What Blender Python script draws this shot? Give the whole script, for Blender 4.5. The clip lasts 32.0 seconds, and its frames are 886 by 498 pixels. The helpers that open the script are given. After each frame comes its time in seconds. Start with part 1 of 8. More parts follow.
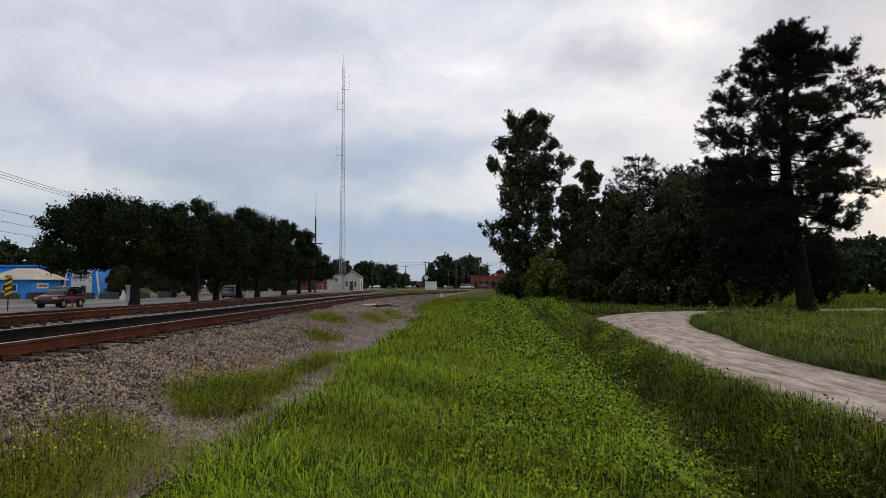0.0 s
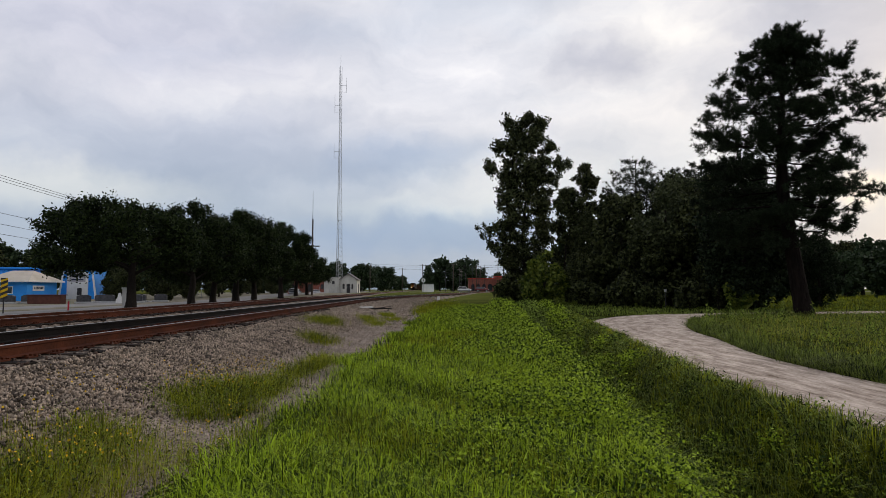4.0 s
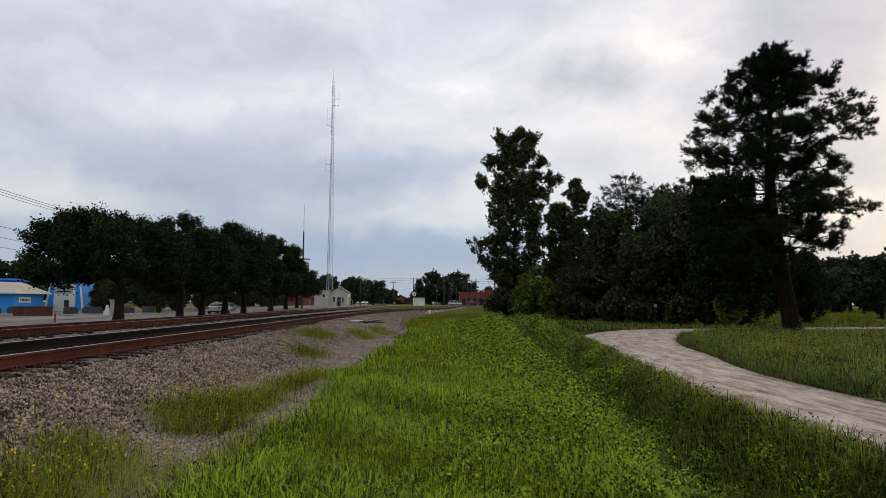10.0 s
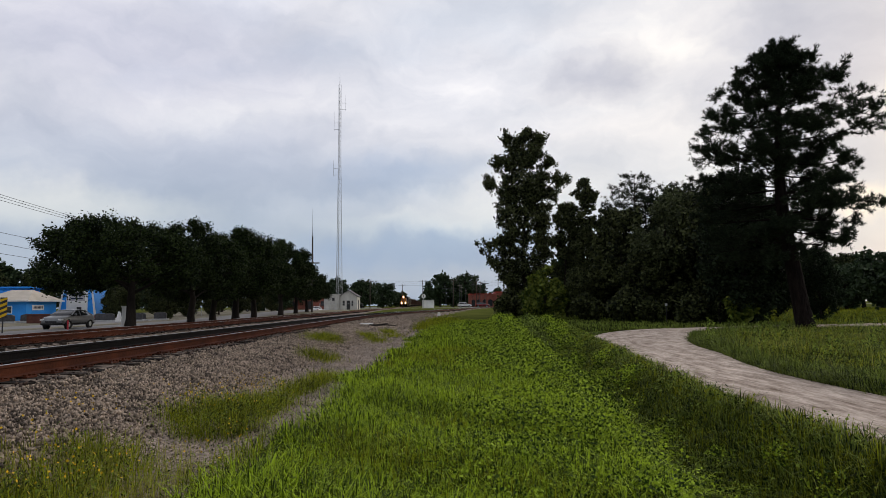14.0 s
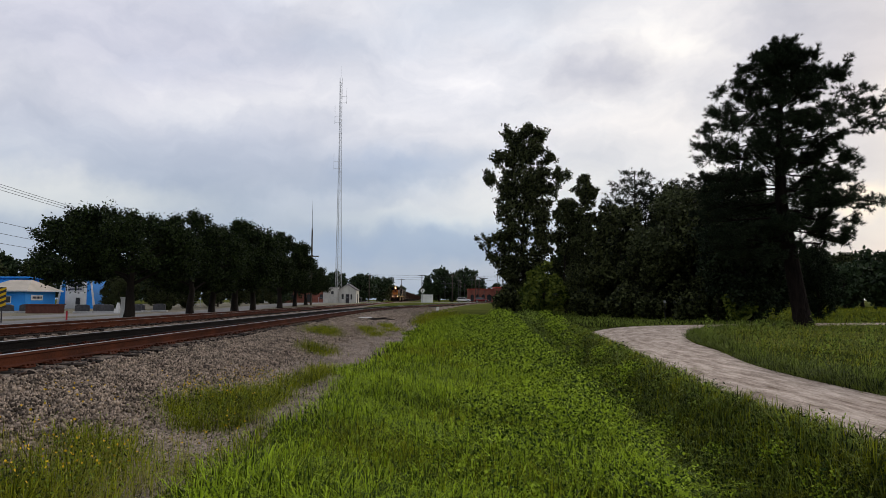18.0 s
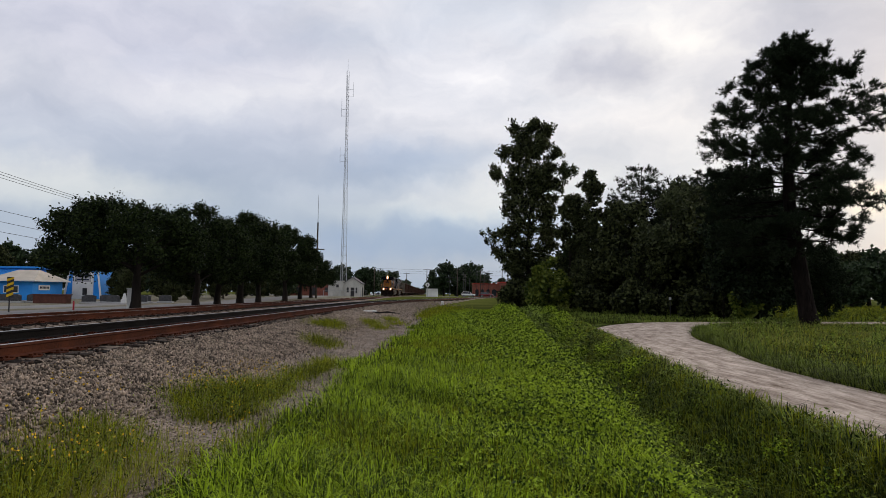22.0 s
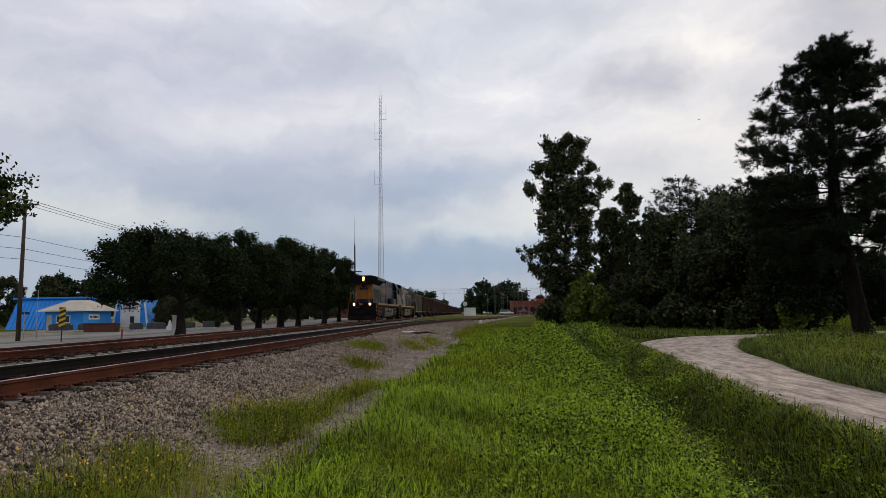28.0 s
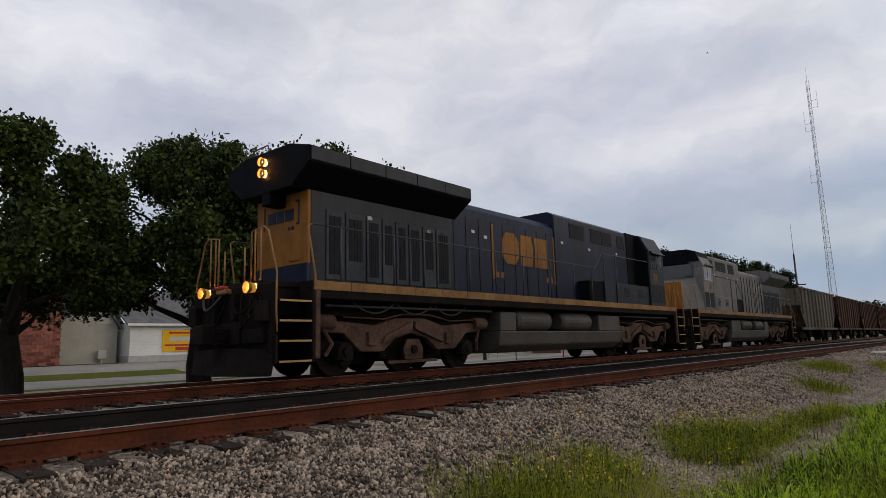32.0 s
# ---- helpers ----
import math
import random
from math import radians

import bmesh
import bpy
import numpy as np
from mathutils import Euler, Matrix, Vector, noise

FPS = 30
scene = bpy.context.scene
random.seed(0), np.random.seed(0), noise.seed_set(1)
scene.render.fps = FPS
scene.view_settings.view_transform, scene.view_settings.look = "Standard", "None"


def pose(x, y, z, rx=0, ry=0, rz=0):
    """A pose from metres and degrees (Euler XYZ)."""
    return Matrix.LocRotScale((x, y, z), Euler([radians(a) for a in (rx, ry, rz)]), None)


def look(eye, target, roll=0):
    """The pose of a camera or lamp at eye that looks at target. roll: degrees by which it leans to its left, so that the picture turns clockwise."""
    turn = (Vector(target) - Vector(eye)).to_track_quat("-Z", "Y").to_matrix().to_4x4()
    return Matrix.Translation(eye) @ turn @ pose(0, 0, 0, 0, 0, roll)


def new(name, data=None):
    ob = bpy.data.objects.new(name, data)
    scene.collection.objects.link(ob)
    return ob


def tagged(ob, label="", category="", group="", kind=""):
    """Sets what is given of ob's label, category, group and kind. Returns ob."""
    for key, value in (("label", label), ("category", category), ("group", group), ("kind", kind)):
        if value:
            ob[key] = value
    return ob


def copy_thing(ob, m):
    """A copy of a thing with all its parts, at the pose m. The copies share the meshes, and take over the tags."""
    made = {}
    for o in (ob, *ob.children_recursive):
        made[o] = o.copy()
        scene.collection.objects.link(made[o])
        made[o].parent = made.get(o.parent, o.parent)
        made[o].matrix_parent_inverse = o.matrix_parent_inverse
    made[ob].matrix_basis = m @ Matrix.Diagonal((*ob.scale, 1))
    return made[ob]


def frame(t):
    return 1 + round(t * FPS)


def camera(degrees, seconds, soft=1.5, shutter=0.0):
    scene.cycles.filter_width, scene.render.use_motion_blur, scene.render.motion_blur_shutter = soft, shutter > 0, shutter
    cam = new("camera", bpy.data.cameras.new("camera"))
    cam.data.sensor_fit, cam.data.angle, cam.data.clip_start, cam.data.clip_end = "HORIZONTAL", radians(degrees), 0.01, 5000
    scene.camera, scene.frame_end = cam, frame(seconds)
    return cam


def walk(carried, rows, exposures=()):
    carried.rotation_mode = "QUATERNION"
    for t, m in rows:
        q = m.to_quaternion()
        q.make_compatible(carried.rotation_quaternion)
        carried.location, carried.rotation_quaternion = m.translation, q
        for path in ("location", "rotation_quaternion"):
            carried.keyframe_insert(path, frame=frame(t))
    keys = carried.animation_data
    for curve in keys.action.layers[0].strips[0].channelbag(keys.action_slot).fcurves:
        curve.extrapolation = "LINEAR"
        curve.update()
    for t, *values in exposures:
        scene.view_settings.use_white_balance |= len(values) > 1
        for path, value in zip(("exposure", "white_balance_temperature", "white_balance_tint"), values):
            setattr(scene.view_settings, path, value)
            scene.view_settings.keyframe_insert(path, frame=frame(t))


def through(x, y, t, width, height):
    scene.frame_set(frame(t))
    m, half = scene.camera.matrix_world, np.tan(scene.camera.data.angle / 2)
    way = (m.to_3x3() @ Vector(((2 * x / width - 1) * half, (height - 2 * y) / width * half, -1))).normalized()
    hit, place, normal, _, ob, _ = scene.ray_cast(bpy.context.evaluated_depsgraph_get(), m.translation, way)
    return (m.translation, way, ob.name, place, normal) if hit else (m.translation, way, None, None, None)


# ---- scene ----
cam = camera(70.89, 32.0, soft=0.6)
# seconds, place, yaw, pitch, roll: a phone held by hand that turns left at the end
PATH = [
    (0, -0.000, 0.000, 1.650, -0.00, 3.45, 0.10),
    (0.5, -0.000, 0.000, 1.650, 0.18, 3.31, 0.15),
    (1, -0.000, 0.000, 1.650, -0.09, 3.38, 0.20),
    (1.5, -0.000, 0.000, 1.650, 0.03, 3.19, 0.10),
    (2, -0.000, 0.000, 1.650, 0.01, 3.93, 0.17),
    (2.5, -0.000, 0.000, 1.650, -0.20, 4.07, 0.22),
    (3, -0.000, 0.000, 1.650, -0.19, 3.66, 0.14),
    (3.5, -0.000, 0.000, 1.650, -0.24, 3.69, 0.10),
    (5.5, -0.000, 0.000, 1.650, -0.40, 3.64, -0.09),
    (6, -0.000, 0.000, 1.650, -0.49, 3.52, -0.26),
    (6.5, -0.000, 0.000, 1.650, 0.41, 3.71, -0.20),
    (7, -0.000, 0.000, 1.650, -0.15, 4.11, -0.18),
    (7.5, -0.000, 0.000, 1.650, -0.87, 5.49, -0.71),
    (8, -0.000, 0.000, 1.650, -1.44, 5.23, -1.38),
    (8.5, -0.000, 0.000, 1.650, -1.89, 4.35, -1.43),
    (9, -0.000, 0.000, 1.650, -1.42, 4.49, -0.74),
    (9.5, -0.000, 0.000, 1.650, -1.19, 4.63, -0.49),
    (10, -0.000, 0.000, 1.650, -1.11, 4.96, -0.23),
    (10.5, -0.000, 0.000, 1.650, -1.05, 4.73, -0.20),
    (11, -0.000, 0.000, 1.650, -0.74, 4.84, -0.02),
    (11.5, -0.000, 0.000, 1.650, -0.49, 4.96, -0.11),
    (12, -0.000, 0.000, 1.650, -0.71, 4.84, -0.42),
    (12.5, -0.000, 0.000, 1.650, -0.20, 4.97, -0.17),
    (13, -0.000, 0.000, 1.650, -0.18, 5.33, 0.41),
    (13.5, -0.000, 0.000, 1.650, -0.33, 5.25, 0.53),
    (14, -0.000, 0.000, 1.650, -0.24, 5.14, 0.56),
    (14.5, -0.000, 0.000, 1.650, -0.27, 4.98, 0.38),
    (16.5, -0.000, 0.000, 1.650, -0.17, 4.72, -0.09),
    (17, -0.000, 0.000, 1.650, -0.36, 4.53, -0.28),
    (17.5, -0.000, 0.000, 1.650, -0.21, 4.60, -0.17),
    (18, -0.000, 0.000, 1.650, -0.34, 4.65, -0.08),
    (18.5, -0.000, 0.000, 1.650, -0.33, 4.46, -0.36),
    (19, -0.000, 0.000, 1.650, -0.34, 4.33, -0.43),
    (19.5, -0.000, 0.000, 1.650, -0.23, 4.37, -0.47),
    (20, -0.000, 0.000, 1.650, -0.41, 4.13, -0.59),
    (20.5, -0.000, 0.000, 1.650, -0.21, 4.06, -0.68),
    (21, -0.000, 0.000, 1.650, -0.04, 4.03, -0.53),
    (21.5, -0.000, 0.000, 1.650, 0.08, 4.06, -0.66),
    (22, -0.000, 0.000, 1.650, 0.10, 4.13, -0.70),
    (22.5, -0.000, 0.000, 1.650, 0.22, 4.11, -0.58),
    (23, -0.000, 0.000, 1.650, 0.43, 4.13, -0.46),
    (23.5, -0.000, 0.000, 1.650, 0.60, 4.22, -0.40),
    (24, -0.000, 0.000, 1.650, 0.64, 4.12, -0.36),
    (24.5, -0.000, 0.000, 1.650, 0.96, 4.25, -0.17),
    (25, -0.000, 0.000, 1.650, 1.43, 4.96, 0.25),
    (25.5, -0.000, 0.000, 1.650, 1.43, 4.75, 0.14),
    (27.5, -0.000, 0.000, 1.650, 2.92, 5.50, 0.84),
    (28, -0.000, 0.000, 1.650, 3.57, 5.89, 0.83),
    (28.5, -0.000, 0.000, 1.650, 3.83, 6.06, 0.68),
    (29, -0.000, 0.000, 1.650, 5.17, 6.05, 0.75),
    (29.5, -0.000, 0.000, 1.650, 6.48, 6.70, 0.80),
    (30, -0.020, 0.000, 1.626, 8.15, 7.05, 0.72),
    (30.5, -0.040, 0.000, 1.602, 10.23, 7.17, 0.77),
    (31, -0.060, 0.000, 1.578, 14.11, 7.57, 0.57),
    (31.5, -0.080, 0.000, 1.554, 22.53, 7.95, 0.95),
    (31.7, -0.088, 0.000, 1.544, 28.72, 8.18, 0.86),
    (32, -0.100, 0.000, 1.530, 41.36, 8.72, 1.56),
]
walk(cam, [(t, pose(x, y, z, 90 + p, r, w)) for t, x, y, z, w, p, r in PATH], exposures=[(0.0, 0.0, 6850, 11), (25.0, 0.0, 6850, 11), (30.0, -0.14, 6850, 11), (32.0, -0.13, 6850, 11)])

# ---------------------------------------------------------------- world and sun
SUN_AZ, SUN_EL = radians(-52), radians(14)      # azimuth from +y to the left, height of the veiled evening sun
world = bpy.data.worlds.new("overcast_evening")
scene.world = world
world.use_nodes = True
wt = world.node_tree
wt.nodes.clear()


def wnode(kind, **settings):
    n = wt.nodes.new(kind)
    for k, v in settings.items():
        if k == "blend":
            n.blend_type = v
        elif k == "data":
            n.data_type = v
        elif k == "op":
            n.operation = v
    return n


def wnoise(vec, scale, detail, rough, stretch, shift):
    m = wt.nodes.new("ShaderNodeMapping")
    m.inputs["Scale"].default_value = stretch
    m.inputs["Location"].default_value = shift
    n = wt.nodes.new("ShaderNodeTexNoise")
    n.inputs["Scale"].default_value, n.inputs["Detail"].default_value, n.inputs["Roughness"].default_value = scale, detail, rough
    wt.links.new(vec, m.inputs["Vector"])
    wt.links.new(m.outputs["Vector"], n.inputs["Vector"])
    return n.outputs["Fac"]


def wramp(fac, stops):
    r = wt.nodes.new("ShaderNodeValToRGB")
    while len(r.color_ramp.elements) < len(stops):
        r.color_ramp.elements.new(0.5)
    for e, (p, c) in zip(r.color_ramp.elements, stops):
        e.position, e.color = p, (*c, 1) if len(c) == 3 else c
    wt.links.new(fac, r.inputs["Fac"])
    return r.outputs["Color"]


def wmix(fac, a, b, blend="MIX"):
    n = wt.nodes.new("ShaderNodeMix")
    n.data_type, n.blend_type = "RGBA", blend
    for sock, v in ((n.inputs[0], fac), (n.inputs[6], a), (n.inputs[7], b)):
        if isinstance(v, (int, float)):
            sock.default_value = v
        elif isinstance(v, tuple):
            sock.default_value = (*v, 1)
        else:
            wt.links.new(v, sock)
    return n.outputs[2]


coord = wt.nodes.new("ShaderNodeTexCoord").outputs["Generated"]
sky = wt.nodes.new("ShaderNodeTexSky")
sky.sky_type, sky.sun_disc = "NISHITA", False
sky.sun_elevation, sky.sun_rotation = SUN_EL, -SUN_AZ
sky.air_density, sky.dust_density = 1.3, 2.0
# the cloud deck: drawn on a flat layer high above, so that clouds crowd towards the horizon
sep = wt.nodes.new("ShaderNodeSeparateXYZ")
wt.links.new(coord, sep.inputs[0])
lift = wt.nodes.new("ShaderNodeMath")
lift.operation = "ADD"
wt.links.new(sep.outputs["Z"], lift.inputs[0])
lift.inputs[1].default_value = 0.30
low = wt.nodes.new("ShaderNodeMath")
low.operation = "MAXIMUM"
wt.links.new(lift.outputs[0], low.inputs[0])
low.inputs[1].default_value = 0.05
deck = wt.nodes.new("ShaderNodeVectorMath")
deck.operation = "DIVIDE"
wt.links.new(coord, deck.inputs[0])
join = wt.nodes.new("ShaderNodeCombineXYZ")
for k in range(3):
    wt.links.new(low.outputs[0], join.inputs[k])
wt.links.new(join.outputs[0], deck.inputs[1])
plane = deck.outputs[0]
# direction as bearing and height in degrees, bent by noise so that cloud edges are ragged
bearing = wt.nodes.new("ShaderNodeMath")
bearing.operation = "ARCTAN2"
wt.links.new(sep.outputs["X"], bearing.inputs[0])
wt.links.new(sep.outputs["Y"], bearing.inputs[1])
height_ = wt.nodes.new("ShaderNodeMath")
height_.operation = "ARCSINE"
wt.links.new(sep.outputs["Z"], height_.inputs[0])
angles = wt.nodes.new("ShaderNodeCombineXYZ")
wt.links.new(bearing.outputs[0], angles.inputs[0])
wt.links.new(height_.outputs[0], angles.inputs[1])
degrees_ = wt.nodes.new("ShaderNodeVectorMath")
degrees_.operation = "SCALE"
wt.links.new(angles.outputs[0], degrees_.inputs[0])
degrees_.inputs["Scale"].default_value = 180 / math.pi
warp = wt.nodes.new("ShaderNodeTexNoise")
warp.inputs["Scale"].default_value, warp.inputs["Detail"].default_value, warp.inputs["Roughness"].default_value = 7.0, 5.0, 0.55
wt.links.new(coord, warp.inputs["Vector"])
warp0 = wt.nodes.new("ShaderNodeVectorMath")
warp0.operation = "SUBTRACT"
wt.links.new(warp.outputs["Color"], warp0.inputs[0])
warp0.inputs[1].default_value = (0.5, 0.5, 0.5)
warp1 = wt.nodes.new("ShaderNodeVectorMath")
warp1.operation = "MULTIPLY_ADD"
wt.links.new(warp0.outputs[0], warp1.inputs[0])
warp1.inputs[1].default_value = (14.0, 7.0, 0.0)
wt.links.new(degrees_.outputs[0], warp1.inputs[2])
bent = warp1.outputs[0]
big = wnoise(plane, 1.1, 3.0, 0.45, (0.8, 1.25, 0.0), (0.4, 2.3, 0.0))
mid = wnoise(bent, 0.085, 7.0, 0.56, (0.75, 1.7, 0.0), (3.1, 0.2, 0.0))
shade = wmix(0.55, big, mid)
cloud = wramp(shade, [(0.36, (0.47, 0.50, 0.58)), (0.46, (0.58, 0.60, 0.665)), (0.53, (0.67, 0.68, 0.73)), (0.62, (0.80, 0.80, 0.815))])
gap = wramp(wnoise(plane, 1.2, 6.0, 0.55, (0.8, 1.6, 0.0), (7.7, 4.2, 0.0)), [(0.56, (0, 0, 0)), (0.70, (1, 1, 1))])
gapdim = wt.nodes.new("ShaderNodeMath")
gapdim.operation = "MULTIPLY"
wt.links.new(gap, gapdim.inputs[0])
gapdim.inputs[1].default_value = 0.25


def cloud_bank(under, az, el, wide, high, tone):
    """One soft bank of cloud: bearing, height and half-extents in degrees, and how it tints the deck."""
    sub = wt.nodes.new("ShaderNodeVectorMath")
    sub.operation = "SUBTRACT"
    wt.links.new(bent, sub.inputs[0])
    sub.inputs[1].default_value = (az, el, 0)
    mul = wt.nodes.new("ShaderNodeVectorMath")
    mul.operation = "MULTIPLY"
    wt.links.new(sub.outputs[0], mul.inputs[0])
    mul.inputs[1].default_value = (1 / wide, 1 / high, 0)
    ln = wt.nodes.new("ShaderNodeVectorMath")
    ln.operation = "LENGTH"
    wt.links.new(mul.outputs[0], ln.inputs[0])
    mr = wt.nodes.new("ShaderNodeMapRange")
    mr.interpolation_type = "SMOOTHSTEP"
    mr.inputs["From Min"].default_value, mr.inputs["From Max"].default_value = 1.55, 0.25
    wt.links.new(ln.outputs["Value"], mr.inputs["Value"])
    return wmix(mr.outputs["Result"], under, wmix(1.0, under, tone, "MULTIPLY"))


skybright = wmix(1.0, sky.outputs["Color"], (0.11, 0.11, 0.11), "MULTIPLY")
deckcol = wmix(gapdim.outputs[0], cloud, (0.42, 0.52, 0.66))
# towards the veiled sun the deck is thinner and brighter
sund = wt.nodes.new("ShaderNodeVectorMath")
sund.operation = "DOT_PRODUCT"
wt.links.new(coord, sund.inputs[0])
sund.inputs[1].default_value = (-math.sin(SUN_AZ) * math.cos(SUN_EL), math.cos(SUN_AZ) * math.cos(SUN_EL), math.sin(SUN_EL))
glow = wramp(sund.outputs["Value"], [(0.45, (0.90, 0.92, 0.97)), (0.80, (1.0, 1.0, 1.0)), (0.985, (1.03, 1.02, 0.99))])
deckcol = wmix(1.0, deckcol, glow, "MULTIPLY")
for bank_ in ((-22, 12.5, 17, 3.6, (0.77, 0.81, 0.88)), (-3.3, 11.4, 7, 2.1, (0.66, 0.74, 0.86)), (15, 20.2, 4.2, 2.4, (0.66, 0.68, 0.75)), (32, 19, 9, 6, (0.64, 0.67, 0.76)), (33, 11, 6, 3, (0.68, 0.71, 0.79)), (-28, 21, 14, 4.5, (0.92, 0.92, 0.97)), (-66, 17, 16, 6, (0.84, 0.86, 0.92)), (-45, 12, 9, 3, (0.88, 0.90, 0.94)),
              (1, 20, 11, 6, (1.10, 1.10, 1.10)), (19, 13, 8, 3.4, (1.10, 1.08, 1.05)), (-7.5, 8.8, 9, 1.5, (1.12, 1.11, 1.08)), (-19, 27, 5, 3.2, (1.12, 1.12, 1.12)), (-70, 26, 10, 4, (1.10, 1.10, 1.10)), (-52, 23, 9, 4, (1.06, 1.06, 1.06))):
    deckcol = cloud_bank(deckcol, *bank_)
# towards the horizon the deck turns blue-grey
hazy = wramp(sep.outputs["Z"], [(0.02, (0.86, 0.86, 0.86)), (0.11, (0.72, 0.72, 0.72)), (0.26, (0, 0, 0))])
deckcol = wmix(hazy, deckcol, (0.255, 0.345, 0.475))
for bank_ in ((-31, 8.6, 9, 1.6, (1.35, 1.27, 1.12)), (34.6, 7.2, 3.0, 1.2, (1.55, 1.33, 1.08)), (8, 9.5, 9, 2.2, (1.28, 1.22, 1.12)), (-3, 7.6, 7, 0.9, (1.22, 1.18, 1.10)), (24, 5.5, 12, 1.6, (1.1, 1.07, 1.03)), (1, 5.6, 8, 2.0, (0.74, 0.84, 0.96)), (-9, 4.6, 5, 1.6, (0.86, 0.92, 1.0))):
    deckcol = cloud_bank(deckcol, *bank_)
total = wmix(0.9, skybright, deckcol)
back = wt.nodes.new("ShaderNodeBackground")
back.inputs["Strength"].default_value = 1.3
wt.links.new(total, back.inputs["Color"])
outw = wt.nodes.new("ShaderNodeOutputWorld")
wt.links.new(back.outputs[0], outw.inputs["Surface"])

sun = new("sun", bpy.data.lights.new("sun", "SUN"))
sun.data.energy, sun.data.angle, sun.data.color = 0.7, radians(20), (1.0, 0.92, 0.8)
sun.matrix_world = look((0, 0, 0), (math.sin(SUN_AZ) * math.cos(SUN_EL), -math.cos(SUN_AZ) * math.cos(SUN_EL), -math.sin(SUN_EL)))
scene.view_settings.exposure = 0.0


# ---------------------------------------------------------------- materials
def material(name, dark, light, rough=0.8, scale=3.0, fine=40.0, bump=0.2, metal=0.0, spread=0.0, emit=None, power=0.0, island=False, spec=0.2, stretch=(1, 1, 1)):
    """A surface between two colours, by coarse and fine noise; spread: how far single pieces differ."""
    m = bpy.data.materials.new(name)
    m.use_nodes = True
    nt = m.node_tree
    b = nt.nodes["Principled BSDF"]
    tc = nt.nodes.new("ShaderNodeTexCoord")
    mp = nt.nodes.new("ShaderNodeMapping")
    mp.inputs["Scale"].default_value = stretch
    nt.links.new(tc.outputs["Object"], mp.inputs["Vector"])
    n1, n2 = nt.nodes.new("ShaderNodeTexNoise"), nt.nodes.new("ShaderNodeTexNoise")
    n1.inputs["Scale"].default_value, n1.inputs["Detail"].default_value = scale, 4
    n2.inputs["Scale"].default_value, n2.inputs["Detail"].default_value = fine, 3
    for n in (n1, n2):
        nt.links.new(mp.outputs["Vector"], n.inputs["Vector"])
    mean = nt.nodes.new("ShaderNodeMath")
    mean.operation = "MULTIPLY_ADD"
    nt.links.new(n1.outputs["Fac"], mean.inputs[0])
    mean.inputs[1].default_value = 0.65
    half = nt.nodes.new("ShaderNodeMath")
    half.operation = "MULTIPLY"
    nt.links.new(n2.outputs["Fac"], half.inputs[0])
    half.inputs[1].default_value = 0.35
    nt.links.new(half.outputs[0], mean.inputs[2])
    fac = mean.outputs[0]
    if spread:
        if island:
            rnd = nt.nodes.new("ShaderNodeNewGeometry").outputs["Random Per Island"]
        else:
            rnd = nt.nodes.new("ShaderNodeObjectInfo").outputs["Random"]
        sh = nt.nodes.new("ShaderNodeMath")
        sh.operation = "MULTIPLY_ADD"
        nt.links.new(rnd, sh.inputs[0])
        sh.inputs[1].default_value, sh.inputs[2].default_value = spread, -spread / 2
        ad = nt.nodes.new("ShaderNodeMath")
        ad.operation = "ADD"
        nt.links.new(fac, ad.inputs[0])
        nt.links.new(sh.outputs[0], ad.inputs[1])
        fac = ad.outputs[0]
    ramp = nt.nodes.new("ShaderNodeValToRGB")
    ramp.color_ramp.elements[0].position, ramp.color_ramp.elements[0].color = 0.3, (*dark, 1)
    ramp.color_ramp.elements[1].position, ramp.color_ramp.elements[1].color = 0.7, (*light, 1)
    nt.links.new(fac, ramp.inputs["Fac"])
    nt.links.new(ramp.outputs["Color"], b.inputs["Base Color"])
    b.inputs["Roughness"].default_value, b.inputs["Metallic"].default_value = rough, metal
    b.inputs["Specular IOR Level"].default_value = spec
    if bump:
        bp = nt.nodes.new("ShaderNodeBump")
        bp.inputs["Strength"].default_value, bp.inputs["Distance"].default_value = bump, 0.02
        nt.links.new(n2.outputs["Fac"], bp.inputs["Height"])
        nt.links.new(bp.outputs["Normal"], b.inputs["Normal"])
    if emit:
        b.inputs["Emission Color"].default_value, b.inputs["Emission Strength"].default_value = (*emit, 1), power
    return m


def leafy(name, dark, light, spread=0.6, through=0.25, spec=0.12):
    """Leaves and blades: two greens by piece, a little light through them."""
    m = material(name, dark, light, rough=0.6, scale=0.6, fine=9, bump=0, spread=spread, island=True, spec=spec)
    nt = m.node_tree
    b = nt.nodes["Principled BSDF"]
    tr = nt.nodes.new("ShaderNodeBsdfTranslucent")
    mix = nt.nodes.new("ShaderNodeMixShader")
    mix.inputs["Fac"].default_value = through
    src = b.inputs["Base Color"].links[0].from_socket
    nt.links.new(src, tr.inputs["Color"])
    nt.links.new(b.outputs[0], mix.inputs[1])
    nt.links.new(tr.outputs[0], mix.inputs[2])
    nt.links.new(mix.outputs[0], nt.nodes["Material Output"].inputs["Surface"])
    return m


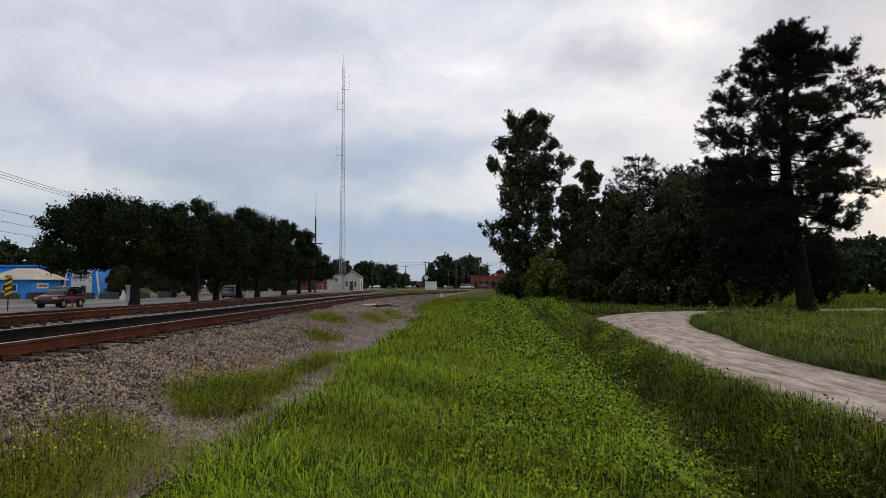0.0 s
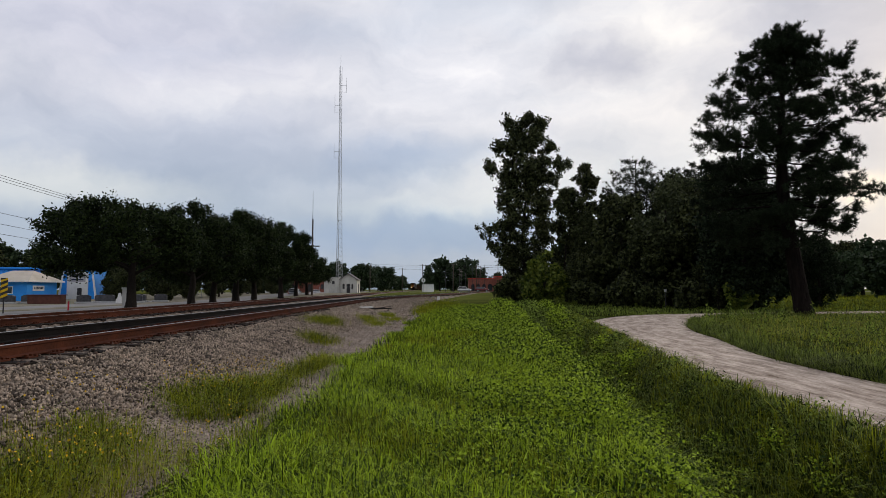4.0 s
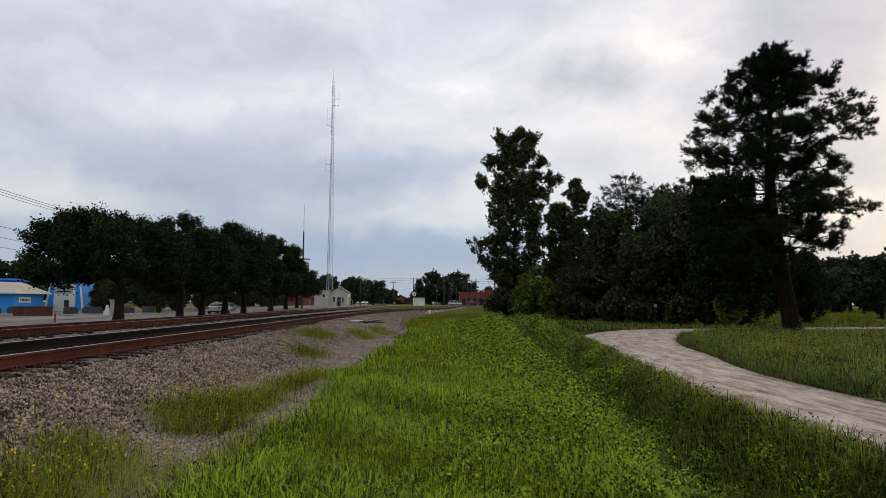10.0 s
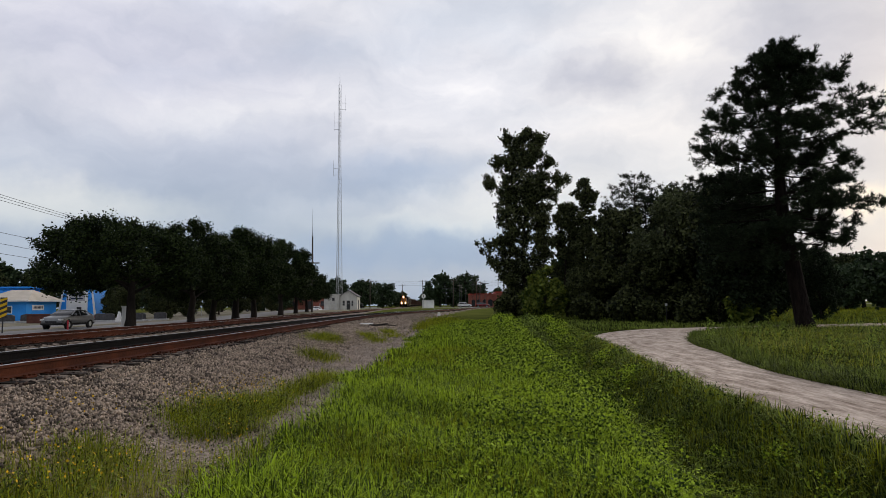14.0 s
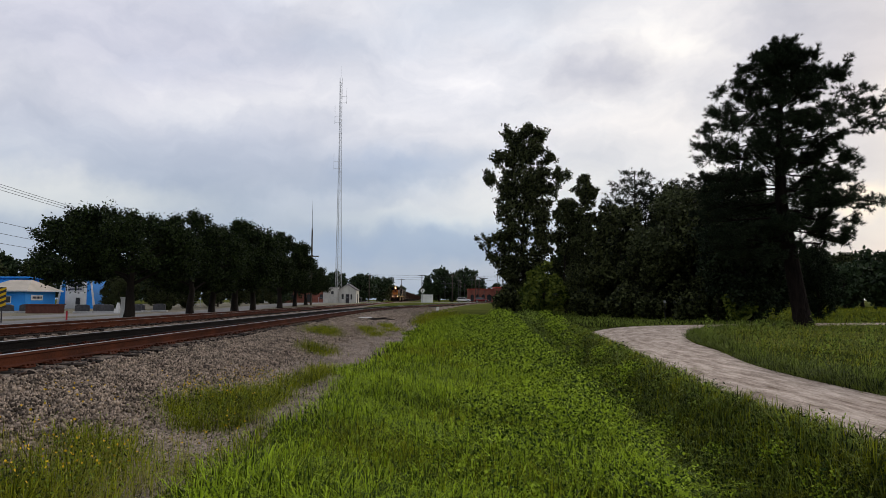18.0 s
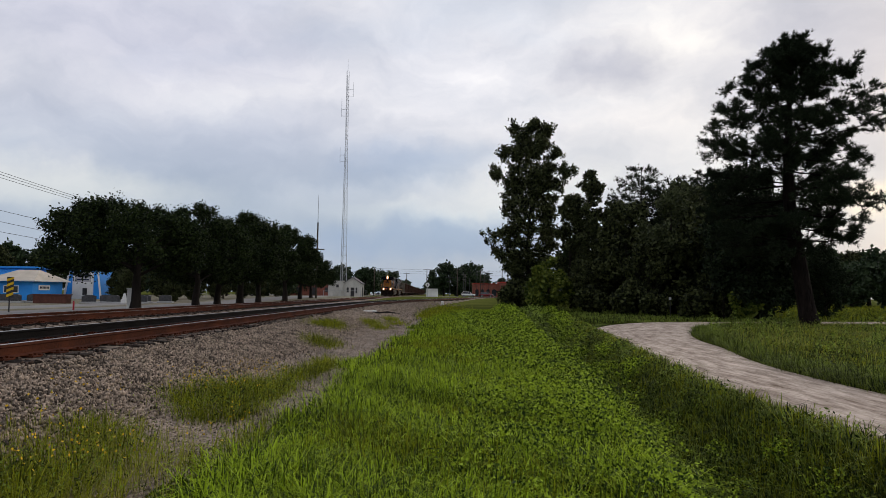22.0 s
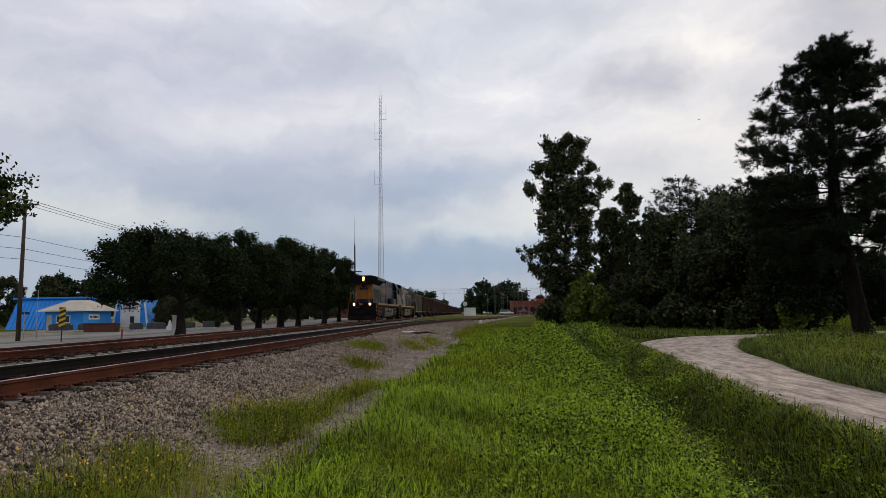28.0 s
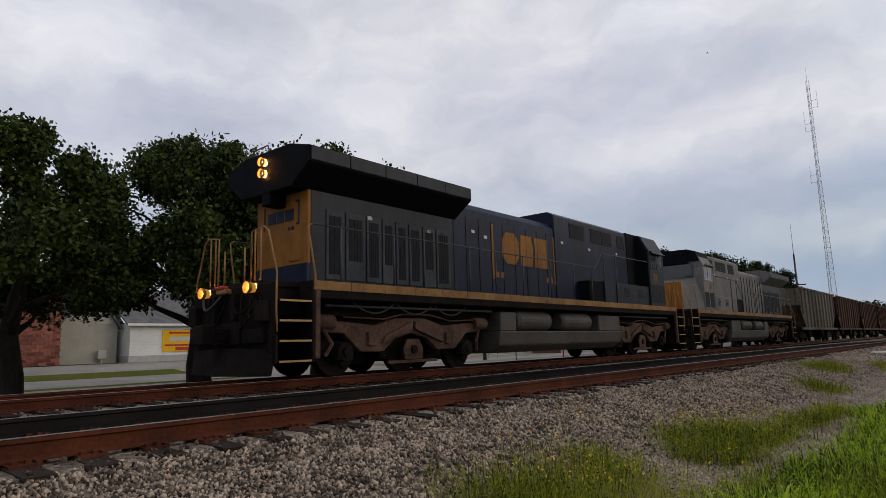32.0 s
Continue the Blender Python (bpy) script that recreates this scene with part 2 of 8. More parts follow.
def cobbly(m, size, low, high):
    """Small stones in a surface: cells of their own tone, with dark relief between them."""
    nt = m.node_tree
    b = nt.nodes["Principled BSDF"]
    tc = nt.nodes.new("ShaderNodeTexCoord")
    vo, ve = nt.nodes.new("ShaderNodeTexVoronoi"), nt.nodes.new("ShaderNodeTexVoronoi")
    ve.feature = "DISTANCE_TO_EDGE"
    for v in (vo, ve):
        v.inputs["Scale"].default_value = 1 / size
        nt.links.new(tc.outputs["Object"], v.inputs["Vector"])
    mr = nt.nodes.new("ShaderNodeMapRange")
    mr.inputs["To Min"].default_value, mr.inputs["To Max"].default_value = low, high
    sp = nt.nodes.new("ShaderNodeSeparateColor")
    nt.links.new(vo.outputs["Color"], sp.inputs[0])
    nt.links.new(sp.outputs[0], mr.inputs["Value"])
    mx = nt.nodes.new("ShaderNodeMix")
    mx.data_type, mx.blend_type = "RGBA", "MULTIPLY"
    mx.inputs[0].default_value = 1.0
    nt.links.new(b.inputs["Base Color"].links[0].from_socket, mx.inputs[6])
    nt.links.new(mr.outputs["Result"], mx.inputs[7])
    nt.links.new(mx.outputs[2], b.inputs["Base Color"])
    bp = b.inputs["Normal"].links[0].from_node
    bp.inputs["Strength"].default_value, bp.inputs["Distance"].default_value = 1.0, size * 0.6
    cl = nt.nodes.new("ShaderNodeMath")
    cl.operation = "MINIMUM"
    cl.inputs[1].default_value = 0.25
    nt.links.new(ve.outputs["Distance"], cl.inputs[0])
    nt.links.new(cl.outputs[0], bp.inputs["Height"])
    return m


SOIL = material("grassy_soil", (0.014, 0.019, 0.004), (0.045, 0.055, 0.010), rough=0.95, scale=0.8, fine=14, bump=0.6, spec=0.0)
DUST = material("dusty_verge", (0.10, 0.098, 0.055), (0.36, 0.32, 0.26), rough=0.95, scale=0.35, fine=6, bump=0.6, spec=0.0)
FIELD = material("mown_field", (0.045, 0.056, 0.012), (0.125, 0.135, 0.035), rough=0.95, scale=0.15, fine=5, bump=0.6, spec=0.0)
GRAVEL = cobbly(material("fine_gravel", (0.10, 0.077, 0.060), (0.41, 0.325, 0.26), rough=0.95, scale=0.9, fine=45, bump=0.9), 0.03, 0.35, 1.35)
BALLAST = cobbly(material("ballast_bed", (0.07, 0.054, 0.043), (0.26, 0.205, 0.16), rough=0.95, scale=1.5, fine=22, bump=1.0), 0.06, 0.4, 1.5)
STONE = material("ballast_stone", (0.060, 0.047, 0.038), (0.46, 0.36, 0.275), rough=0.9, scale=3, fine=30, bump=0.3, spread=0.5, island=True)
DARKSTONE = material("oily_ballast", (0.016, 0.010, 0.008), (0.12, 0.080, 0.062), rough=0.9, scale=3, fine=30, bump=0.3, spread=0.7, island=True)
SAND = material("sand_road", (0.15, 0.108, 0.08), (0.69, 0.58, 0.49), rough=0.95, scale=3.0, fine=16, bump=1.0, spec=0.0, stretch=(1.9, 0.4, 1))
ASPHALT = material("street_asphalt", (0.19, 0.18, 0.175), (0.29, 0.28, 0.27), rough=0.9, scale=0.3, fine=20, bump=0.3)
CONCRETE = material("concrete", (0.36, 0.34, 0.31), (0.54, 0.52, 0.48), rough=0.9, scale=0.6, fine=18, bump=0.3)
YARD = material("worn_concrete", (0.17, 0.155, 0.14), (0.30, 0.28, 0.25), rough=0.9, scale=0.4, fine=16, bump=0.3)
RAILRUST = material("rail_rust", (0.022, 0.0055, 0.0028), (0.115, 0.030, 0.011), spec=0.2, rough=0.85, scale=1.2, fine=25, bump=0.3)
RAILBLACK = material("near_black_rail", (0.003, 0.0028, 0.003), (0.017, 0.014, 0.013), spec=0.08, rough=0.6, scale=1.2, fine=25, bump=0.2)
RAILHEAD = material("rail_head", (0.30, 0.30, 0.30), (0.52, 0.50, 0.49), rough=0.32, scale=2, fine=40, bump=0.05, metal=0.9)
TIE = material("creosoted_tie", (0.006, 0.0045, 0.0035), (0.036, 0.026, 0.02), spec=0.15, rough=0.95, scale=2, fine=28, bump=0.8, spread=0.4, stretch=(0.4, 3, 3))
BARK = material("bark", (0.007, 0.0055, 0.005), (0.030, 0.023, 0.019), rough=0.95, scale=2.5, fine=18, bump=1.0, stretch=(1, 1, 0.3))
# darker than bare bark: the crown's shade is put into this colour
SHADEDPINEBARK = material("shaded_pine_bark", (0.004, 0.0034, 0.003), (0.018, 0.013, 0.011), rough=0.95, scale=5, fine=9, bump=1.0, spec=0.05, stretch=(1, 1, 0.28))
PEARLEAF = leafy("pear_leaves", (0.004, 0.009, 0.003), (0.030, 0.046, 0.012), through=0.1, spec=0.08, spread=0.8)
OAKLEAF = leafy("woodland_leaves", (0.008, 0.012, 0.005), (0.080, 0.092, 0.034), through=0.2, spec=0.1, spread=0.8)
OVALLEAF = leafy("street_tree_leaves", (0.008, 0.015, 0.004), (0.072, 0.098, 0.022), through=0.15, spec=0.1)
DARKLEAF = leafy("dark_street_tree_leaves", (0.008, 0.015, 0.004), (0.055, 0.076, 0.017), through=0.12, spec=0.08)
BUSHLEAF = leafy("bush_leaves", (0.030, 0.052, 0.008), (0.16, 0.19, 0.03), through=0.2)
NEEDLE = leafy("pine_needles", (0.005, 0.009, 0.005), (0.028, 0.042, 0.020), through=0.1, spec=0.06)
FARLEAF = leafy("distant_leaves", (0.014, 0.026, 0.012), (0.04, 0.062, 0.026), through=0.1)
GRASS = leafy("bright_grass", (0.028, 0.055, 0.004), (0.39, 0.53, 0.028), through=0.35, spread=0.95)
VERGE = leafy("verge_grass", (0.012, 0.022, 0.004), (0.20, 0.26, 0.042), through=0.3, spread=0.85)
DRYGRASS = leafy("seedy_grass", (0.09, 0.095, 0.010), (0.42, 0.40, 0.08), through=0.3)
for n_ in SHADEDPINEBARK.node_tree.nodes:
    if n_.type == "BUMP":
        n_.inputs["Distance"].default_value = 0.12
PALELEAF = leafy("greyish_leaves", (0.022, 0.028, 0.013), (0.085, 0.10, 0.042), through=0.15)
OLIVE = leafy("olive_grass", (0.045, 0.055, 0.004), (0.31, 0.34, 0.018), through=0.35)
BANKLEAF = leafy("ditch_weed_leaves", (0.016, 0.030, 0.005), (0.25, 0.34, 0.05), through=0.3, spread=0.85)
VINE = leafy("vine_leaves", (0.022, 0.046, 0.006), (0.36, 0.49, 0.036), through=0.3, spread=0.85)
FLOWER = material("yellow_flower", (0.55, 0.32, 0.01), (0.75, 0.5, 0.02), rough=0.7, bump=0)
GALV = material("galvanised_steel", (0.30, 0.31, 0.32), (0.48, 0.49, 0.50), rough=0.5, metal=0.6, bump=0.1)
DARKSTEEL = material("dark_steel", (0.02, 0.02, 0.022), (0.055, 0.055, 0.058), rough=0.6, bump=0.1)
WOODPOLE = material("weathered_pole", (0.035, 0.026, 0.020), (0.10, 0.08, 0.065), rough=0.95, scale=2, fine=20, bump=0.5, stretch=(2, 2, 0.3))
WHITEPAINT = material("white_paint", (0.60, 0.60, 0.58), (0.78, 0.78, 0.76), rough=0.6, scale=0.8, fine=12, bump=0.1)
GREYPAINT = material("grey_paint", (0.34, 0.34, 0.34), (0.46, 0.46, 0.46), rough=0.6, bump=0.1)
BLUEMETAL = material("blue_metal", (0.012, 0.21, 0.66), (0.03, 0.31, 0.82), rough=0.45, scale=0.7, fine=10, bump=0.05)
TANROOF = material("tan_roofing", (0.40, 0.35, 0.28), (0.56, 0.50, 0.42), rough=0.8, scale=0.8, fine=12, bump=0.2)
GREYROOF = material("grey_shingles", (0.07, 0.07, 0.075), (0.17, 0.165, 0.16), rough=0.95, scale=1.5, fine=16, bump=0.5)
BRICKRED = material("red_brick", (0.13, 0.04, 0.03), (0.30, 0.11, 0.08), rough=0.9, scale=1.2, fine=14, bump=0.4, spread=0.5)
MORTAR = material("mortar", (0.26, 0.22, 0.19), (0.36, 0.31, 0.27), rough=0.95, bump=0.4)
DARKGLASS = material("dark_glass", (0.012, 0.014, 0.017), (0.03, 0.034, 0.04), rough=0.08, bump=0, spec=0.6)
BLACK = material("black_rubber", (0.012, 0.012, 0.012), (0.03, 0.03, 0.03), rough=0.8, bump=0.1)
YELLOWSIGN = material("yellow_sign", (0.60, 0.36, 0.01), (0.75, 0.48, 0.02), rough=0.5, bump=0)
ORANGE = material("orange_plastic", (0.50, 0.03, 0.05), (0.65, 0.06, 0.08), rough=0.5, bump=0)
REDPAINT = material("red_paint", (0.34, 0.03, 0.02), (0.5, 0.06, 0.04), rough=0.5, bump=0.05)
LOCOBLUE = material("loco_blue", (0.0008, 0.0016, 0.005), (0.008, 0.017, 0.050), spec=0.16, rough=0.45, scale=1.3, fine=5, bump=0.12, stretch=(1, 1, 0.18))
# yellow lowered by the shade that lies on the hood's end
LOCOYELLOW = material("loco_yellow", (0.10, 0.040, 0.007), (0.30, 0.122, 0.018), spec=0.2, rough=0.6, scale=0.9, fine=9, bump=0.06, stretch=(1, 1, 0.4))
LOCOGREY = material("loco_grey", (0.06, 0.056, 0.054), (0.19, 0.18, 0.172), spec=0.2, rough=0.6, scale=0.8, fine=8, bump=0.06, stretch=(1, 1, 0.3))
GRIME = material("running_gear_grime", (0.004, 0.0033, 0.003), (0.018, 0.0135, 0.011), spec=0.08, rough=0.85, scale=2, fine=16, bump=0.4)
TRUCKDUST = material("dusty_truck_frame", (0.026, 0.014, 0.010), (0.13, 0.075, 0.054), rough=0.9, scale=2, fine=16, bump=0.4)
CARBROWN = material("hopper_brown", (0.028, 0.013, 0.009), (0.085, 0.043, 0.030), spec=0.15, rough=0.8, scale=0.9, fine=8, bump=0.15, spread=0.3, stretch=(1, 1, 0.25))
CARGREY = material("hopper_grey", (0.055, 0.046, 0.036), (0.18, 0.155, 0.125), spec=0.15, rough=0.75, scale=1.2, fine=8, bump=0.15, stretch=(1, 1, 0.15))
COAL = material("coal_load", (0.008, 0.008, 0.008), (0.03, 0.03, 0.03), rough=0.8, scale=3, fine=18, bump=1.0)


# ---------------------------------------------------------------- building blocks
class Shape:
    """Gathers solids into one mesh."""

    def __init__(self):
        self.v, self.f = [], []

    def add(self, verts, faces, m=None):
        k = len(self.v)
        self.v += [tuple(m @ Vector(p)) if m is not None else tuple(p) for p in verts]
        self.f += [tuple(k + i for i in f) for f in faces]
        return self

    def box(self, x0, x1, y0, y1, z0, z1, m=None):
        c = [(x, y, z) for z in (z0, z1) for x, y in ((x0, y0), (x1, y0), (x1, y1), (x0, y1))]
        return self.add(c, [(3, 2, 1, 0), (4, 5, 6, 7), (0, 1, 5, 4), (1, 2, 6, 5), (2, 3, 7, 6), (3, 0, 4, 7)], m)

    def prism(self, outline, a, b, axis="y", m=None):
        """An outline (counter-clockwise, in the two other axes) drawn out from a to b along one axis."""
        put = {"x": lambda p, q, s: (s, p, q), "y": lambda p, q, s: (p, s, q), "z": lambda p, q, s: (p, q, s)}[axis]
        n = len(outline)
        c = [put(p, q, a) for p, q in outline] + [put(p, q, b) for p, q in outline]
        fs = [tuple(range(n)), tuple(range(2 * n - 1, n - 1, -1))] + [(i, n + i, n + (i + 1) % n, (i + 1) % n) for i in range(n)]
        return self.add(c, fs, m)

    def tube(self, p, q, r0, r1=None, n=8, caps=True, m=None):
        p, q = Vector(p), Vector(q)
        r1 = r0 if r1 is None else r1
        d = (q - p).normalized()
        a = d.orthogonal().normalized()
        b = d.cross(a)
        ring = [(math.cos(2 * math.pi * i / n), math.sin(2 * math.pi * i / n)) for i in range(n)]
        c = [tuple(p + r0 * (u * a + w * b)) for u, w in ring] + [tuple(q + r1 * (u * a + w * b)) for u, w in ring]
        fs = [(i, (i + 1) % n, n + (i + 1) % n, n + i) for i in range(n)]
        if caps:
            fs += [tuple(range(n - 1, -1, -1)), tuple(range(n, 2 * n))]
        return self.add(c, fs, m)

    def path(self, points, radii, n=6):
        """A bent tapered tube."""
        pts = [Vector(p) for p in points]
        k0 = len(self.v)
        a = None
        for i, p in enumerate(pts):
            d = (pts[min(i + 1, len(pts) - 1)] - pts[max(i - 1, 0)]).normalized()
            a = d.orthogonal().normalized() if a is None else (a - d * a.dot(d)).normalized()
            b = d.cross(a)
            self.v += [tuple(p + radii[i] * (math.cos(2 * math.pi * j / n) * a + math.sin(2 * math.pi * j / n) * b)) for j in range(n)]
        for i in range(len(pts) - 1):
            for j in range(n):
                s, u = k0 + i * n + j, k0 + i * n + (j + 1) % n
                self.f.append((s, u, u + n, s + n))
        self.f.append(tuple(k0 + j for j in range(n - 1, -1, -1)))
        self.f.append(tuple(k0 + (len(pts) - 1) * n + j for j in range(n)))
        return self

    def make(self, name, mat, parent=None, label="", bevel=0.0, smooth=False, kind="", category=""):
        me = bpy.data.meshes.new(name)
        me.from_pydata(self.v, [], self.f)
        me.materials.append(mat)
        if smooth:
            me.polygons.foreach_set("use_smooth", [True] * len(me.polygons))
        ob = new(name, me)
        ob.parent = parent
        if bevel:
            mod = ob.modifiers.new("edges", "BEVEL")
            mod.width, mod.segments, mod.limit_method = bevel, 1, "ANGLE"
        return tagged(ob, label, category, "", kind)


def thing(name, m, label, category, group=""):
    ob = new(name)
    ob.empty_display_size = 0.2
    ob.matrix_world = m
    return tagged(ob, label, category, group)


def mesh_from_arrays(name, verts, quads, mat, kind="", label="", category="", tris=None):
    """A mesh from numpy arrays of corners and four-cornered faces (or three-cornered ones)."""
    me = bpy.data.meshes.new(name)
    faces = quads if tris is None else tris
    n, k = faces.shape
    me.vertices.add(len(verts))
    me.vertices.foreach_set("co", verts.astype(np.float32).ravel())
    me.loops.add(n * k)
    me.loops.foreach_set("vertex_index", faces.astype(np.int32).ravel())
    me.polygons.add(n)
    me.polygons.foreach_set("loop_start", np.arange(0, n * k, k, dtype=np.int32))
    me.update(calc_edges=True)
    me.validate()
    me.materials.append(mat)
    return me


rng = np.random.default_rng(7)

# ---------------------------------------------------------------- the lie of the land
RAIL_Z = 0.90


def smooth(a, b, v):
    t = np.clip((v - a) / (b - a), 0, 1)
    return t * t * (3 - 2 * t)


def near_track(y):
    """The near track's centre line: straight past the camera, then bending to the right."""
    y = np.asarray(y, dtype=float)
    s = np.clip(y - 40, 0, 35)
    return -6.65 + 0.16 * s * s / 70 + 0.16 * np.clip(y - 75, 0, None) + 0.00016 * np.clip(y - 120, 0, None) ** 2


def far_track(y):
    return -11.7 - 0.0165 * np.asarray(y, dtype=float)


def ditch_left(y):
    return np.minimum(1.75 + 0.066 * np.clip(y, -20, 60), 1.2 + 0.13 * np.maximum(y, 0))


def ditch_right(y):
    return 4.6 + 0.12 * np.clip(y - 11, 0, 60)


def land(x, y):
    x, y = np.asarray(x, dtype=float), np.asarray(y, dtype=float)
    base = 0.0 + 0.45 * smooth(-15.5, -12.5, x) * (1 - smooth(-5.0, -2.4, x)) + 0.06 * smooth(-15, -5, x)
    base = base + 0.8 * smooth(-38, -47, x) * (1 - smooth(28, 40, y))
    base = base + 0.05 * smooth(6, 12, x)
    base = base + (0.75 - base) * smooth(60, 140, y)
    # the ditch and its banks
    l, r = ditch_left(y), ditch_right(y)
    u = (x - l) / (r - l)
    deep = np.where(u < 0.5, smooth(-0.04, 0.26, u), 1 - smooth(0.48, 1.02, u))
    base = base - 1.35 * deep * (1 - smooth(28, 46, y)) * ((u > -0.2) & (u < 1.2))
    base = base + 0.05 * np.sin(x * 1.7 + 0.6 * y) * np.sin(y * 0.9) * (np.abs(x) < 2.4) * (1 - smooth(60, 90, y))
    # ballast banks under both tracks
    d = np.minimum(np.abs(x - near_track(y)), np.abs(x - far_track(y)))
    bank = 0.685 - np.clip(d - 1.3, 0, 9) * 0.52
    return np.maximum(base, bank)


def landz(x, y):
    return float(land(x, y))


def spaced(lo, hi, fine_lo, fine_hi, step, grow=1.25):
    out = list(np.arange(fine_lo, fine_hi + 1e-6, step))
    s, v = step, fine_hi
    while v < hi:
        s *= grow
        v += s
        out.append(v)
    s, v = step, fine_lo
    while v > lo:
        s *= grow
        v -= s
        out.insert(0, v)
    return np.array(out)


gx, gy = spaced(-1500, 1500, -17, 14, 0.25), spaced(-120, 2600, -3, 45, 0.3, 1.12)
GX, GY = np.meshgrid(gx, gy)
GZ = land(GX, GY)
nx, ny = len(gx), len(gy)
idx = np.arange(nx * ny).reshape(ny, nx)
quads = np.stack([idx[:-1, :-1], idx[:-1, 1:], idx[1:, 1:], idx[1:, :-1]], -1).reshape(-1, 4)
ground_me = mesh_from_arrays("ground", np.stack([GX, GY, GZ], -1).reshape(-1, 3), quads, SOIL)
for m in (GRAVEL, BALLAST, FIELD, DUST):
    ground_me.materials.append(m)
cx, cy = (GX[:-1, :-1] + GX[1:, 1:]) / 2, (GY[:-1, :-1] + GY[1:, 1:]) / 2
dn, df = np.abs(cx - near_track(cy)), np.abs(cx - far_track(cy))
edge = -1.7 + 0.35 * np.sin(cy * 0.8) + 0.25 * np.sin(cy * 2.1 + 1) + 0.034 * np.clip(cy - 16, 0, 60) + np.clip(near_track(cy) + 6.65, 0, 60)
slot = np.full(cx.shape, 0)
slot[(cx < edge) & (cx > -16.5 - 0.0165 * cy) & (cy < 58)] = 1
slot[(dn < 2.55) | (df < 2.4)] = 2
slot[(cx < -16.5 - 0.0165 * cy) | (cx > 12) | (cy > 58)] = 3
slot[(cx < -16.5 - 0.0165 * cy) & (cx > -62) & (cy > 20) & (cy < 175)] = 4
slot[(dn < 2.3) | (df < 2.3)] = 2
ground_me.polygons.foreach_set("material_index", slot.ravel().astype(np.int32))
ground_me.polygons.foreach_set("use_smooth", [True] * len(ground_me.polygons))
ground = tagged(new("ground", ground_me), "grassy soil and grey gravel beside the railway", "ground", "", "structure")


def ribbon(name, left, right, lift, mat, label, category, across=6):
    """A road surface between two lines, lying on the land with a slight thickness."""
    n = len(left)
    vs = []
    for (x0, y0), (x1, y1) in zip(left, right):
        for k in range(across + 1):
            x, y = x0 + (x1 - x0) * k / across, y0 + (y1 - y0) * k / across
            vs.append((x, y, landz(x, y) + lift - (0.15 if k in (0, across) else 0)))
    w = across + 1
    fs = [(i * w + k, i * w + k + 1, (i + 1) * w + k + 1, (i + 1) * w + k) for i in range(n - 1) for k in range(across)]
    return Shape().add(vs, fs).make(name, mat, None, label, smooth=True, kind="structure", category=category)


def curve_points(points, n):
    """Points along a smooth line through the given ones (Catmull-Rom)."""
    p = [Vector(q) for q in points]
    p = [2 * p[0] - p[1]] + p + [2 * p[-1] - p[-2]]
    out = []
    for i in range(1, len(p) - 2):
        for k in range(n):
            t = k / n
            out.append(0.5 * ((2 * p[i]) + (p[i + 1] - p[i - 1]) * t + (2 * p[i - 1] - 5 * p[i] + 4 * p[i + 1] - p[i + 2]) * t * t + (3 * p[i] - p[i - 1] - 3 * p[i + 1] + p[i + 2]) * t ** 3))
    return [tuple(q) for q in out + [p[-2]]]


# ---------------------------------------------------------------- roads
ROAD_L = curve_points([(4.6, -30), (4.6, -5), (4.6, 8), (4.85, 14), (5.9, 22), (7.1, 30.5), (10.3, 35.6), (15, 37.9), (28, 41.5), (60, 50), (140, 72)], 8)
ROAD_R = curve_points([(8.6, -30), (8.2, -5), (7.5, 8), (7.6, 14), (8.7, 18.6), (9.5, 22.5), (11.0, 27), (13.7, 31.3), (22, 37.2), (60, 47), (140, 68)], 8)
ribbon("dirt_road", ROAD_L, ROAD_R, 0.05, SAND, "pale rutted sandy dirt road bending past the trees", "dirt road", 10)
street_c = [(-27.6 - 0.02 * y, y) for y in np.arange(-60, 420, 6.0)]
ribbon("street", [(x - 4.2, y) for x, y in street_c], [(x + 4.2, y) for x, y in street_c], 0.05, ASPHALT, "grey asphalt street beyond the railway", "street", 6)
lot = [(-37.5, y) for y in np.arange(36, 84, 5.0)]
ribbon("car_park", [(x - 4.5, y) for x, y in lot], [(x + 3.2, y) for x, y in lot], 0.04, ASPHALT, "grey paved forecourt beside the street", "pavement", 4)
yard = [(-39.5, y) for y in np.arange(-12, 34, 4.0)]
ribbon("forecourt", [(x - 8.5, y) for x, y in yard], [(x + 7.4, y) for x, y in yard], 0.045, YARD, "grey concrete forecourt before the houses", "pavement", 8)
cross = [(x, 196 + 0.03 * x) for x in np.arange(-90, 200, 8.0)]
ribbon("crossing_street", [(x, y + 4) for x, y in cross], [(x, y - 4) for x, y in cross], 0.06, ASPHALT, "distant street crossing the railway", "street", 3)


# ---------------------------------------------------------------- tracks
def rail_outline():
    half = [(0.0, 0.0), (0.036, -0.004), (0.037, -0.036), (0.010, -0.05), (0.008, -0.145), (0.07, -0.165), (0.07, -0.18)]
    return half + [(-x, z) for x, z in reversed(half[1:])]


def sweep(points, outline, z):
    vs, fs, n = [], [], len(outline)
    for i, (x, y) in enumerate(points):
        x0, y0 = points[max(i - 1, 0)]
        x1, y1 = points[min(i + 1, len(points) - 1)]
        d = Vector((x1 - x0, y1 - y0)).normalized()
        vs += [(x + d.y * u, y - d.x * u, z + w) for u, w in outline]
    for i in range(len(points) - 1):
        fs += [(i * n + k, (i + 1) * n + k, (i + 1) * n + (k + 1) % n, i * n + (k + 1) % n) for k in range(n)]
    return vs, fs


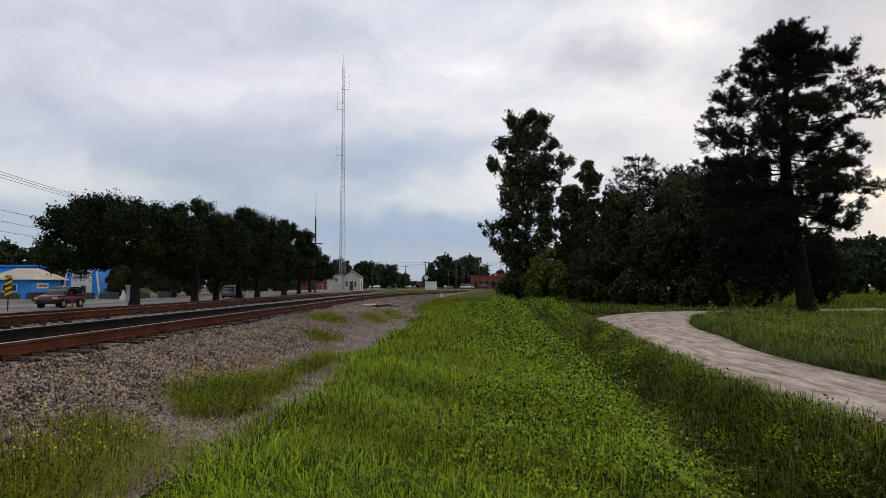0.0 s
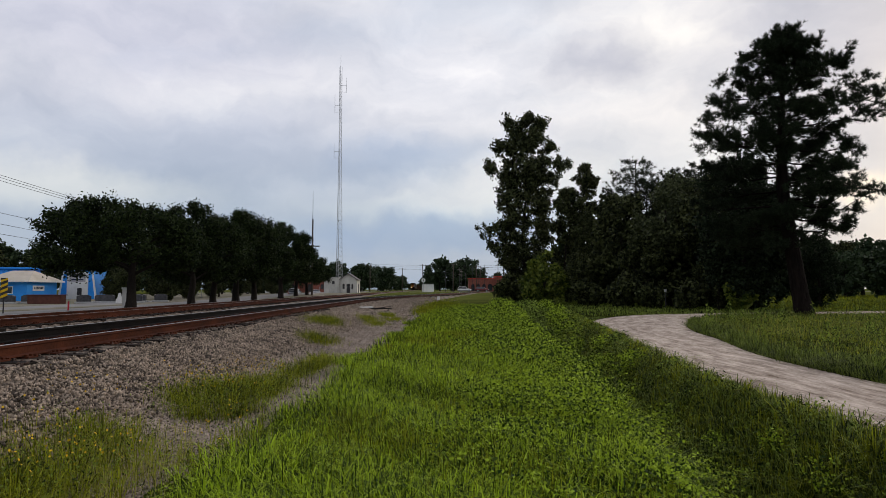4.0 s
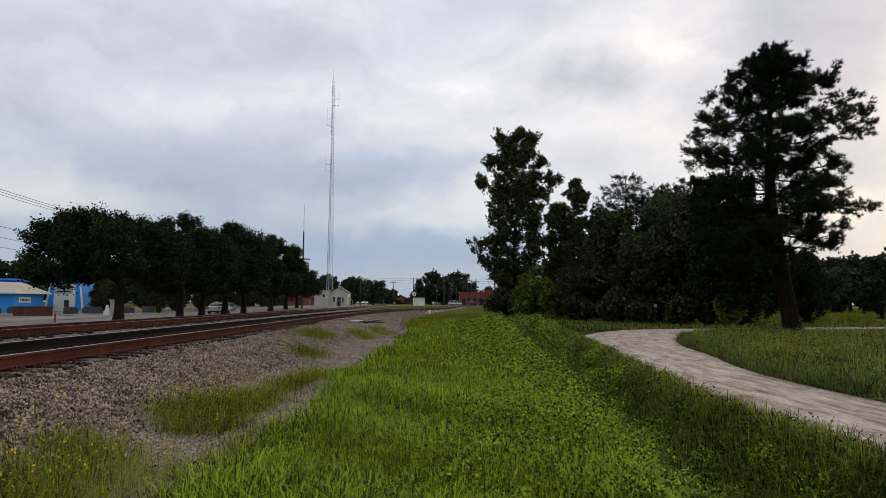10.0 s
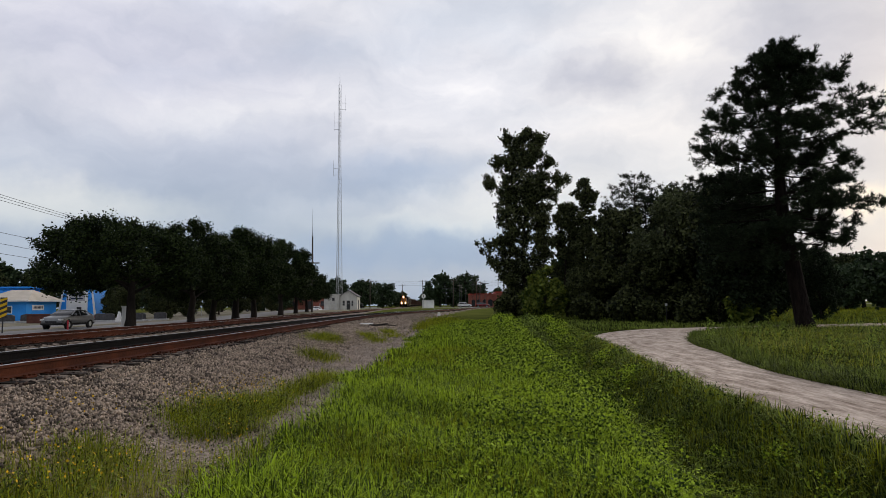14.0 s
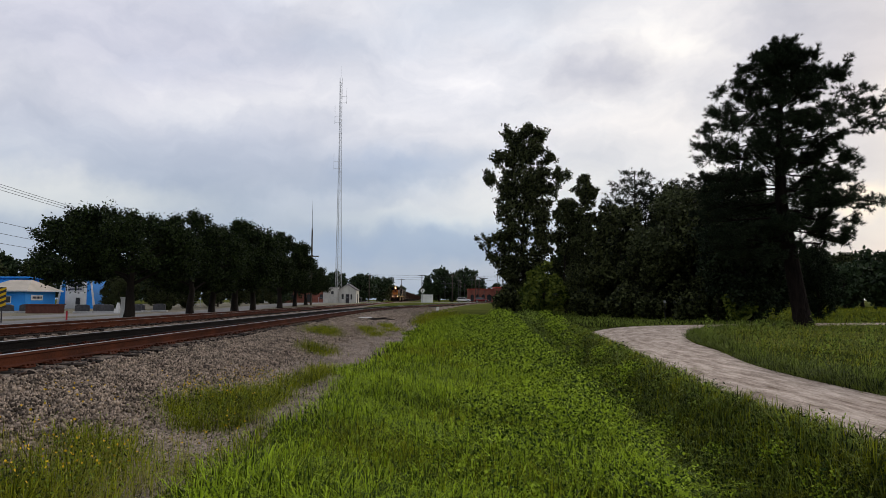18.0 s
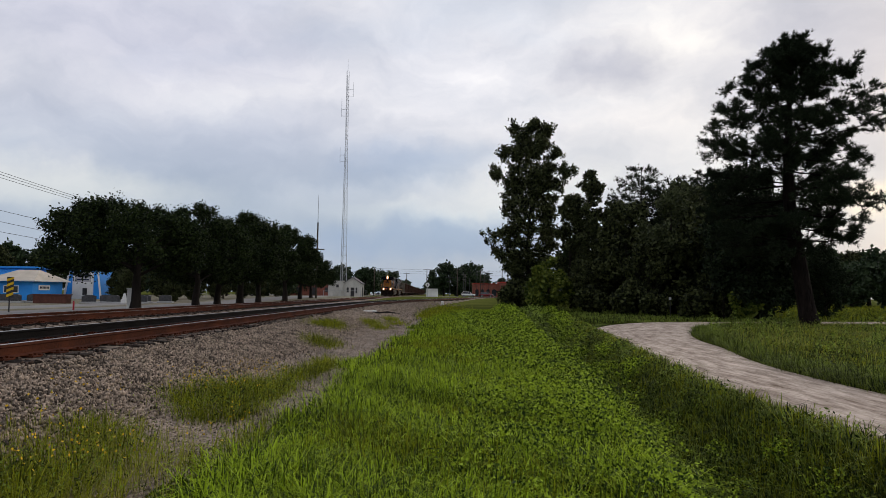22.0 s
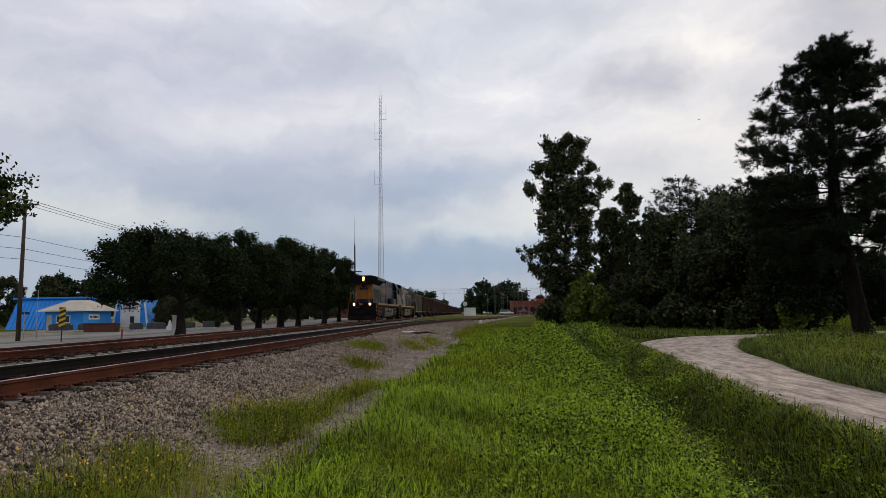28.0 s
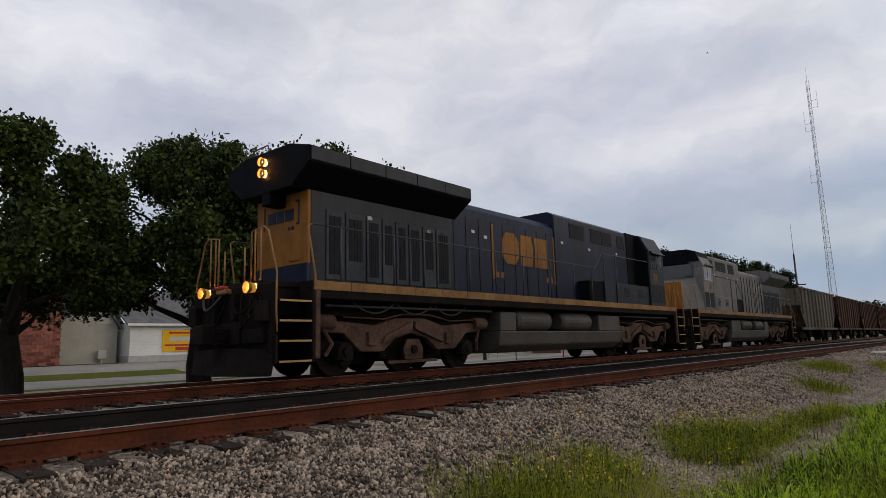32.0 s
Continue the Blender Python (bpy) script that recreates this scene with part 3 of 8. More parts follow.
def track(name, line, label, reach, tie_from, tie_to, cant):
    ob = thing(name, Matrix.Identity(4), label, "railway track")
    ob["kind"] = "structure"
    ys = spaced(-90, reach, -10, 60, 1.0, 1.15)
    cl = [(float(line(y)), float(y)) for y in ys]
    for side in (-1, 1):
        pts = []
        for i, (x, y) in enumerate(cl):
            x1, y1 = cl[min(i + 1, len(cl) - 1)]
            x0, y0 = cl[max(i - 1, 0)]
            d = Vector((x1 - x0, y1 - y0)).normalized()
            pts.append((x + d.y * side * 0.755, y - d.x * side * 0.755))
        z = RAIL_Z + (cant if side < 0 else 0)
        vs, fs = sweep(pts, rail_outline(), z)
        # the left rail of the canted track is an even near-black
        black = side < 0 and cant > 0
        r = Shape().add(vs, fs).make("rail", RAILBLACK if black else RAILRUST, ob, "near-black steel rail" if black else "rust-brown steel rail")
        top = [(-0.034, 0.001), (-0.034, 0.003), (0.034, 0.003), (0.034, 0.001)]
        vs, fs = sweep(pts, top, z)
        Shape().add(vs, fs).make("running_surface", RAILHEAD, r, "polished top of the rail")
    # ties, spike plates
    tie = bpy.data.meshes.new("tie")
    s = Shape().prism([(-1.3, -0.16), (1.3, -0.16), (1.3, -0.01), (1.28, 0.0), (-1.28, 0.0), (-1.3, -0.01)], -0.11, 0.11, "y")
    tie.from_pydata(s.v, [], s.f)
    tie.materials.append(TIE)
    plate = Shape()
    rest = Shape()
    y, k = tie_from, 0
    while y < 150:
        x = float(line(y))
        a = -math.atan(float(line(y + 1) - line(y)))
        m = pose(x + random.uniform(-0.08, 0.08), y, RAIL_Z - 0.184 + random.uniform(-0.01, 0.004), 0, math.degrees(math.atan(cant / 1.51)), math.degrees(a) + random.uniform(-1.2, 1.2))
        if y < tie_to:
            o = new("tie", tie)
            o.parent, o.matrix_basis = ob, m
        else:
            rest.box(-1.3, 1.3, -0.11, 0.11, -0.16, 0, m)
        if y < 45:
            for sx in (-0.755, 0.755):
                plate.box(sx - 0.17, sx + 0.17, -0.09, 0.09, 0.0, 0.022, m)
                for e in (-0.11, 0.11):
                    plate.box(sx + e - 0.022, sx + e + 0.022, -0.06, -0.02, 0.02, 0.05, m)
                    plate.box(sx + e - 0.022, sx + e + 0.022, 0.03, 0.07, 0.02, 0.05, m)
                    plate.box(sx + e - 0.05, sx + e + 0.05, 0.095, 0.135, -0.01, 0.04, m)
        y += 0.52 + random.uniform(-0.03, 0.03)
    plate.make("spike_plates", RAILRUST, ob, "rusty tie plates, anchors and spikes", kind="stuff")
    rest.make("far_ties", TIE, ob, "dark wooden ties further along", kind="stuff")
    return ob


track("railway_track", near_track, "rusty railway track on a raised ballast bank", 420, -22, 52, 0.03)
track("railway_track", far_track, "straight rusty railway track on which the train runs", 1100, -22, 52, 0.0)

# ballast stones: rough six-cornered lumps on the banks
def stones(name, count, place, size, label, mat=None):
    p = place(count)
    n = len(p)
    s = rng.uniform(size[0], size[1], n)[:, None]
    axes = rng.normal(size=(n, 3, 3))
    q, _ = np.linalg.qr(axes)
    ext = np.sort(rng.uniform(0.35, 1.0, (n, 3, 1)), axis=1)[:, ::-1] * s[:, None, :]
    # lumps settle on their broad side
    q[:, 2, :] = q[:, 2, :] * 0.5 + np.array([0, 0, 0.8])
    e = q * ext
    jit = rng.normal(0, 0.14, (n, 6, 3)) * s[:, None, :]
    v = np.stack([p + e[:, 0], p - e[:, 0], p + e[:, 1], p - e[:, 1], p + e[:, 2], p - e[:, 2]], 1) + jit
    f = np.array([(0, 2, 4), (2, 1, 4), (1, 3, 4), (3, 0, 4), (2, 0, 5), (1, 2, 5), (3, 1, 5), (0, 3, 5)])
    faces = (np.arange(n)[:, None, None] * 6 + f[None]).reshape(-1, 3)
    me = mesh_from_arrays(name, v.reshape(-1, 3), None, mat or STONE, tris=faces)
    return tagged(new(name, me), label, "ballast", "", "stuff")


def bank_places(n):
    y = np.where(rng.random(n) < 0.1, rng.uniform(-7, 0.4, n), rng.uniform(0.0, 1.0, n) ** 1.6 * 34 + 0.3)
    x = rng.uniform(-5.5, -2.9, n)
    keep = rng.random(n) < smooth(-3.1, -4.0, x) + 0.06
    x, y = x[keep], y[keep]
    return np.stack([x, y, land(x, y) + rng.uniform(-0.005, 0.035, len(x)) - 0.05 * smooth(-5.22, -5.34, x)], 1)


def crib_places(n):
    y = rng.uniform(0.0, 1.0, n) ** 1.5 * 40 - 2
    x = rng.uniform(-14.2, -5.2, n)
    z = np.maximum(land(x, y), 0) + rng.uniform(-0.01, 0.02, n)
    return np.stack([x, y, z], 1)


def path_places(n):
    y = np.where(rng.random(n) < 0.1, rng.uniform(-7, 1.6, n), rng.uniform(0.0, 1.0, n) ** 1.5 * 34 + 1.5)
    x = rng.uniform(-4.2, -1.7, n)
    return np.stack([x, y, land(x, y) + 0.004], 1)


stones("ballast_stones", 105000, bank_places, (0.013, 0.036), "grey and tan crushed ballast stones on the bank")
stones("crib_stones", 16000, crib_places, (0.022, 0.045), "dark oily ballast stones between the ties", DARKSTONE)
def far_places(n):
    y = rng.uniform(0.0, 1.0, n) ** 1.3 * 52 + 30
    x = rng.uniform(-5.4, -1.6, n) + np.clip(near_track(y) + 6.65, 0, 60)
    keep = rng.random(n) < smooth(-3.2, -4.2, x - np.clip(near_track(y) + 6.65, 0, 60)) + 0.35
    x, y = x[keep], y[keep]
    return np.stack([x, y, land(x, y) + rng.uniform(-0.005, 0.02, len(x))], 1)


stones("far_ballast_stones", 22000, far_places, (0.03, 0.07), "grey ballast stones further along the bank")
stones("path_gravel", 30000, path_places, (0.008, 0.022), "fine scattered gravel beside the bank")


# ---------------------------------------------------------------- trees
def leaf_mesh(name, centres, size, mat, longer=1.5, flat=0.0):
    """Loose diamond leaves round the given places, turned every way."""
    n = len(centres)
    a = rng.normal(size=(n, 3))
    a[:, 2] *= 1 - flat
    a /= np.linalg.norm(a, axis=1)[:, None]
    b = np.cross(a, rng.normal(size=(n, 3)))
    b /= np.linalg.norm(b, axis=1)[:, None]
    s = (size * rng.uniform(0.65, 1.3, n))[:, None]
    v = np.stack([centres - a * s * longer / 2, centres + b * s / 2, centres + a * s * longer / 2, centres - b * s / 2], 1).reshape(-1, 3)
    return mesh_from_arrays(name, v, np.arange(4 * n).reshape(n, 4), mat)


def grow_limbs(shape, height, r0, fork, spread, limbs, seed, up=0.5, droop=0.0, lean=(0, 0)):
    """Trunk and limbs; returns the limb tips and points along them."""
    rd = random.Random(seed)
    top = Vector((lean[0], lean[1], height))
    trunk = [Vector((0, 0, -0.15)), Vector((0, 0, 0.12))] + [top * t + Vector((rd.uniform(-1, 1), rd.uniform(-1, 1), 0)) * 0.02 * height * (t > 0.1) for t in (0.12, 0.3, 0.5, 0.7, 0.88, 1.0)]
    rad = [r0 * 1.5, r0 * 1.15] + [r0 * (1 - 0.93 * t) for t in (0.12, 0.3, 0.5, 0.7, 0.88, 1.0)]
    shape.path(trunk, rad, 8)
    tips = []
    for i in range(limbs):
        f = fork + (0.93 - fork) * (i + rd.random()) / limbs
        base = top * f
        az = i * 2.4 + rd.uniform(-0.5, 0.5)
        ln = spread(f) * rd.uniform(0.75, 1.1)
        d = Vector((math.cos(az), math.sin(az), up + rd.uniform(-0.15, 0.2)))
        pts = [base]
        for k in range(1, 5):
            t = k / 4
            pts.append(base + Vector((d.x * ln * t, d.y * ln * t, ln * (d.z * t - droop * t * t))) + Vector((rd.uniform(-1, 1), rd.uniform(-1, 1), rd.uniform(-1, 1))) * 0.05 * ln)
        rr = max(0.02, r0 * 0.48 * (1 - 0.7 * f))
        shape.path(pts, [rr, rr * 0.8, rr * 0.6, rr * 0.38, rr * 0.15], 5)
        tips.append(pts)
    return tips


def broadleaf(name, height, trunk_r, fork, width, profile, count, leaf, mat, seed, label, category="tree", lumps=60, shell=0.55, boughs=16, pull=0.35, lumpr=0.5, shift=0.0, low=None, arms=()):
    """A leafy tree: trunk, limbs, and a crown of many small leaves in uneven clumps."""
    global rng
    rng = np.random.default_rng(seed)
    ob = thing(name, Matrix.Identity(4), label, category)
    s = Shape()
    tips = grow_limbs(s, height * 0.82, trunk_r, fork, lambda f: width * profile(f) * 0.58, 16, seed)
    s.make("trunk", BARK, ob, "dark grey-brown bark", smooth=True)
    # clump centres: in the crown's outline, more of them near its skin
    cs = []
    while len(cs) < lumps:
        f0 = fork * 0.75 if low is None else low
        f = f0 + (1 - f0) * rng.random()
        w = width * profile(f)
        if rng.random() > (w / width) ** 1.2 + 0.12:
            continue
        a = rng.uniform(0, 2 * np.pi)
        r = w * (shell + (1 - shell) * rng.random() if rng.random() < 0.8 else rng.random()) * (1 - 0.22 * rng.random())
        cs.append((r * np.cos(a), r * np.sin(a), f * height, lumpr * rng.uniform(0.6, 1.4)))
    cs = np.array(cs)
    # clumps gather round a number of boughs, so that the outline is uneven
    if boughs:
        bc = cs[rng.choice(len(cs), boughs, replace=False), :3]
        near_b = bc[np.argmin(np.linalg.norm((cs[:, None, :3] - bc[None]), axis=2), axis=1)]
        cs[:, :3] += (near_b - cs[:, :3]) * pull
    cs[:, 0] += shift * cs[:, 2] / height
    # side boughs and leaders that break the outline: offset, height, size
    for ax, az, ar in arms:
        k = rng.normal(0, 0.4, (int(9 + 5 * ar), 3)) * ar
        k[:, 1] *= 1.6
        extra = np.column_stack([k + np.array([ax, 0, az * height]), lumpr * rng.uniform(0.6, 1.1, len(k))])
        cs = np.concatenate([cs, extra])
    weight = cs[:, 3] ** 2 * rng.uniform(0.35, 1.0, len(cs))
    pick = rng.choice(len(cs), count, p=weight / weight.sum())
    # each clump is drawn out along its own twig, upwards and outwards
    tw = rng.normal(size=(len(cs), 3)) * 0.6 + np.array([0, 0, 0.55])
    tw[:, :2] += 0.8 * cs[:, :2] / (np.linalg.norm(cs[:, :2], axis=1)[:, None] + 0.3)
    tw /= np.linalg.norm(tw, axis=1)[:, None]
    d = rng.normal(size=(count, 3))
    d *= (0.68 * rng.random(count) ** 0.6 / np.linalg.norm(d, axis=1))[:, None]
    d += tw[pick] * rng.uniform(-0.7, 0.7, count)[:, None]
    p = cs[pick, :3] + d * cs[pick, 3:4]
    # sparse twigs that stick out
    loose = rng.random(count) < 0.012
    p[loose] += rng.normal(0, lumpr * 0.2, (loose.sum(), 3)) + np.array([0, 0, lumpr * 0.15])
    me = leaf_mesh("crown", p, leaf, mat)
    c = new("crown", me)
    c.parent = ob
    c["kind"] = "stuff"
    return ob


def pine(name, height, trunk_r, first, width, profile, tufts, seed, label, whorls=62, needle=0.26, spray=6, bend=(), mains=()):
    """A pine: straight trunk, whorled limbs and tufts of long needles."""
    global rng
    rng = np.random.default_rng(seed)
    rd = random.Random(seed)
    ob = thing(name, Matrix.Identity(4), label, "pine tree")
    s = Shape()
    bf, bx = ([q[0] for q in bend], [q[1] for q in bend]) if bend else ([0, 0.3, 0.55, 1], [0, -0.1, 0.05, 0.1])
    tr = [(0, 0, -0.2), (0, 0, 0.25)] + [(float(np.interp(f, bf, bx)), 0.1 * math.sin(9 * f), f * height) for f in (0.07, 0.3, 0.45, 0.6, 0.8, 1.0)]
    s.path(tr, [trunk_r * 1.55, trunk_r * 1.15, trunk_r, trunk_r * 0.85, trunk_r * 0.72, trunk_r * 0.52, trunk_r * 0.28, 0.04], 12)
    ends = []
    limbs = [(f, radians(a), ln, rise) for f, a, ln, rise in mains]
    for i in range(whorls):
        f = first + (0.985 - first) * (i + rd.random()) / whorls
        az = i * 2.399 + rd.uniform(-0.4, 0.4)
        ln = width * profile(f) * rd.uniform(0.6, 1.08)
        if mains:
            az = (1 if i % 2 else -1) * math.pi / 2 + rd.uniform(-0.85, 0.85)
            ln *= 0.8
        tilt = rd.uniform(-0.2, 0.2) if f < 0.8 else rd.uniform(-0.15, 0.02)
        limbs.append((f, az, ln, (-0.2 if f < 0.45 else 0.02 + 0.16 * (f - 0.45)) + tilt))
    for f, az, ln, rise in limbs:
        z0, x0 = f * height, float(np.interp(f, bf, bx))
        pts = []
        for k in range(6):
            t = k / 5
            sag = rise * t + 0.08 * t * t
            pts.append(Vector((x0 + math.cos(az) * ln * t, math.sin(az) * ln * t, z0 + ln * sag)) + Vector((rd.uniform(-1, 1), rd.uniform(-1, 1), rd.uniform(-1, 1))) * 0.035 * ln * t)
        rr = 0.035 + 0.06 * (1 - f) * ln / width
        s.path(pts, [rr, rr * 0.85, rr * 0.7, rr * 0.5, rr * 0.35, rr * 0.15], 5)
        # sprays of shoots, with bare limb between them
        for q in range(4 + int(1.6 * ln)):
            tq = 1.0 if q == 0 else rd.uniform(0.35, 0.95)
            j = min(4, int(tq * 5))
            root = pts[j].lerp(pts[j + 1], tq * 5 - j)
            a1 = az + (rd.uniform(-0.5, 0.5) if q == 0 else rd.choice((-1, 1)) * rd.uniform(0.4, 1.5))
            l1 = 0.15 if q == 0 else rd.uniform(0.25, 0.24 * ln + 0.3)
            hub = root + Vector((math.cos(a1) * l1, math.sin(a1) * l1, rd.uniform(-0.35, 0.7) * l1))
            s.path([root, root.lerp(hub, 0.5), hub], [rr * 0.45, rr * 0.35, 0.02], 4)
            for k in range(spray):
                a2 = a1 + rd.uniform(-1.9, 1.9)
                l2 = rd.uniform(0.18, 0.62) * (0.75 + 0.1 * ln)
                end = hub + Vector((math.cos(a2) * l2, math.sin(a2) * l2, rd.uniform(-0.5, 0.8) * l2 + 0.03))
                s.path([hub, end], [0.016, 0.008], 4)
                ends.append((hub, end))
    s.make("trunk", SHADEDPINEBARK, ob, "brown furrowed pine bark, darkened for the crown's shade", smooth=True)
    e = np.array([[*a, *b] for a, b in ends])
    pick = rng.integers(0, len(e), tufts)
    t = rng.uniform(0.35, 1.05, tufts)[:, None]
    c = e[pick, :3] * (1 - t) + e[pick, 3:] * t + rng.normal(0, 0.085, (tufts, 3))
    axis = e[pick, 3:] - e[pick, :3]
    axis /= np.linalg.norm(axis, axis=1)[:, None]
    axis[:, 2] += 0.5
    blades = 18
    d = rng.normal(size=(tufts, blades, 3)) * 0.75 + axis[:, None, :]
    d /= np.linalg.norm(d, axis=2)[:, :, None]
    ln = needle * rng.uniform(0.7, 1.15, (tufts, blades, 1))
    side = np.cross(d, rng.normal(size=d.shape))
    side /= np.linalg.norm(side, axis=2)[:, :, None]
    w = 0.011
    c3 = np.repeat(c[:, None, :], blades, 1)
    v = np.stack([c3 - side * w, c3 + side * w, c3 + d * ln], 2).reshape(-1, 3)
    n = len(v) // 3
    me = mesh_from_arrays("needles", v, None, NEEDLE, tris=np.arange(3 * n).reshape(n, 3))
    o = new("needles", me)
    o.parent = ob
    o["kind"] = "stuff"
    return ob


def round_crown(f):
    return max(0.02, math.sin(math.pi * min(1, max(0, (f - 0.16) / 0.84)) ** 0.8) ** 0.62)


def low_crown(f):
    return float(np.interp(f, [0.1, 0.22, 0.35, 0.5, 0.65, 0.8, 0.92, 1.0], [0.3, 0.7, 0.95, 1.0, 0.92, 0.7, 0.42, 0.1]))


def street_crown(f):
    return float(np.interp(f, [0.12, 0.2, 0.3, 0.5, 0.7, 0.85, 1.0], [0.3, 0.7, 0.92, 1.0, 0.92, 0.7, 0.15]))


def tall_crown(f):
    return max(0.02, math.sin(math.pi * min(1, max(0, (f - 0.05) / 0.95)) ** 0.75) ** 0.7)


def column_crown(f):
    return float(np.interp(f, [0, 0.1, 0.3, 0.55, 0.8, 0.92, 1.0], [0.5, 0.8, 0.95, 1.0, 0.85, 0.6, 0.2]))


def pine_crown(f):
    return float(np.interp(f, [0.12, 0.2, 0.3, 0.45, 0.66, 0.75, 0.82, 0.88, 0.935, 0.97, 1.0], [0.75, 1.02, 1.12, 1.1, 1.06, 0.90, 0.78, 0.60, 0.42, 0.26, 0.08]))


def stand(ob, x, y, turn=0.0, size=1.0, sink=0.0):
    """Puts a thing on the land."""
    ob.matrix_world = Matrix.Translation((x, y, landz(x, y) - sink)) @ Matrix.Rotation(radians(turn), 4, "Z") @ Matrix.Scale(size, 4)
    return ob


def another(ob, x, y, turn, size=1.0, label=""):
    c = copy_thing(ob, Matrix.Translation((x, y, landz(x, y))) @ Matrix.Rotation(radians(turn), 4, "Z"))
    c.scale = (size, size, size)
    return tagged(c, label)


# street trees beyond the railway
PEAR = "dense dark-green broadleaf street tree beside the railway"
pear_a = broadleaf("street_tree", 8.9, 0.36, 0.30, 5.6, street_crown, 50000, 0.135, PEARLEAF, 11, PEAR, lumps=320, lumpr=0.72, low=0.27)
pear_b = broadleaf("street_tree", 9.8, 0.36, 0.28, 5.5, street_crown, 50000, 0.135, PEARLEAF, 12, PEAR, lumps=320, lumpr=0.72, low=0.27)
for o in (pear_a, pear_b):
    o["group"] = "street trees"
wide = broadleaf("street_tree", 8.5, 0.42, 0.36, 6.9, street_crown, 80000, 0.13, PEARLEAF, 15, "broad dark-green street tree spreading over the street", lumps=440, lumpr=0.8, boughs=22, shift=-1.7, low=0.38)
wide["group"] = "street trees"
stand(wide, -23.4, 47.3, 0)
stand(pear_a, -24.2, 66.6, 20)
stand(pear_b, -23.7, 59.6, 70)
for o, x, y, a, s in ((pear_a, -24.0, 73.4, 100, 1.2), (pear_b, -24.0, 80.6, 200, 1.04), (pear_b, -24.4, 95.6, 310, 1.16), (pear_a, -24.6, 106.5, 50, 1.0), (pear_a, -25.2, 118, 150, 0.9)):
    another(o, x, y, a, s)
big = broadleaf("street_tree", 10.6, 0.5, 0.3, 8.3, round_crown, 96000, 0.115, DARKLEAF, 13, "tall dark street tree with a forked trunk beside the railway", lumps=300, lumpr=0.9, boughs=26, pull=0.34, low=0.28)
big["group"] = "street trees"
stand(big, -23.6, 18.2, 40)
oval = broadleaf("street_tree", 9.2, 0.40, 0.20, 5.2, low_crown, 60000, 0.115, OVALLEAF, 14, "dark-green street tree with a forked trunk beside the railway", lumps=190, lumpr=0.72, pull=0.3, low=0.33)
oval["group"] = "street trees"
stand(oval, -23.4, 12.2, 100, 1.1)
another(oval, -23.4, 5.9, 215, 0.98)
another(pear_a, -24.0, -8.0, 190, 1.1)

# the pine and the wood on the other side of the road
# its long limbs: height up the trunk, bearing, length and rise
BOUGHS = [(0.83, 0, 2.7, 0.12), (0.76, 10, 3.5, 0.0), (0.70, -10, 4.3, 0.02), (0.66, 5, 4.6, 0.0), (0.585, -12, 3.7, -0.22), (0.545, 12, 3.2, -0.28), (0.46, 0, 4.3, -0.22), (0.40, 15, 3.6, -0.25), (0.34, -15, 2.6, -0.22), (0.30, 10, 2.6, -0.15),
         (0.84, 180, 2.8, 0.06), (0.78, 172, 3.3, 0.02), (0.72, 188, 3.7, 0.0), (0.66, 176, 3.9, -0.05), (0.60, 190, 3.9, -0.04), (0.54, 172, 3.9, -0.06), (0.49, 186, 3.9, -0.08), (0.44, 175, 4.0, -0.1), (0.39, 190, 3.9, -0.1), (0.34, 170, 3.7, -0.12), (0.29, 182, 3.4, -0.14), (0.25, 192, 3.0, -0.16)]
BOUGHS += [(0.86 + 0.012 * k, 137.5 * k, 2.4 - 0.16 * k, 0.10) for k in range(11)]
stand(pine("pine_tree", 16.4, 0.46, 0.27, 3.9, pine_crown, 25000, 21, "tall dark pine with a thick bare lower trunk by the road", whorls=46, needle=0.25, bend=((0, 0), (0.15, -0.3), (0.4, -0.8), (0.5, -0.9), (0.7, -0.75), (1, -0.5)), mains=BOUGHS), 20.6, 35.3, -30)
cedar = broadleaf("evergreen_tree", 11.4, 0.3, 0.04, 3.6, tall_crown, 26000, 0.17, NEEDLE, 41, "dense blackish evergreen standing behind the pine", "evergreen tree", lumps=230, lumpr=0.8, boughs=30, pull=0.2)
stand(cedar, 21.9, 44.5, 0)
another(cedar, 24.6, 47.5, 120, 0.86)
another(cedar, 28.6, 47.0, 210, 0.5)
LEAFY = "dense dark broadleaf tree at the edge of the wood"
tall = broadleaf("woodland_tree", 22.6, 0.4, 0.08, 3.8, column_crown, 64000, 0.19, OAKLEAF, 22, "tall slender broadleaf tree at the edge of the wood", lumps=460, lumpr=0.8, boughs=40, pull=0.14,
                 arms=((-4.3, 0.73, 1.1), (4.2, 0.73, 1.0), (3.2, 0.66, 1.0), (-4.4, 0.37, 1.4), (-3.6, 0.30, 1.4), (-2.0, 0.97, 0.7), (0.4, 1.0, 0.7), (2.0, 0.96, 0.6), (-3.0, 0.85, 0.8), (3.0, 0.84, 0.8)))
stand(tall, 10.5, 76, -8)
slim = broadleaf("woodland_tree", 15.8, 0.22, 0.1, 2.3, column_crown, 18000, 0.19, OAKLEAF, 23, "slim broadleaf tree at the edge of the wood", lumps=150, lumpr=0.62, boughs=24, pull=0.18, arms=((0.3, 0.98, 0.5), (1.3, 0.88, 0.6), (-1.5, 0.78, 0.6), (2.0, 0.66, 0.7)))
stand(slim, 16.4, 71, 0)
another(slim, 14.2, 70, 200, 0.80)
another(slim, 18.4, 68, 90, 0.75)
another(slim, 15.6, 66, 20, 0.62)
round_a = broadleaf("woodland_tree", 11.0, 0.28, 0.05, 4.2, tall_crown, 20000, 0.23, OAKLEAF, 24, LEAFY, lumps=190, lumpr=0.8)
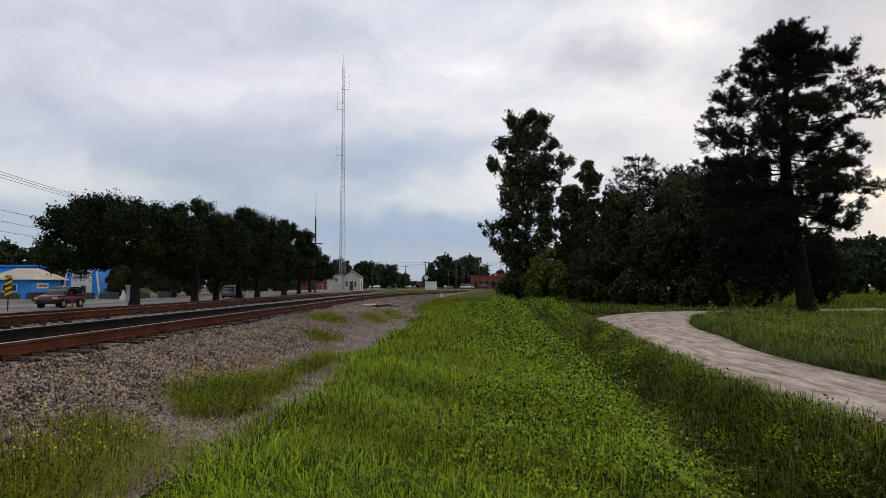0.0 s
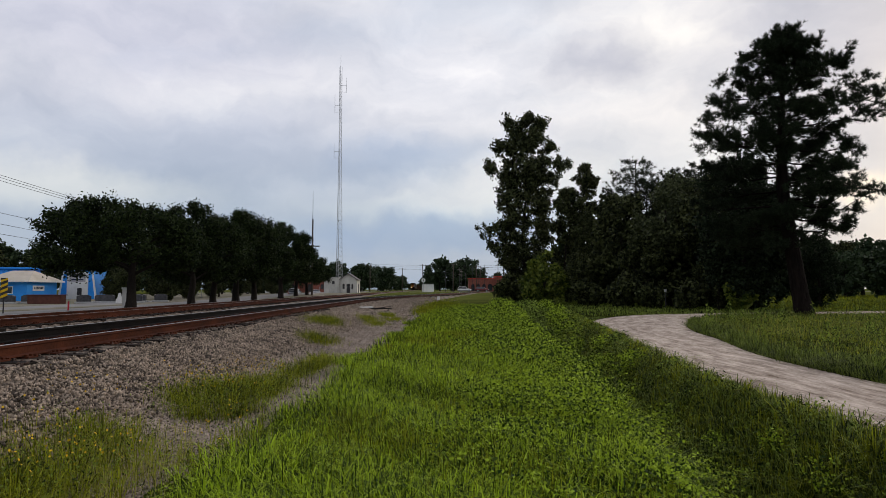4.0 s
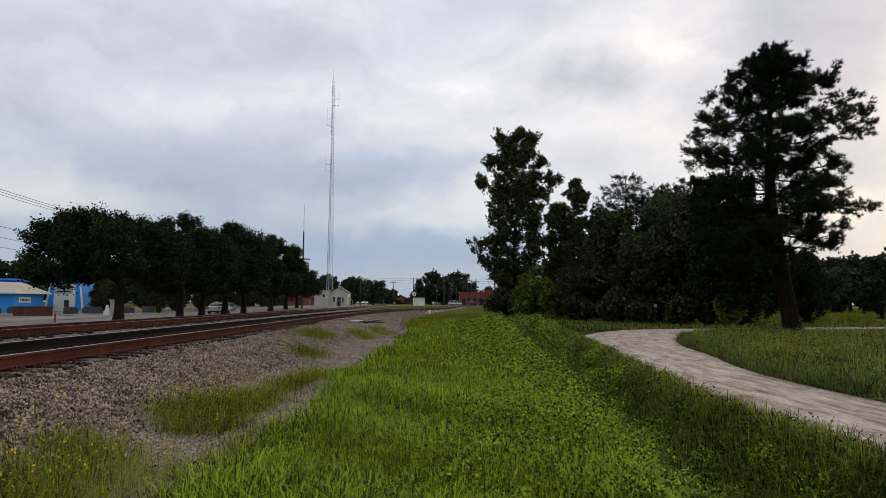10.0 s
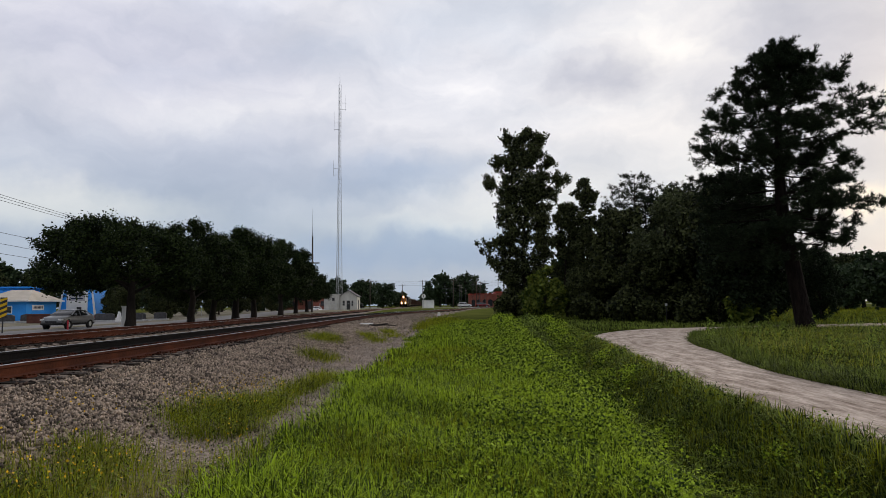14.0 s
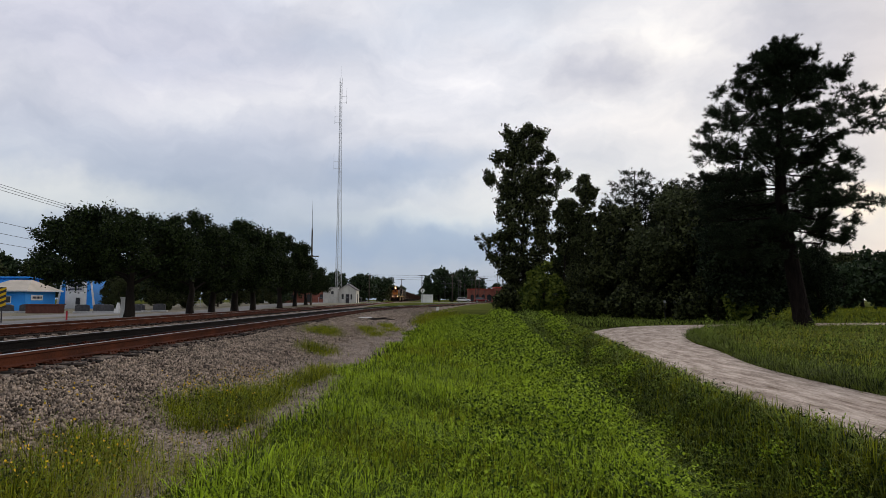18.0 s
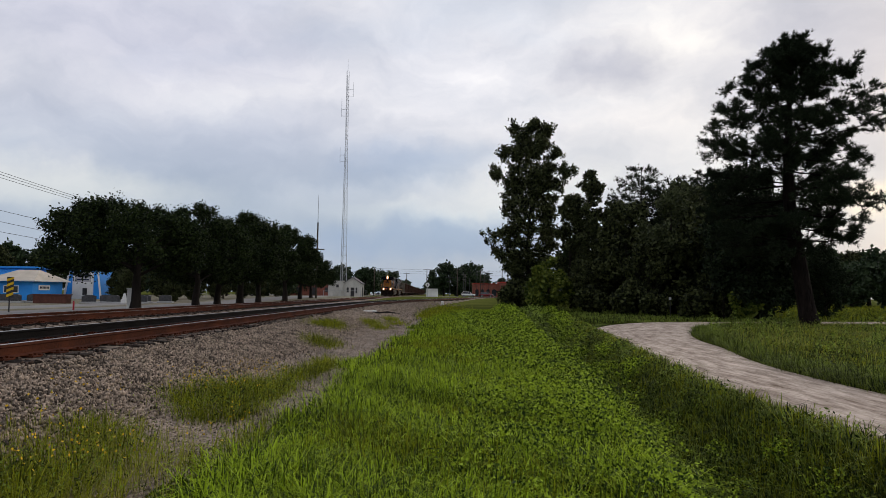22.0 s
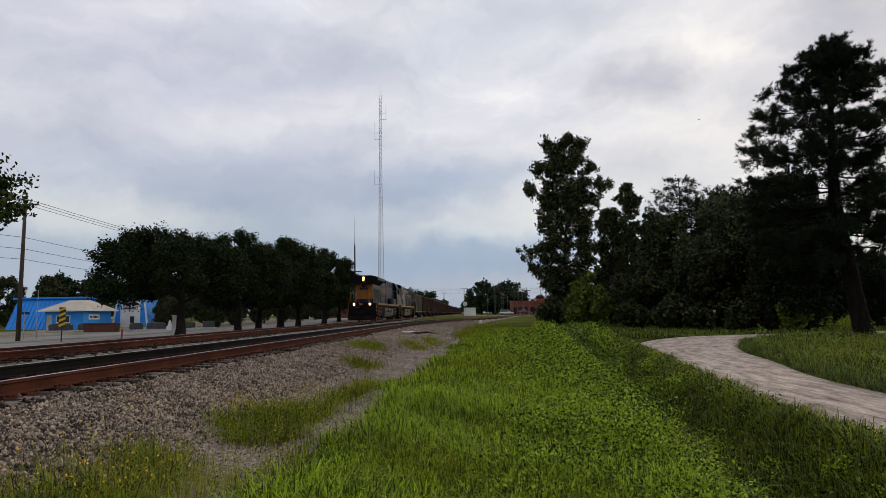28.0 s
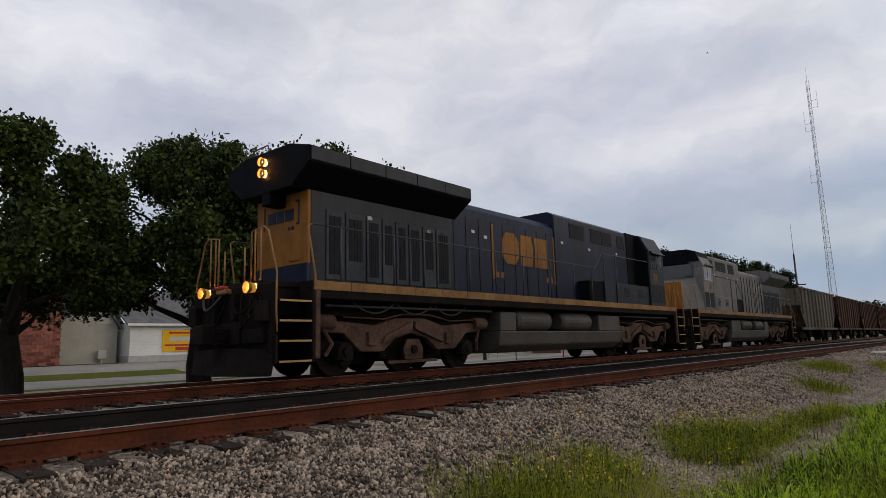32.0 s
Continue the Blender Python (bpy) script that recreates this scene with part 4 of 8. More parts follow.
stand(round_a, 18.0, 61, 0)
round_b = broadleaf("woodland_tree", 9.0, 0.24, 0.03, 3.8, tall_crown, 15000, 0.22, OAKLEAF, 26, LEAFY, lumps=160, lumpr=0.75)
stand(round_b, 21.5, 52, 0)
pale = broadleaf("woodland_tree", 11.6, 0.28, 0.05, 3.5, round_crown, 30000, 0.17, PALELEAF, 36, "greyish green broadleaf tree at the edge of the wood", lumps=190, lumpr=0.75)
stand(pale, 19.7, 53.6, 40)
for x, y, a, s in ((17.0, 63, 50, 0.72), (25.0, 58, 160, 1.1), (24.5, 64, 280, 1.2)):
    another(round_a, x, y, a, s)
for x, y, a, s in ((13.4, 60, 33, 0.55), (17.2, 52.5, 85, 0.66), (23.4, 51.5, 140, 0.85), (21.6, 48.5, 300, 0.5)):
    another(round_b, x, y, a, s)
wpine = pine("pine_tree", 15.4, 0.22, 0.45, 2.9, lambda f: float(np.interp(f, [0.45, 0.6, 0.75, 0.88, 0.95, 1], [0.5, 0.95, 1.0, 0.7, 0.4, 0.1])), 2600, 27, "slender pine standing behind the wood's edge", whorls=44, needle=0.30, spray=4)
stand(wpine, 20.9, 66, 0)
for x, y, a, s in ((25.6, 66, 80, 0.93), (28.6, 67, 150, 0.99), (31.5, 68, 220, 1.03), (23.0, 69, 300, 0.88)):
    another(wpine, x, y, a, s)
for i, (x, y) in enumerate(((-81, 102), (-86, 97), (-76, 106), (-91, 91), (-72, 112))):
    another(round_b, x, y, 53 * i, 0.95, "dark tree behind the blue shop")
# low trees along the far side of the field
for i in range(14):
    another(round_b, 36 + 4.3 * i, 103 - 2.0 * (i % 3), 61 * i, 0.62 + 0.12 * ((i * 5) % 4), "dark tree beyond the open field")
# hedge trees beyond the street; their dark leaves imitate shade under the canopy
for i, (x, y, s) in enumerate(((-47, 93, 0.7), (-43, 96, 0.72), (-40, 99, 0.75), (-38, 104, 0.7), (-35.5, 110, 0.66), (-39, 88, 0.5), (-37.5, 93, 0.42), (-36, 99, 0.4), (-36.5, 84, 0.36), (-35, 118, 0.5), (-34.5, 128, 0.5), (-35, 140, 0.55), (-42, 82, 0.45), (-45, 86, 0.5))):
    another(round_b, x, y, 47 * i, s, "hedge tree beyond the street, dark-leaved for the canopy's shade")
bush = broadleaf("bush", 5.0, 0.12, 0.03, 2.5, tall_crown, 7000, 0.22, BUSHLEAF, 25, "yellow-green bush before the wood", "bush", lumps=80, lumpr=0.6)
stand(bush, 10.0, 60, 0)
shrub = broadleaf("bush", 2.2, 0.06, 0.02, 1.5, tall_crown, 3000, 0.2, OAKLEAF, 28, "low dark shrub at the foot of the wood", "bush", lumps=45, lumpr=0.45)
stand(shrub, 13.0, 55, 0)
for x, y, a, s in ((15.2, 51, 60, 1.1), (18.4, 46, 120, 0.9), (21.0, 46.4, 200, 1.0), (7.6, 66, 20, 1.2), (8.0, 72, 100, 1.3), (16.3, 48, 10, 0.8)):
    another(shrub, x, y, a, s)
sapling = thing("young_tree", pose(20.1, 45.0, landz(20.1, 45)), "thin bare young trunk overgrown with vine", "tree")
Shape().path([(0, 0, -0.1), (0.05, 0, 1.6), (-0.04, 0, 3.4), (0.06, 0, 5.4)], [0.13, 0.11, 0.09, 0.04], 8).make("trunk", BARK, sapling, smooth=True)
sv = np.column_stack([rng.normal(0, 0.16, 700), rng.normal(0, 0.16, 700), rng.uniform(0.3, 5.2, 700)])
leaves = new("vine", leaf_mesh("vine", sv, 0.13, OAKLEAF))
leaves.parent = sapling
leaves["kind"] = "stuff"
brightshrub = broadleaf("bush", 2.3, 0.05, 0.02, 1.2, tall_crown, 2200, 0.2, BUSHLEAF, 29, "bright green shrub beside the wood", "bush", lumps=36, lumpr=0.4)
stand(brightshrub, 21.0, 43.4, 0)
another(brightshrub, 22.2, 45.0, 90, 0.8)

# distant trees round the place
far_a = broadleaf("distant_tree", 11.0, 0.3, 0.1, 5.0, round_crown, 4600, 0.48, FARLEAF, 31, "distant dark-green tree on the horizon", lumps=75, lumpr=1.2)
far_b = broadleaf("distant_tree", 9.0, 0.3, 0.08, 5.6, tall_crown, 4600, 0.48, FARLEAF, 32, "distant broad dark-green tree on the horizon", lumps=75, lumpr=1.3)
stand(far_a, -86, 121, 0)
stand(far_b, -68, 150, 0)
FAR_WEST = [(-96, 110, 1.15), (-104, 100, 1.2), (-112, 88, 1.15), (-118, 76, 1.25), (-80, 126, 1.1), (-72, 134, 1.2), (-64, 140, 1.1), (-124, 60, 1.2), (-126, 44, 1.3), (-128, 30, 1.2), (-122, 14, 1.3), (-110, 92, 1.0), (-58, 116, 0.85), (-52, 122, 0.9), (-90, 64, 0.8)]
FAR_NORTH = [(-44, 126, 0.8), (-40, 140, 0.85), (-44, 156, 0.9), (-42, 176, 1.0), (-44, 190, 1.1), (-33, 205, 1.0), (-38, 225, 1.1), (-30, 238, 1.15), (-32, 260, 1.2), (-26, 285, 1.25), (-31, 310, 1.3), (-38, 215, 1.05),
       (-24, 345, 1.0), (-30, 370, 1.1), (0, 285, 1.5), (6, 292, 1.7), (12, 300, 1.6), (-16, 300, 1.2), (-12, 330, 1.3), (16, 290, 1.2), (-20, 262, 1.1), (-23, 240, 1.1), (-4, 330, 0.9), (20, 330, 1.0), (30, 330, 0.95), (38, 325, 1.1), (48, 320, 1.0), (58, 330, 1.2), (-10, 430, 1.2), (-2, 460, 1.2), (-20, 470, 1.3), (-35, 134, 0.7)]
FAR_EAST = [(52, 96, 0.85), (60, 92, 0.8), (68, 100, 0.9), (76, 96, 0.9), (86, 100, 1.0), (45, 104, 0.8), (95, 96, 1.1), (58, 118, 1.1), (74, 122, 1.2), (92, 120, 1.2), (44, 60, 0.62), (50, 64, 0.66), (110, 100, 1.1), (38, 92, 0.9), (32, 84, 1.0), (26, 84, 1.1), (20, 92, 1.0)]
FAR_TRACK = [(-28, 400, 1.0), (-30, 440, 1.1), (-31, 480, 1.2), (-33, 530, 1.2), (-8, 400, 1.0), (-9, 440, 1.1), (-10, 490, 1.2), (-11, 560, 1.2)] + [(-75 + 9 * k, 1150 + 7 * (k % 3), 1.3) for k in range(15)]
for i, (x, y, s) in enumerate(FAR_WEST + FAR_NORTH + FAR_EAST + FAR_TRACK):
    if (y < 1110 and abs(x - float(far_track(y))) < 9) or abs(x - float(near_track(y))) < 8:
        continue
    another(far_a if i % 2 else far_b, x, y, 37 * i, s * (0.92 + 0.16 * ((i * 7) % 5) / 5))


# ---------------------------------------------------------------- grass and weeds
def blades(name, xy, height, width, mat, label, lean=0.45, base=0.0, category="grass", away=None, arched=False):
    """Bent tapering blades of grass rooted on the land."""
    global rng
    n = len(xy)
    p = np.column_stack([xy, land(xy[:, 0], xy[:, 1]) - 0.01 + base])
    h = height * rng.uniform(0.55, 1.25, n) if np.isscalar(height) else height
    a = rng.uniform(0, 2 * np.pi, n)
    b = a + np.pi / 2 + rng.normal(0, 0.5, n)
    if away is not None:
        b = np.arctan2(away[:, 1], away[:, 0]) + rng.normal(0, 0.5, n)
        a = b - np.pi / 2 + rng.normal(0, 0.6, n)
    side = np.column_stack([np.cos(a), np.sin(a), np.zeros(n)])
    out = np.column_stack([np.cos(b), np.sin(b), np.zeros(n)]) * (np.abs(rng.normal(0, lean, n)) * h)[:, None]
    up = np.zeros((n, 3))
    up[:, 2] = 1
    w = (width * rng.uniform(0.7, 1.3, n))[:, None] / 2
    bow = np.minimum(1.2, np.linalg.norm(out, axis=1) / h)[:, None]
    rise = up * h[:, None]
    tip = p + rise * (1 - 0.42 * bow) + out
    low = p + rise * 0.42 + out * 0.10
    if arched:
        high = p + rise * (0.84 - 0.10 * bow) + out * 0.45
        v = np.stack([p - side * w * 0.7, p + side * w * 0.7, low - side * w, low + side * w, high - side * w * 0.7, high + side * w * 0.7, tip], 1).reshape(-1, 3)
        t = (np.arange(n)[:, None, None] * 7 + np.array([[0, 1, 2], [1, 3, 2], [2, 3, 4], [3, 5, 4], [4, 5, 6]])[None]).reshape(-1, 3)
    else:
        mid = p + rise * 0.6 + out * 0.3
        v = np.stack([p - side * w, p + side * w, mid - side * w * 0.8, mid + side * w * 0.8, tip], 1).reshape(-1, 3)
        t = (np.arange(n)[:, None, None] * 5 + np.array([[0, 1, 2], [1, 3, 2], [2, 3, 4]])[None]).reshape(-1, 3)
    me = mesh_from_arrays(name, v, None, mat, tris=t)
    return tagged(new(name, me), label, category, "", "stuff")


def tussocks(name, centres, per, height, width, mat, label, lean=0.7, radius=0.045, arched=False):
    """Tufts of grass: blades that lean out from the middle of each tuft."""
    k = np.repeat(np.arange(len(centres)), per)
    off = rng.normal(0, radius, (len(k), 2)) * rng.uniform(0.6, 1.6, len(centres))[k][:, None]
    h = np.broadcast_to(height, len(centres)) * rng.uniform(0.55, 1.45, len(centres))
    return blades(name, centres[k] + off, h[k] * rng.uniform(0.45, 1.2, len(k)), width, mat, label, lean, away=off, arched=arched)


def scatter(n, x0, x1, y0, y1, keep, bias=1.6):
    y = rng.random(n) ** bias * (y1 - y0) + y0
    x = rng.uniform(x0, x1, n)
    k = keep(x, y)
    return np.column_stack([x[k], y[k]])


def patchy(x, y, s, seed):
    """Smooth uneven cover between 0 and 1."""
    return 0.5 + 0.25 * np.sin(x * s + seed) * np.cos(y * s * 0.7 + 2 * seed) + 0.25 * np.sin((x + y) * s * 1.9 + 3 * seed)


def grass_edge(y):
    return -1.78 + 0.14 * np.sin(y * 0.8) + 0.12 * np.sin(y * 2.1 + 1) + 0.034 * np.clip(y - 16, 0, 60) + np.clip(near_track(y) + 6.65, 0, 60)


rng = np.random.default_rng(5)
strip = lambda x, y: (x > grass_edge(y) + rng.normal(0, 0.12, len(x))) & (x < ditch_left(y) + 0.25) & (rng.random(len(x)) < 0.25 + 1.2 * patchy(x, y, 7.0, 1) * patchy(x, y, 2.3, 5) + 0.2)
near = scatter(21000, -2.6, 3.2, 2.6, 14, strip, 1.35)
tussocks("strip_grass", near, 9, 0.10 + 0.20 * patchy(near[:, 0], near[:, 1], 1.1, 2), 0.0095, GRASS, "bright green uncut grass along the railway", 1.35, 0.06, arched=True)
brown = scatter(9000, -1.6, 2.6, 3.0, 22, lambda x, y: (x > grass_edge(y) + 0.3) & (x < ditch_left(y)) & (rng.random(len(x)) < 1.6 * patchy(x, y, 1.6, 9) ** 3 + 0.5 * smooth(1.4, 0.2, np.abs(x - 0.75))), 1.4)
tussocks("weedy_grass", brown, 7, 0.22, 0.007, OLIVE, "olive weedy grass mixed into the strip", 0.7, 0.06)
rear = scatter(5200, -1.8, 2.3, -6, 2.7, lambda x, y: x < ditch_left(y) + 0.2, 1.0)
tussocks("strip_grass_behind", rear, 8, 0.15, 0.012, GRASS, "bright green grass at the near end of the strip", 0.8, 0.08)
rear = scatter(4200, 1.9, 4.6, -6, 2.8, lambda x, y: x > ditch_left(y), 1.0)
tussocks("ditch_grass_behind", rear, 8, 0.28, 0.014, VERGE, "long dark green grass further along the ditch", 0.9, 0.08)
mid = scatter(26000, -3, 7, 13, 62, strip, 1.5)
tussocks("strip_grass_beyond", mid, 8, 0.10 + 0.14 * patchy(mid[:, 0], mid[:, 1], 0.9, 2), 0.016, GRASS, "bright green grass further along the railway", 0.8, 0.08)
vine_keep = lambda x, y: (rng.random(len(x)) < smooth(-0.2, 1.2, x - 0.35 * np.sin(y * 0.7) - 0.02 * y)) & (x < ditch_left(y) + 0.12) & (rng.random(len(x)) < 0.25 + 0.75 * patchy(x, y, 1.4, 4))
vp = scatter(360000, -0.5, 6.5, 3.0, 45, vine_keep, 1.5)
mound = patchy(vp[:, 0], vp[:, 1], 3.1, 1) * patchy(vp[:, 0], vp[:, 1], 1.3, 6)
vz = land(vp[:, 0], vp[:, 1]) + 0.10 + 0.62 * mound * (0.45 + 0.55 * rng.random(len(vp)))
tagged(new("vine_cover", leaf_mesh("vine_cover", np.column_stack([vp, vz]), (0.015 + 0.0009 * vp[:, 1]) * rng.uniform(0.6, 1.7, len(vp)), VINE, 1.15, 0.45)), "bright green creeping vine leaves on the bank", "vines", "", "stuff")
# ragged leafy clumps along both lips of the ditch
cx, cy, cz, cr = [], [], [], []
for k in range(190):
    yk = 4.5 + 53 * rng.random() ** 1.2
    left = k % 3 > 0
    xk = float(ditch_left(yk) + rng.normal(0.05, 0.22)) if left else float(ditch_right(yk) - 0.75 + rng.normal(0, 0.25))
    rk = rng.uniform(0.2, 0.46) * (0.8 + 0.016 * yk) * (1.0 if left else 0.8)
    q = rng.normal(size=(int(220 + 240 * rng.random()), 3))
    q *= (rk * rng.random(len(q)) ** 0.4 / np.linalg.norm(q, axis=1))[:, None]
    cx.append(xk + q[:, 0] * 1.2)
    cy.append(yk + q[:, 1] * 1.5)
    cz.append(landz(xk, yk) + 0.12 + rk * 0.3 + q[:, 2] * 0.8)
    cr.append(np.full(len(q), 0.017 + 0.0014 * yk))
tagged(new("bank_vines", leaf_mesh("bank_vines", np.column_stack([np.concatenate(cx), np.concatenate(cy), np.concatenate(cz)]), np.concatenate(cr), VINE, 1.3, 0.2)), "leafy clumps of vine hanging over the ditch", "vines", "", "stuff")
ditch = lambda x, y: (x > ditch_left(y) + 0.1) & (x < ditch_right(y) + 0.1 + rng.normal(0, 0.12, len(x)))
dp = scatter(34000, 2.1, 9, 2.6, 44, ditch, 1.5)
du = (dp[:, 0] - ditch_left(dp[:, 1])) / (ditch_right(dp[:, 1]) - ditch_left(dp[:, 1]))
tussocks("ditch_grass", dp[::2], 13, 0.42 - 0.22 * smooth(0.4, 0.85, du[::2]), 0.010, VERGE, "long dark green grass in the ditch", 1.4, 0.08, arched=True)
rb = scatter(25000, 2.6, 10, 4, 46, lambda x, y: (np.abs((x - ditch_left(y)) / (ditch_right(y) - ditch_left(y)) - 0.80) < 0.26) & (rng.random(len(x)) < 0.15 + patchy(x, y, 1.7, 8)), 1.4)
tussocks("bank_grass", rb, 9, 0.12 + 0.16 * patchy(rb[:, 0], rb[:, 1], 2.1, 3), 0.010, OLIVE, "yellow-green grass on the road side of the ditch", 1.0, 0.08, arched=True)
wl = scatter(150000, 2.1, 9, 3, 60, lambda x, y: ditch(x, y) & (rng.random(len(x)) < patchy(x, y, 1.3, 7) ** 1.5 * 1.2), 1.5)
wu = (wl[:, 0] - ditch_left(wl[:, 1])) / (ditch_right(wl[:, 1]) - ditch_left(wl[:, 1]))
wz = land(wl[:, 0], wl[:, 1]) + 0.08 + rng.random(len(wl)) * (0.2 + 0.75 * patchy(wl[:, 0], wl[:, 1], 2.6, 3) ** 2) * (0.25 + 0.75 * smooth(0.15, 0.5, wu)) * (1 - 0.72 * smooth(0.5, 0.9, wu))
tagged(new("ditch_weeds", leaf_mesh("ditch_weeds", np.column_stack([wl, wz]), (0.016 + 0.0011 * wl[:, 1]) * rng.uniform(0.7, 1.5, len(wl)), BANKLEAF, 1.7, 0.3)), "dark green leafy weeds in the ditch", "weeds", "", "stuff")


def road_r(y):
    return np.interp(y, [q[1] for q in ROAD_R], [q[0] for q in ROAD_R])


isl = lambda x, y: (x > road_r(y) - 0.12 + np.abs(rng.normal(0, 0.14, len(x)))) & (((x - 19.5) / 3.4) ** 2 + ((y - 27) / 1.5) ** 2 > 1 + 0.5 * rng.normal(size=len(x)))
ip = scatter(13000, 7.5, 34, 6, 37, isl, 1.0)
tussocks("island_grass", ip[::2], 11, 0.08 + 0.40 * patchy(ip[::2, 0], ip[::2, 1], 0.8, 6) ** 2, 0.012, VERGE, "rough green meadow grass inside the bend of the road", 1.2, 0.11)
tussocks("island_olive_grass", ip[1::2], 9, 0.08 + 0.16 * patchy(ip[1::2, 0], ip[1::2, 1], 0.6, 2), 0.010, OLIVE, "yellowing meadow grass inside the bend of the road", 1.2, 0.11)
ey = rng.uniform(5, 37, 5200)
ex = road_r(ey) - 0.15 + np.abs(rng.normal(0, 0.3, len(ey)))
fy = rng.uniform(3, 34, 5200)
fx = np.interp(fy, [q[1] for q in ROAD_L], [q[0] for q in ROAD_L]) + 0.12 - np.abs(rng.normal(0, 0.28, len(fy)))
tussocks("road_verge_grass", np.column_stack([np.r_[ex, fx], np.r_[ey, fy]]), 8, np.r_[0.10 + 0.36 * patchy(ex, ey, 1.3, 4), np.full(len(fx), 0.10)], 0.010, VERGE, "ragged green grass along the edges of the dirt road", 1.1, 0.08)
il = scatter(80000, 7.5, 34, 6, 37, lambda x, y: isl(x, y) & (rng.random(len(x)) < patchy(x, y, 0.9, 2) ** 2), 1.0)
tagged(new("island_weeds", leaf_mesh("island_weeds", np.column_stack([il, land(il[:, 0], il[:, 1]) + 0.06 + 0.55 * rng.random(len(il)) * patchy(il[:, 0], il[:, 1], 1.1, 5)]), 0.034, VERGE, 1.6, 0.4)), "dark leafy weeds in the meadow", "weeds", "", "stuff")
tw_ = np.column_stack([rng.uniform(9, 30, 150), rng.uniform(12, 35, 150)])
tw_ = tw_[tw_[:, 0] > road_r(tw_[:, 1]) + 0.15]
lf = np.repeat(tw_, 60, 0)
lh = rng.random(len(lf))
lf = lf + rng.normal(0, 0.13, (len(lf), 2)) * (1.1 - lh)[:, None]
tall_h = np.repeat(rng.uniform(0.35, 0.95, len(tw_)), 60)
tagged(new("tall_weeds", leaf_mesh("tall_weeds", np.column_stack([lf, land(lf[:, 0], lf[:, 1]) + 0.05 + lh * tall_h]), 0.036, BANKLEAF, 2.0, 0.1)), "tall leafy weeds standing in the meadow", "weeds", "", "stuff")
ip2 = scatter(26000, 7.5, 34, 6, 37, lambda x, y: isl(x, y) & (rng.random(len(x)) < patchy(x, y, 0.5, 3)), 1.0)
blades("island_seed_grass", ip2[::3], 0.40, 0.009, DRYGRASS, "straw-coloured seeding grass in the meadow", 0.4)
bp = scatter(70000, 2, 60, 36, 80, lambda x, y: (x > ditch_right(y) - 1.5) & (y > np.interp(x, [0, 7.5, 10.5, 15, 28, 60], [30, 31.2, 35.8, 38.2, 41.8, 50.3])), 1.0)
blades("field_grass", bp, 0.2, 0.04, VERGE, "rough green grass before the wood", 0.5)
bp = scatter(40000, 16, 80, 38, 100, lambda x, y: (x > 24) & (y > np.interp(x, [0, 28, 60, 80], [30, 42, 50.5, 56])), 1.0)
blades("field_seed_grass", bp, 0.34, 0.03, OLIVE, "yellow-green grass in the open field", 0.5)

# dry, seedy grass and flowers on the gravel beside the bank
def clumps(centres):
    out = []
    for x, y, rx, ry, n in centres:
        out.append(np.column_stack([rng.normal(x, rx, n), rng.normal(y, ry, n)]))
    return np.concatenate(out)


dry = clumps([(-3.5, 5.6, 0.3, 0.4, 700), (-3.1, 6.0, 0.25, 0.4, 800), (-2.9, 5.0, 0.3, 0.3, 1000), (-3.5, 4.8, 0.3, 0.4, 500), (-2.5, 4.6, 0.3, 0.4, 900), (-2.4, 5.6, 0.25, 0.5, 700)])
tussocks("dry_grass", dry[::14], 7, 0.20, 0.0045, DRYGRASS, "thin yellowing grass on the gravel", 0.7, 0.06)
near_clumps = [(-3.3, 4.3, 0.25, 0.3, 161), (-3.2, 4.9, 0.22, 0.35, 223), (-2.9, 4.6, 0.25, 0.3, 186), (-3.0, 5.7, 0.28, 0.4, 204), (-3.4, 6.2, 0.14, 0.2, 99), (-2.05, 6.4, 0.10, 0.7, 99), (-2.7, 10.2, 0.16, 0.3, 186), (-3.05, 9.7, 0.14, 0.22, 161), (-2.6, 9.3, 0.12, 0.2, 124), (-3.2, 9.0, 0.16, 0.2, 161), (-2.85, 8.6, 0.16, 0.22, 186), (-3.3, 8.2, 0.14, 0.2, 124), (-2.6, 7.9, 0.14, 0.25, 124), (-2.95, 7.6, 0.12, 0.15, 80), (-2.75, 11.6, 0.15, 0.4, 124)]
far_clumps = [(-2.5, 12.8, 0.14, 0.7, 400), (-4.3, 23.4, 0.26, 0.8, 800), (-3.4, 17.6, 0.26, 0.5, 336), (-2.8, 27.5, 0.25, 0.7, 208), (-2.4, 31.5, 0.3, 0.8, 208), (-3.4, 29.5, 0.2, 0.8, 336), (-3.0, 35.5, 0.2, 0.8, 336)]
tussocks("green_gravel_grass", clumps(near_clumps + far_clumps), 4, 0.22, 0.0065, OLIVE, "green weedy grass clumps on the gravel", 0.9, 0.07, arched=True)
gw = clumps([(x, y, 0.26, 0.34, 4 * n) for x, y, rx, ry, n in near_clumps])
tagged(new("gravel_weeds", leaf_mesh("gravel_weeds", np.column_stack([gw, land(gw[:, 0], gw[:, 1]) + 0.03 + 0.2 * rng.random(len(gw)) ** 1.6]), 0.013, BANKLEAF, 2.2, 0.2)), "small leafy weeds growing in the gravel", "weeds", "", "stuff")
fl = clumps([(-3.0, 10.0, 0.22, 0.6, 170), (-3.25, 8.6, 0.22, 0.45, 130), (-3.9, 6.9, 0.2, 0.3, 40), (-2.2, 6.6, 0.2, 0.5, 40), (-3.4, 5.2, 0.4, 0.5, 80), (-3.0, 4.8, 0.3, 0.4, 60)])
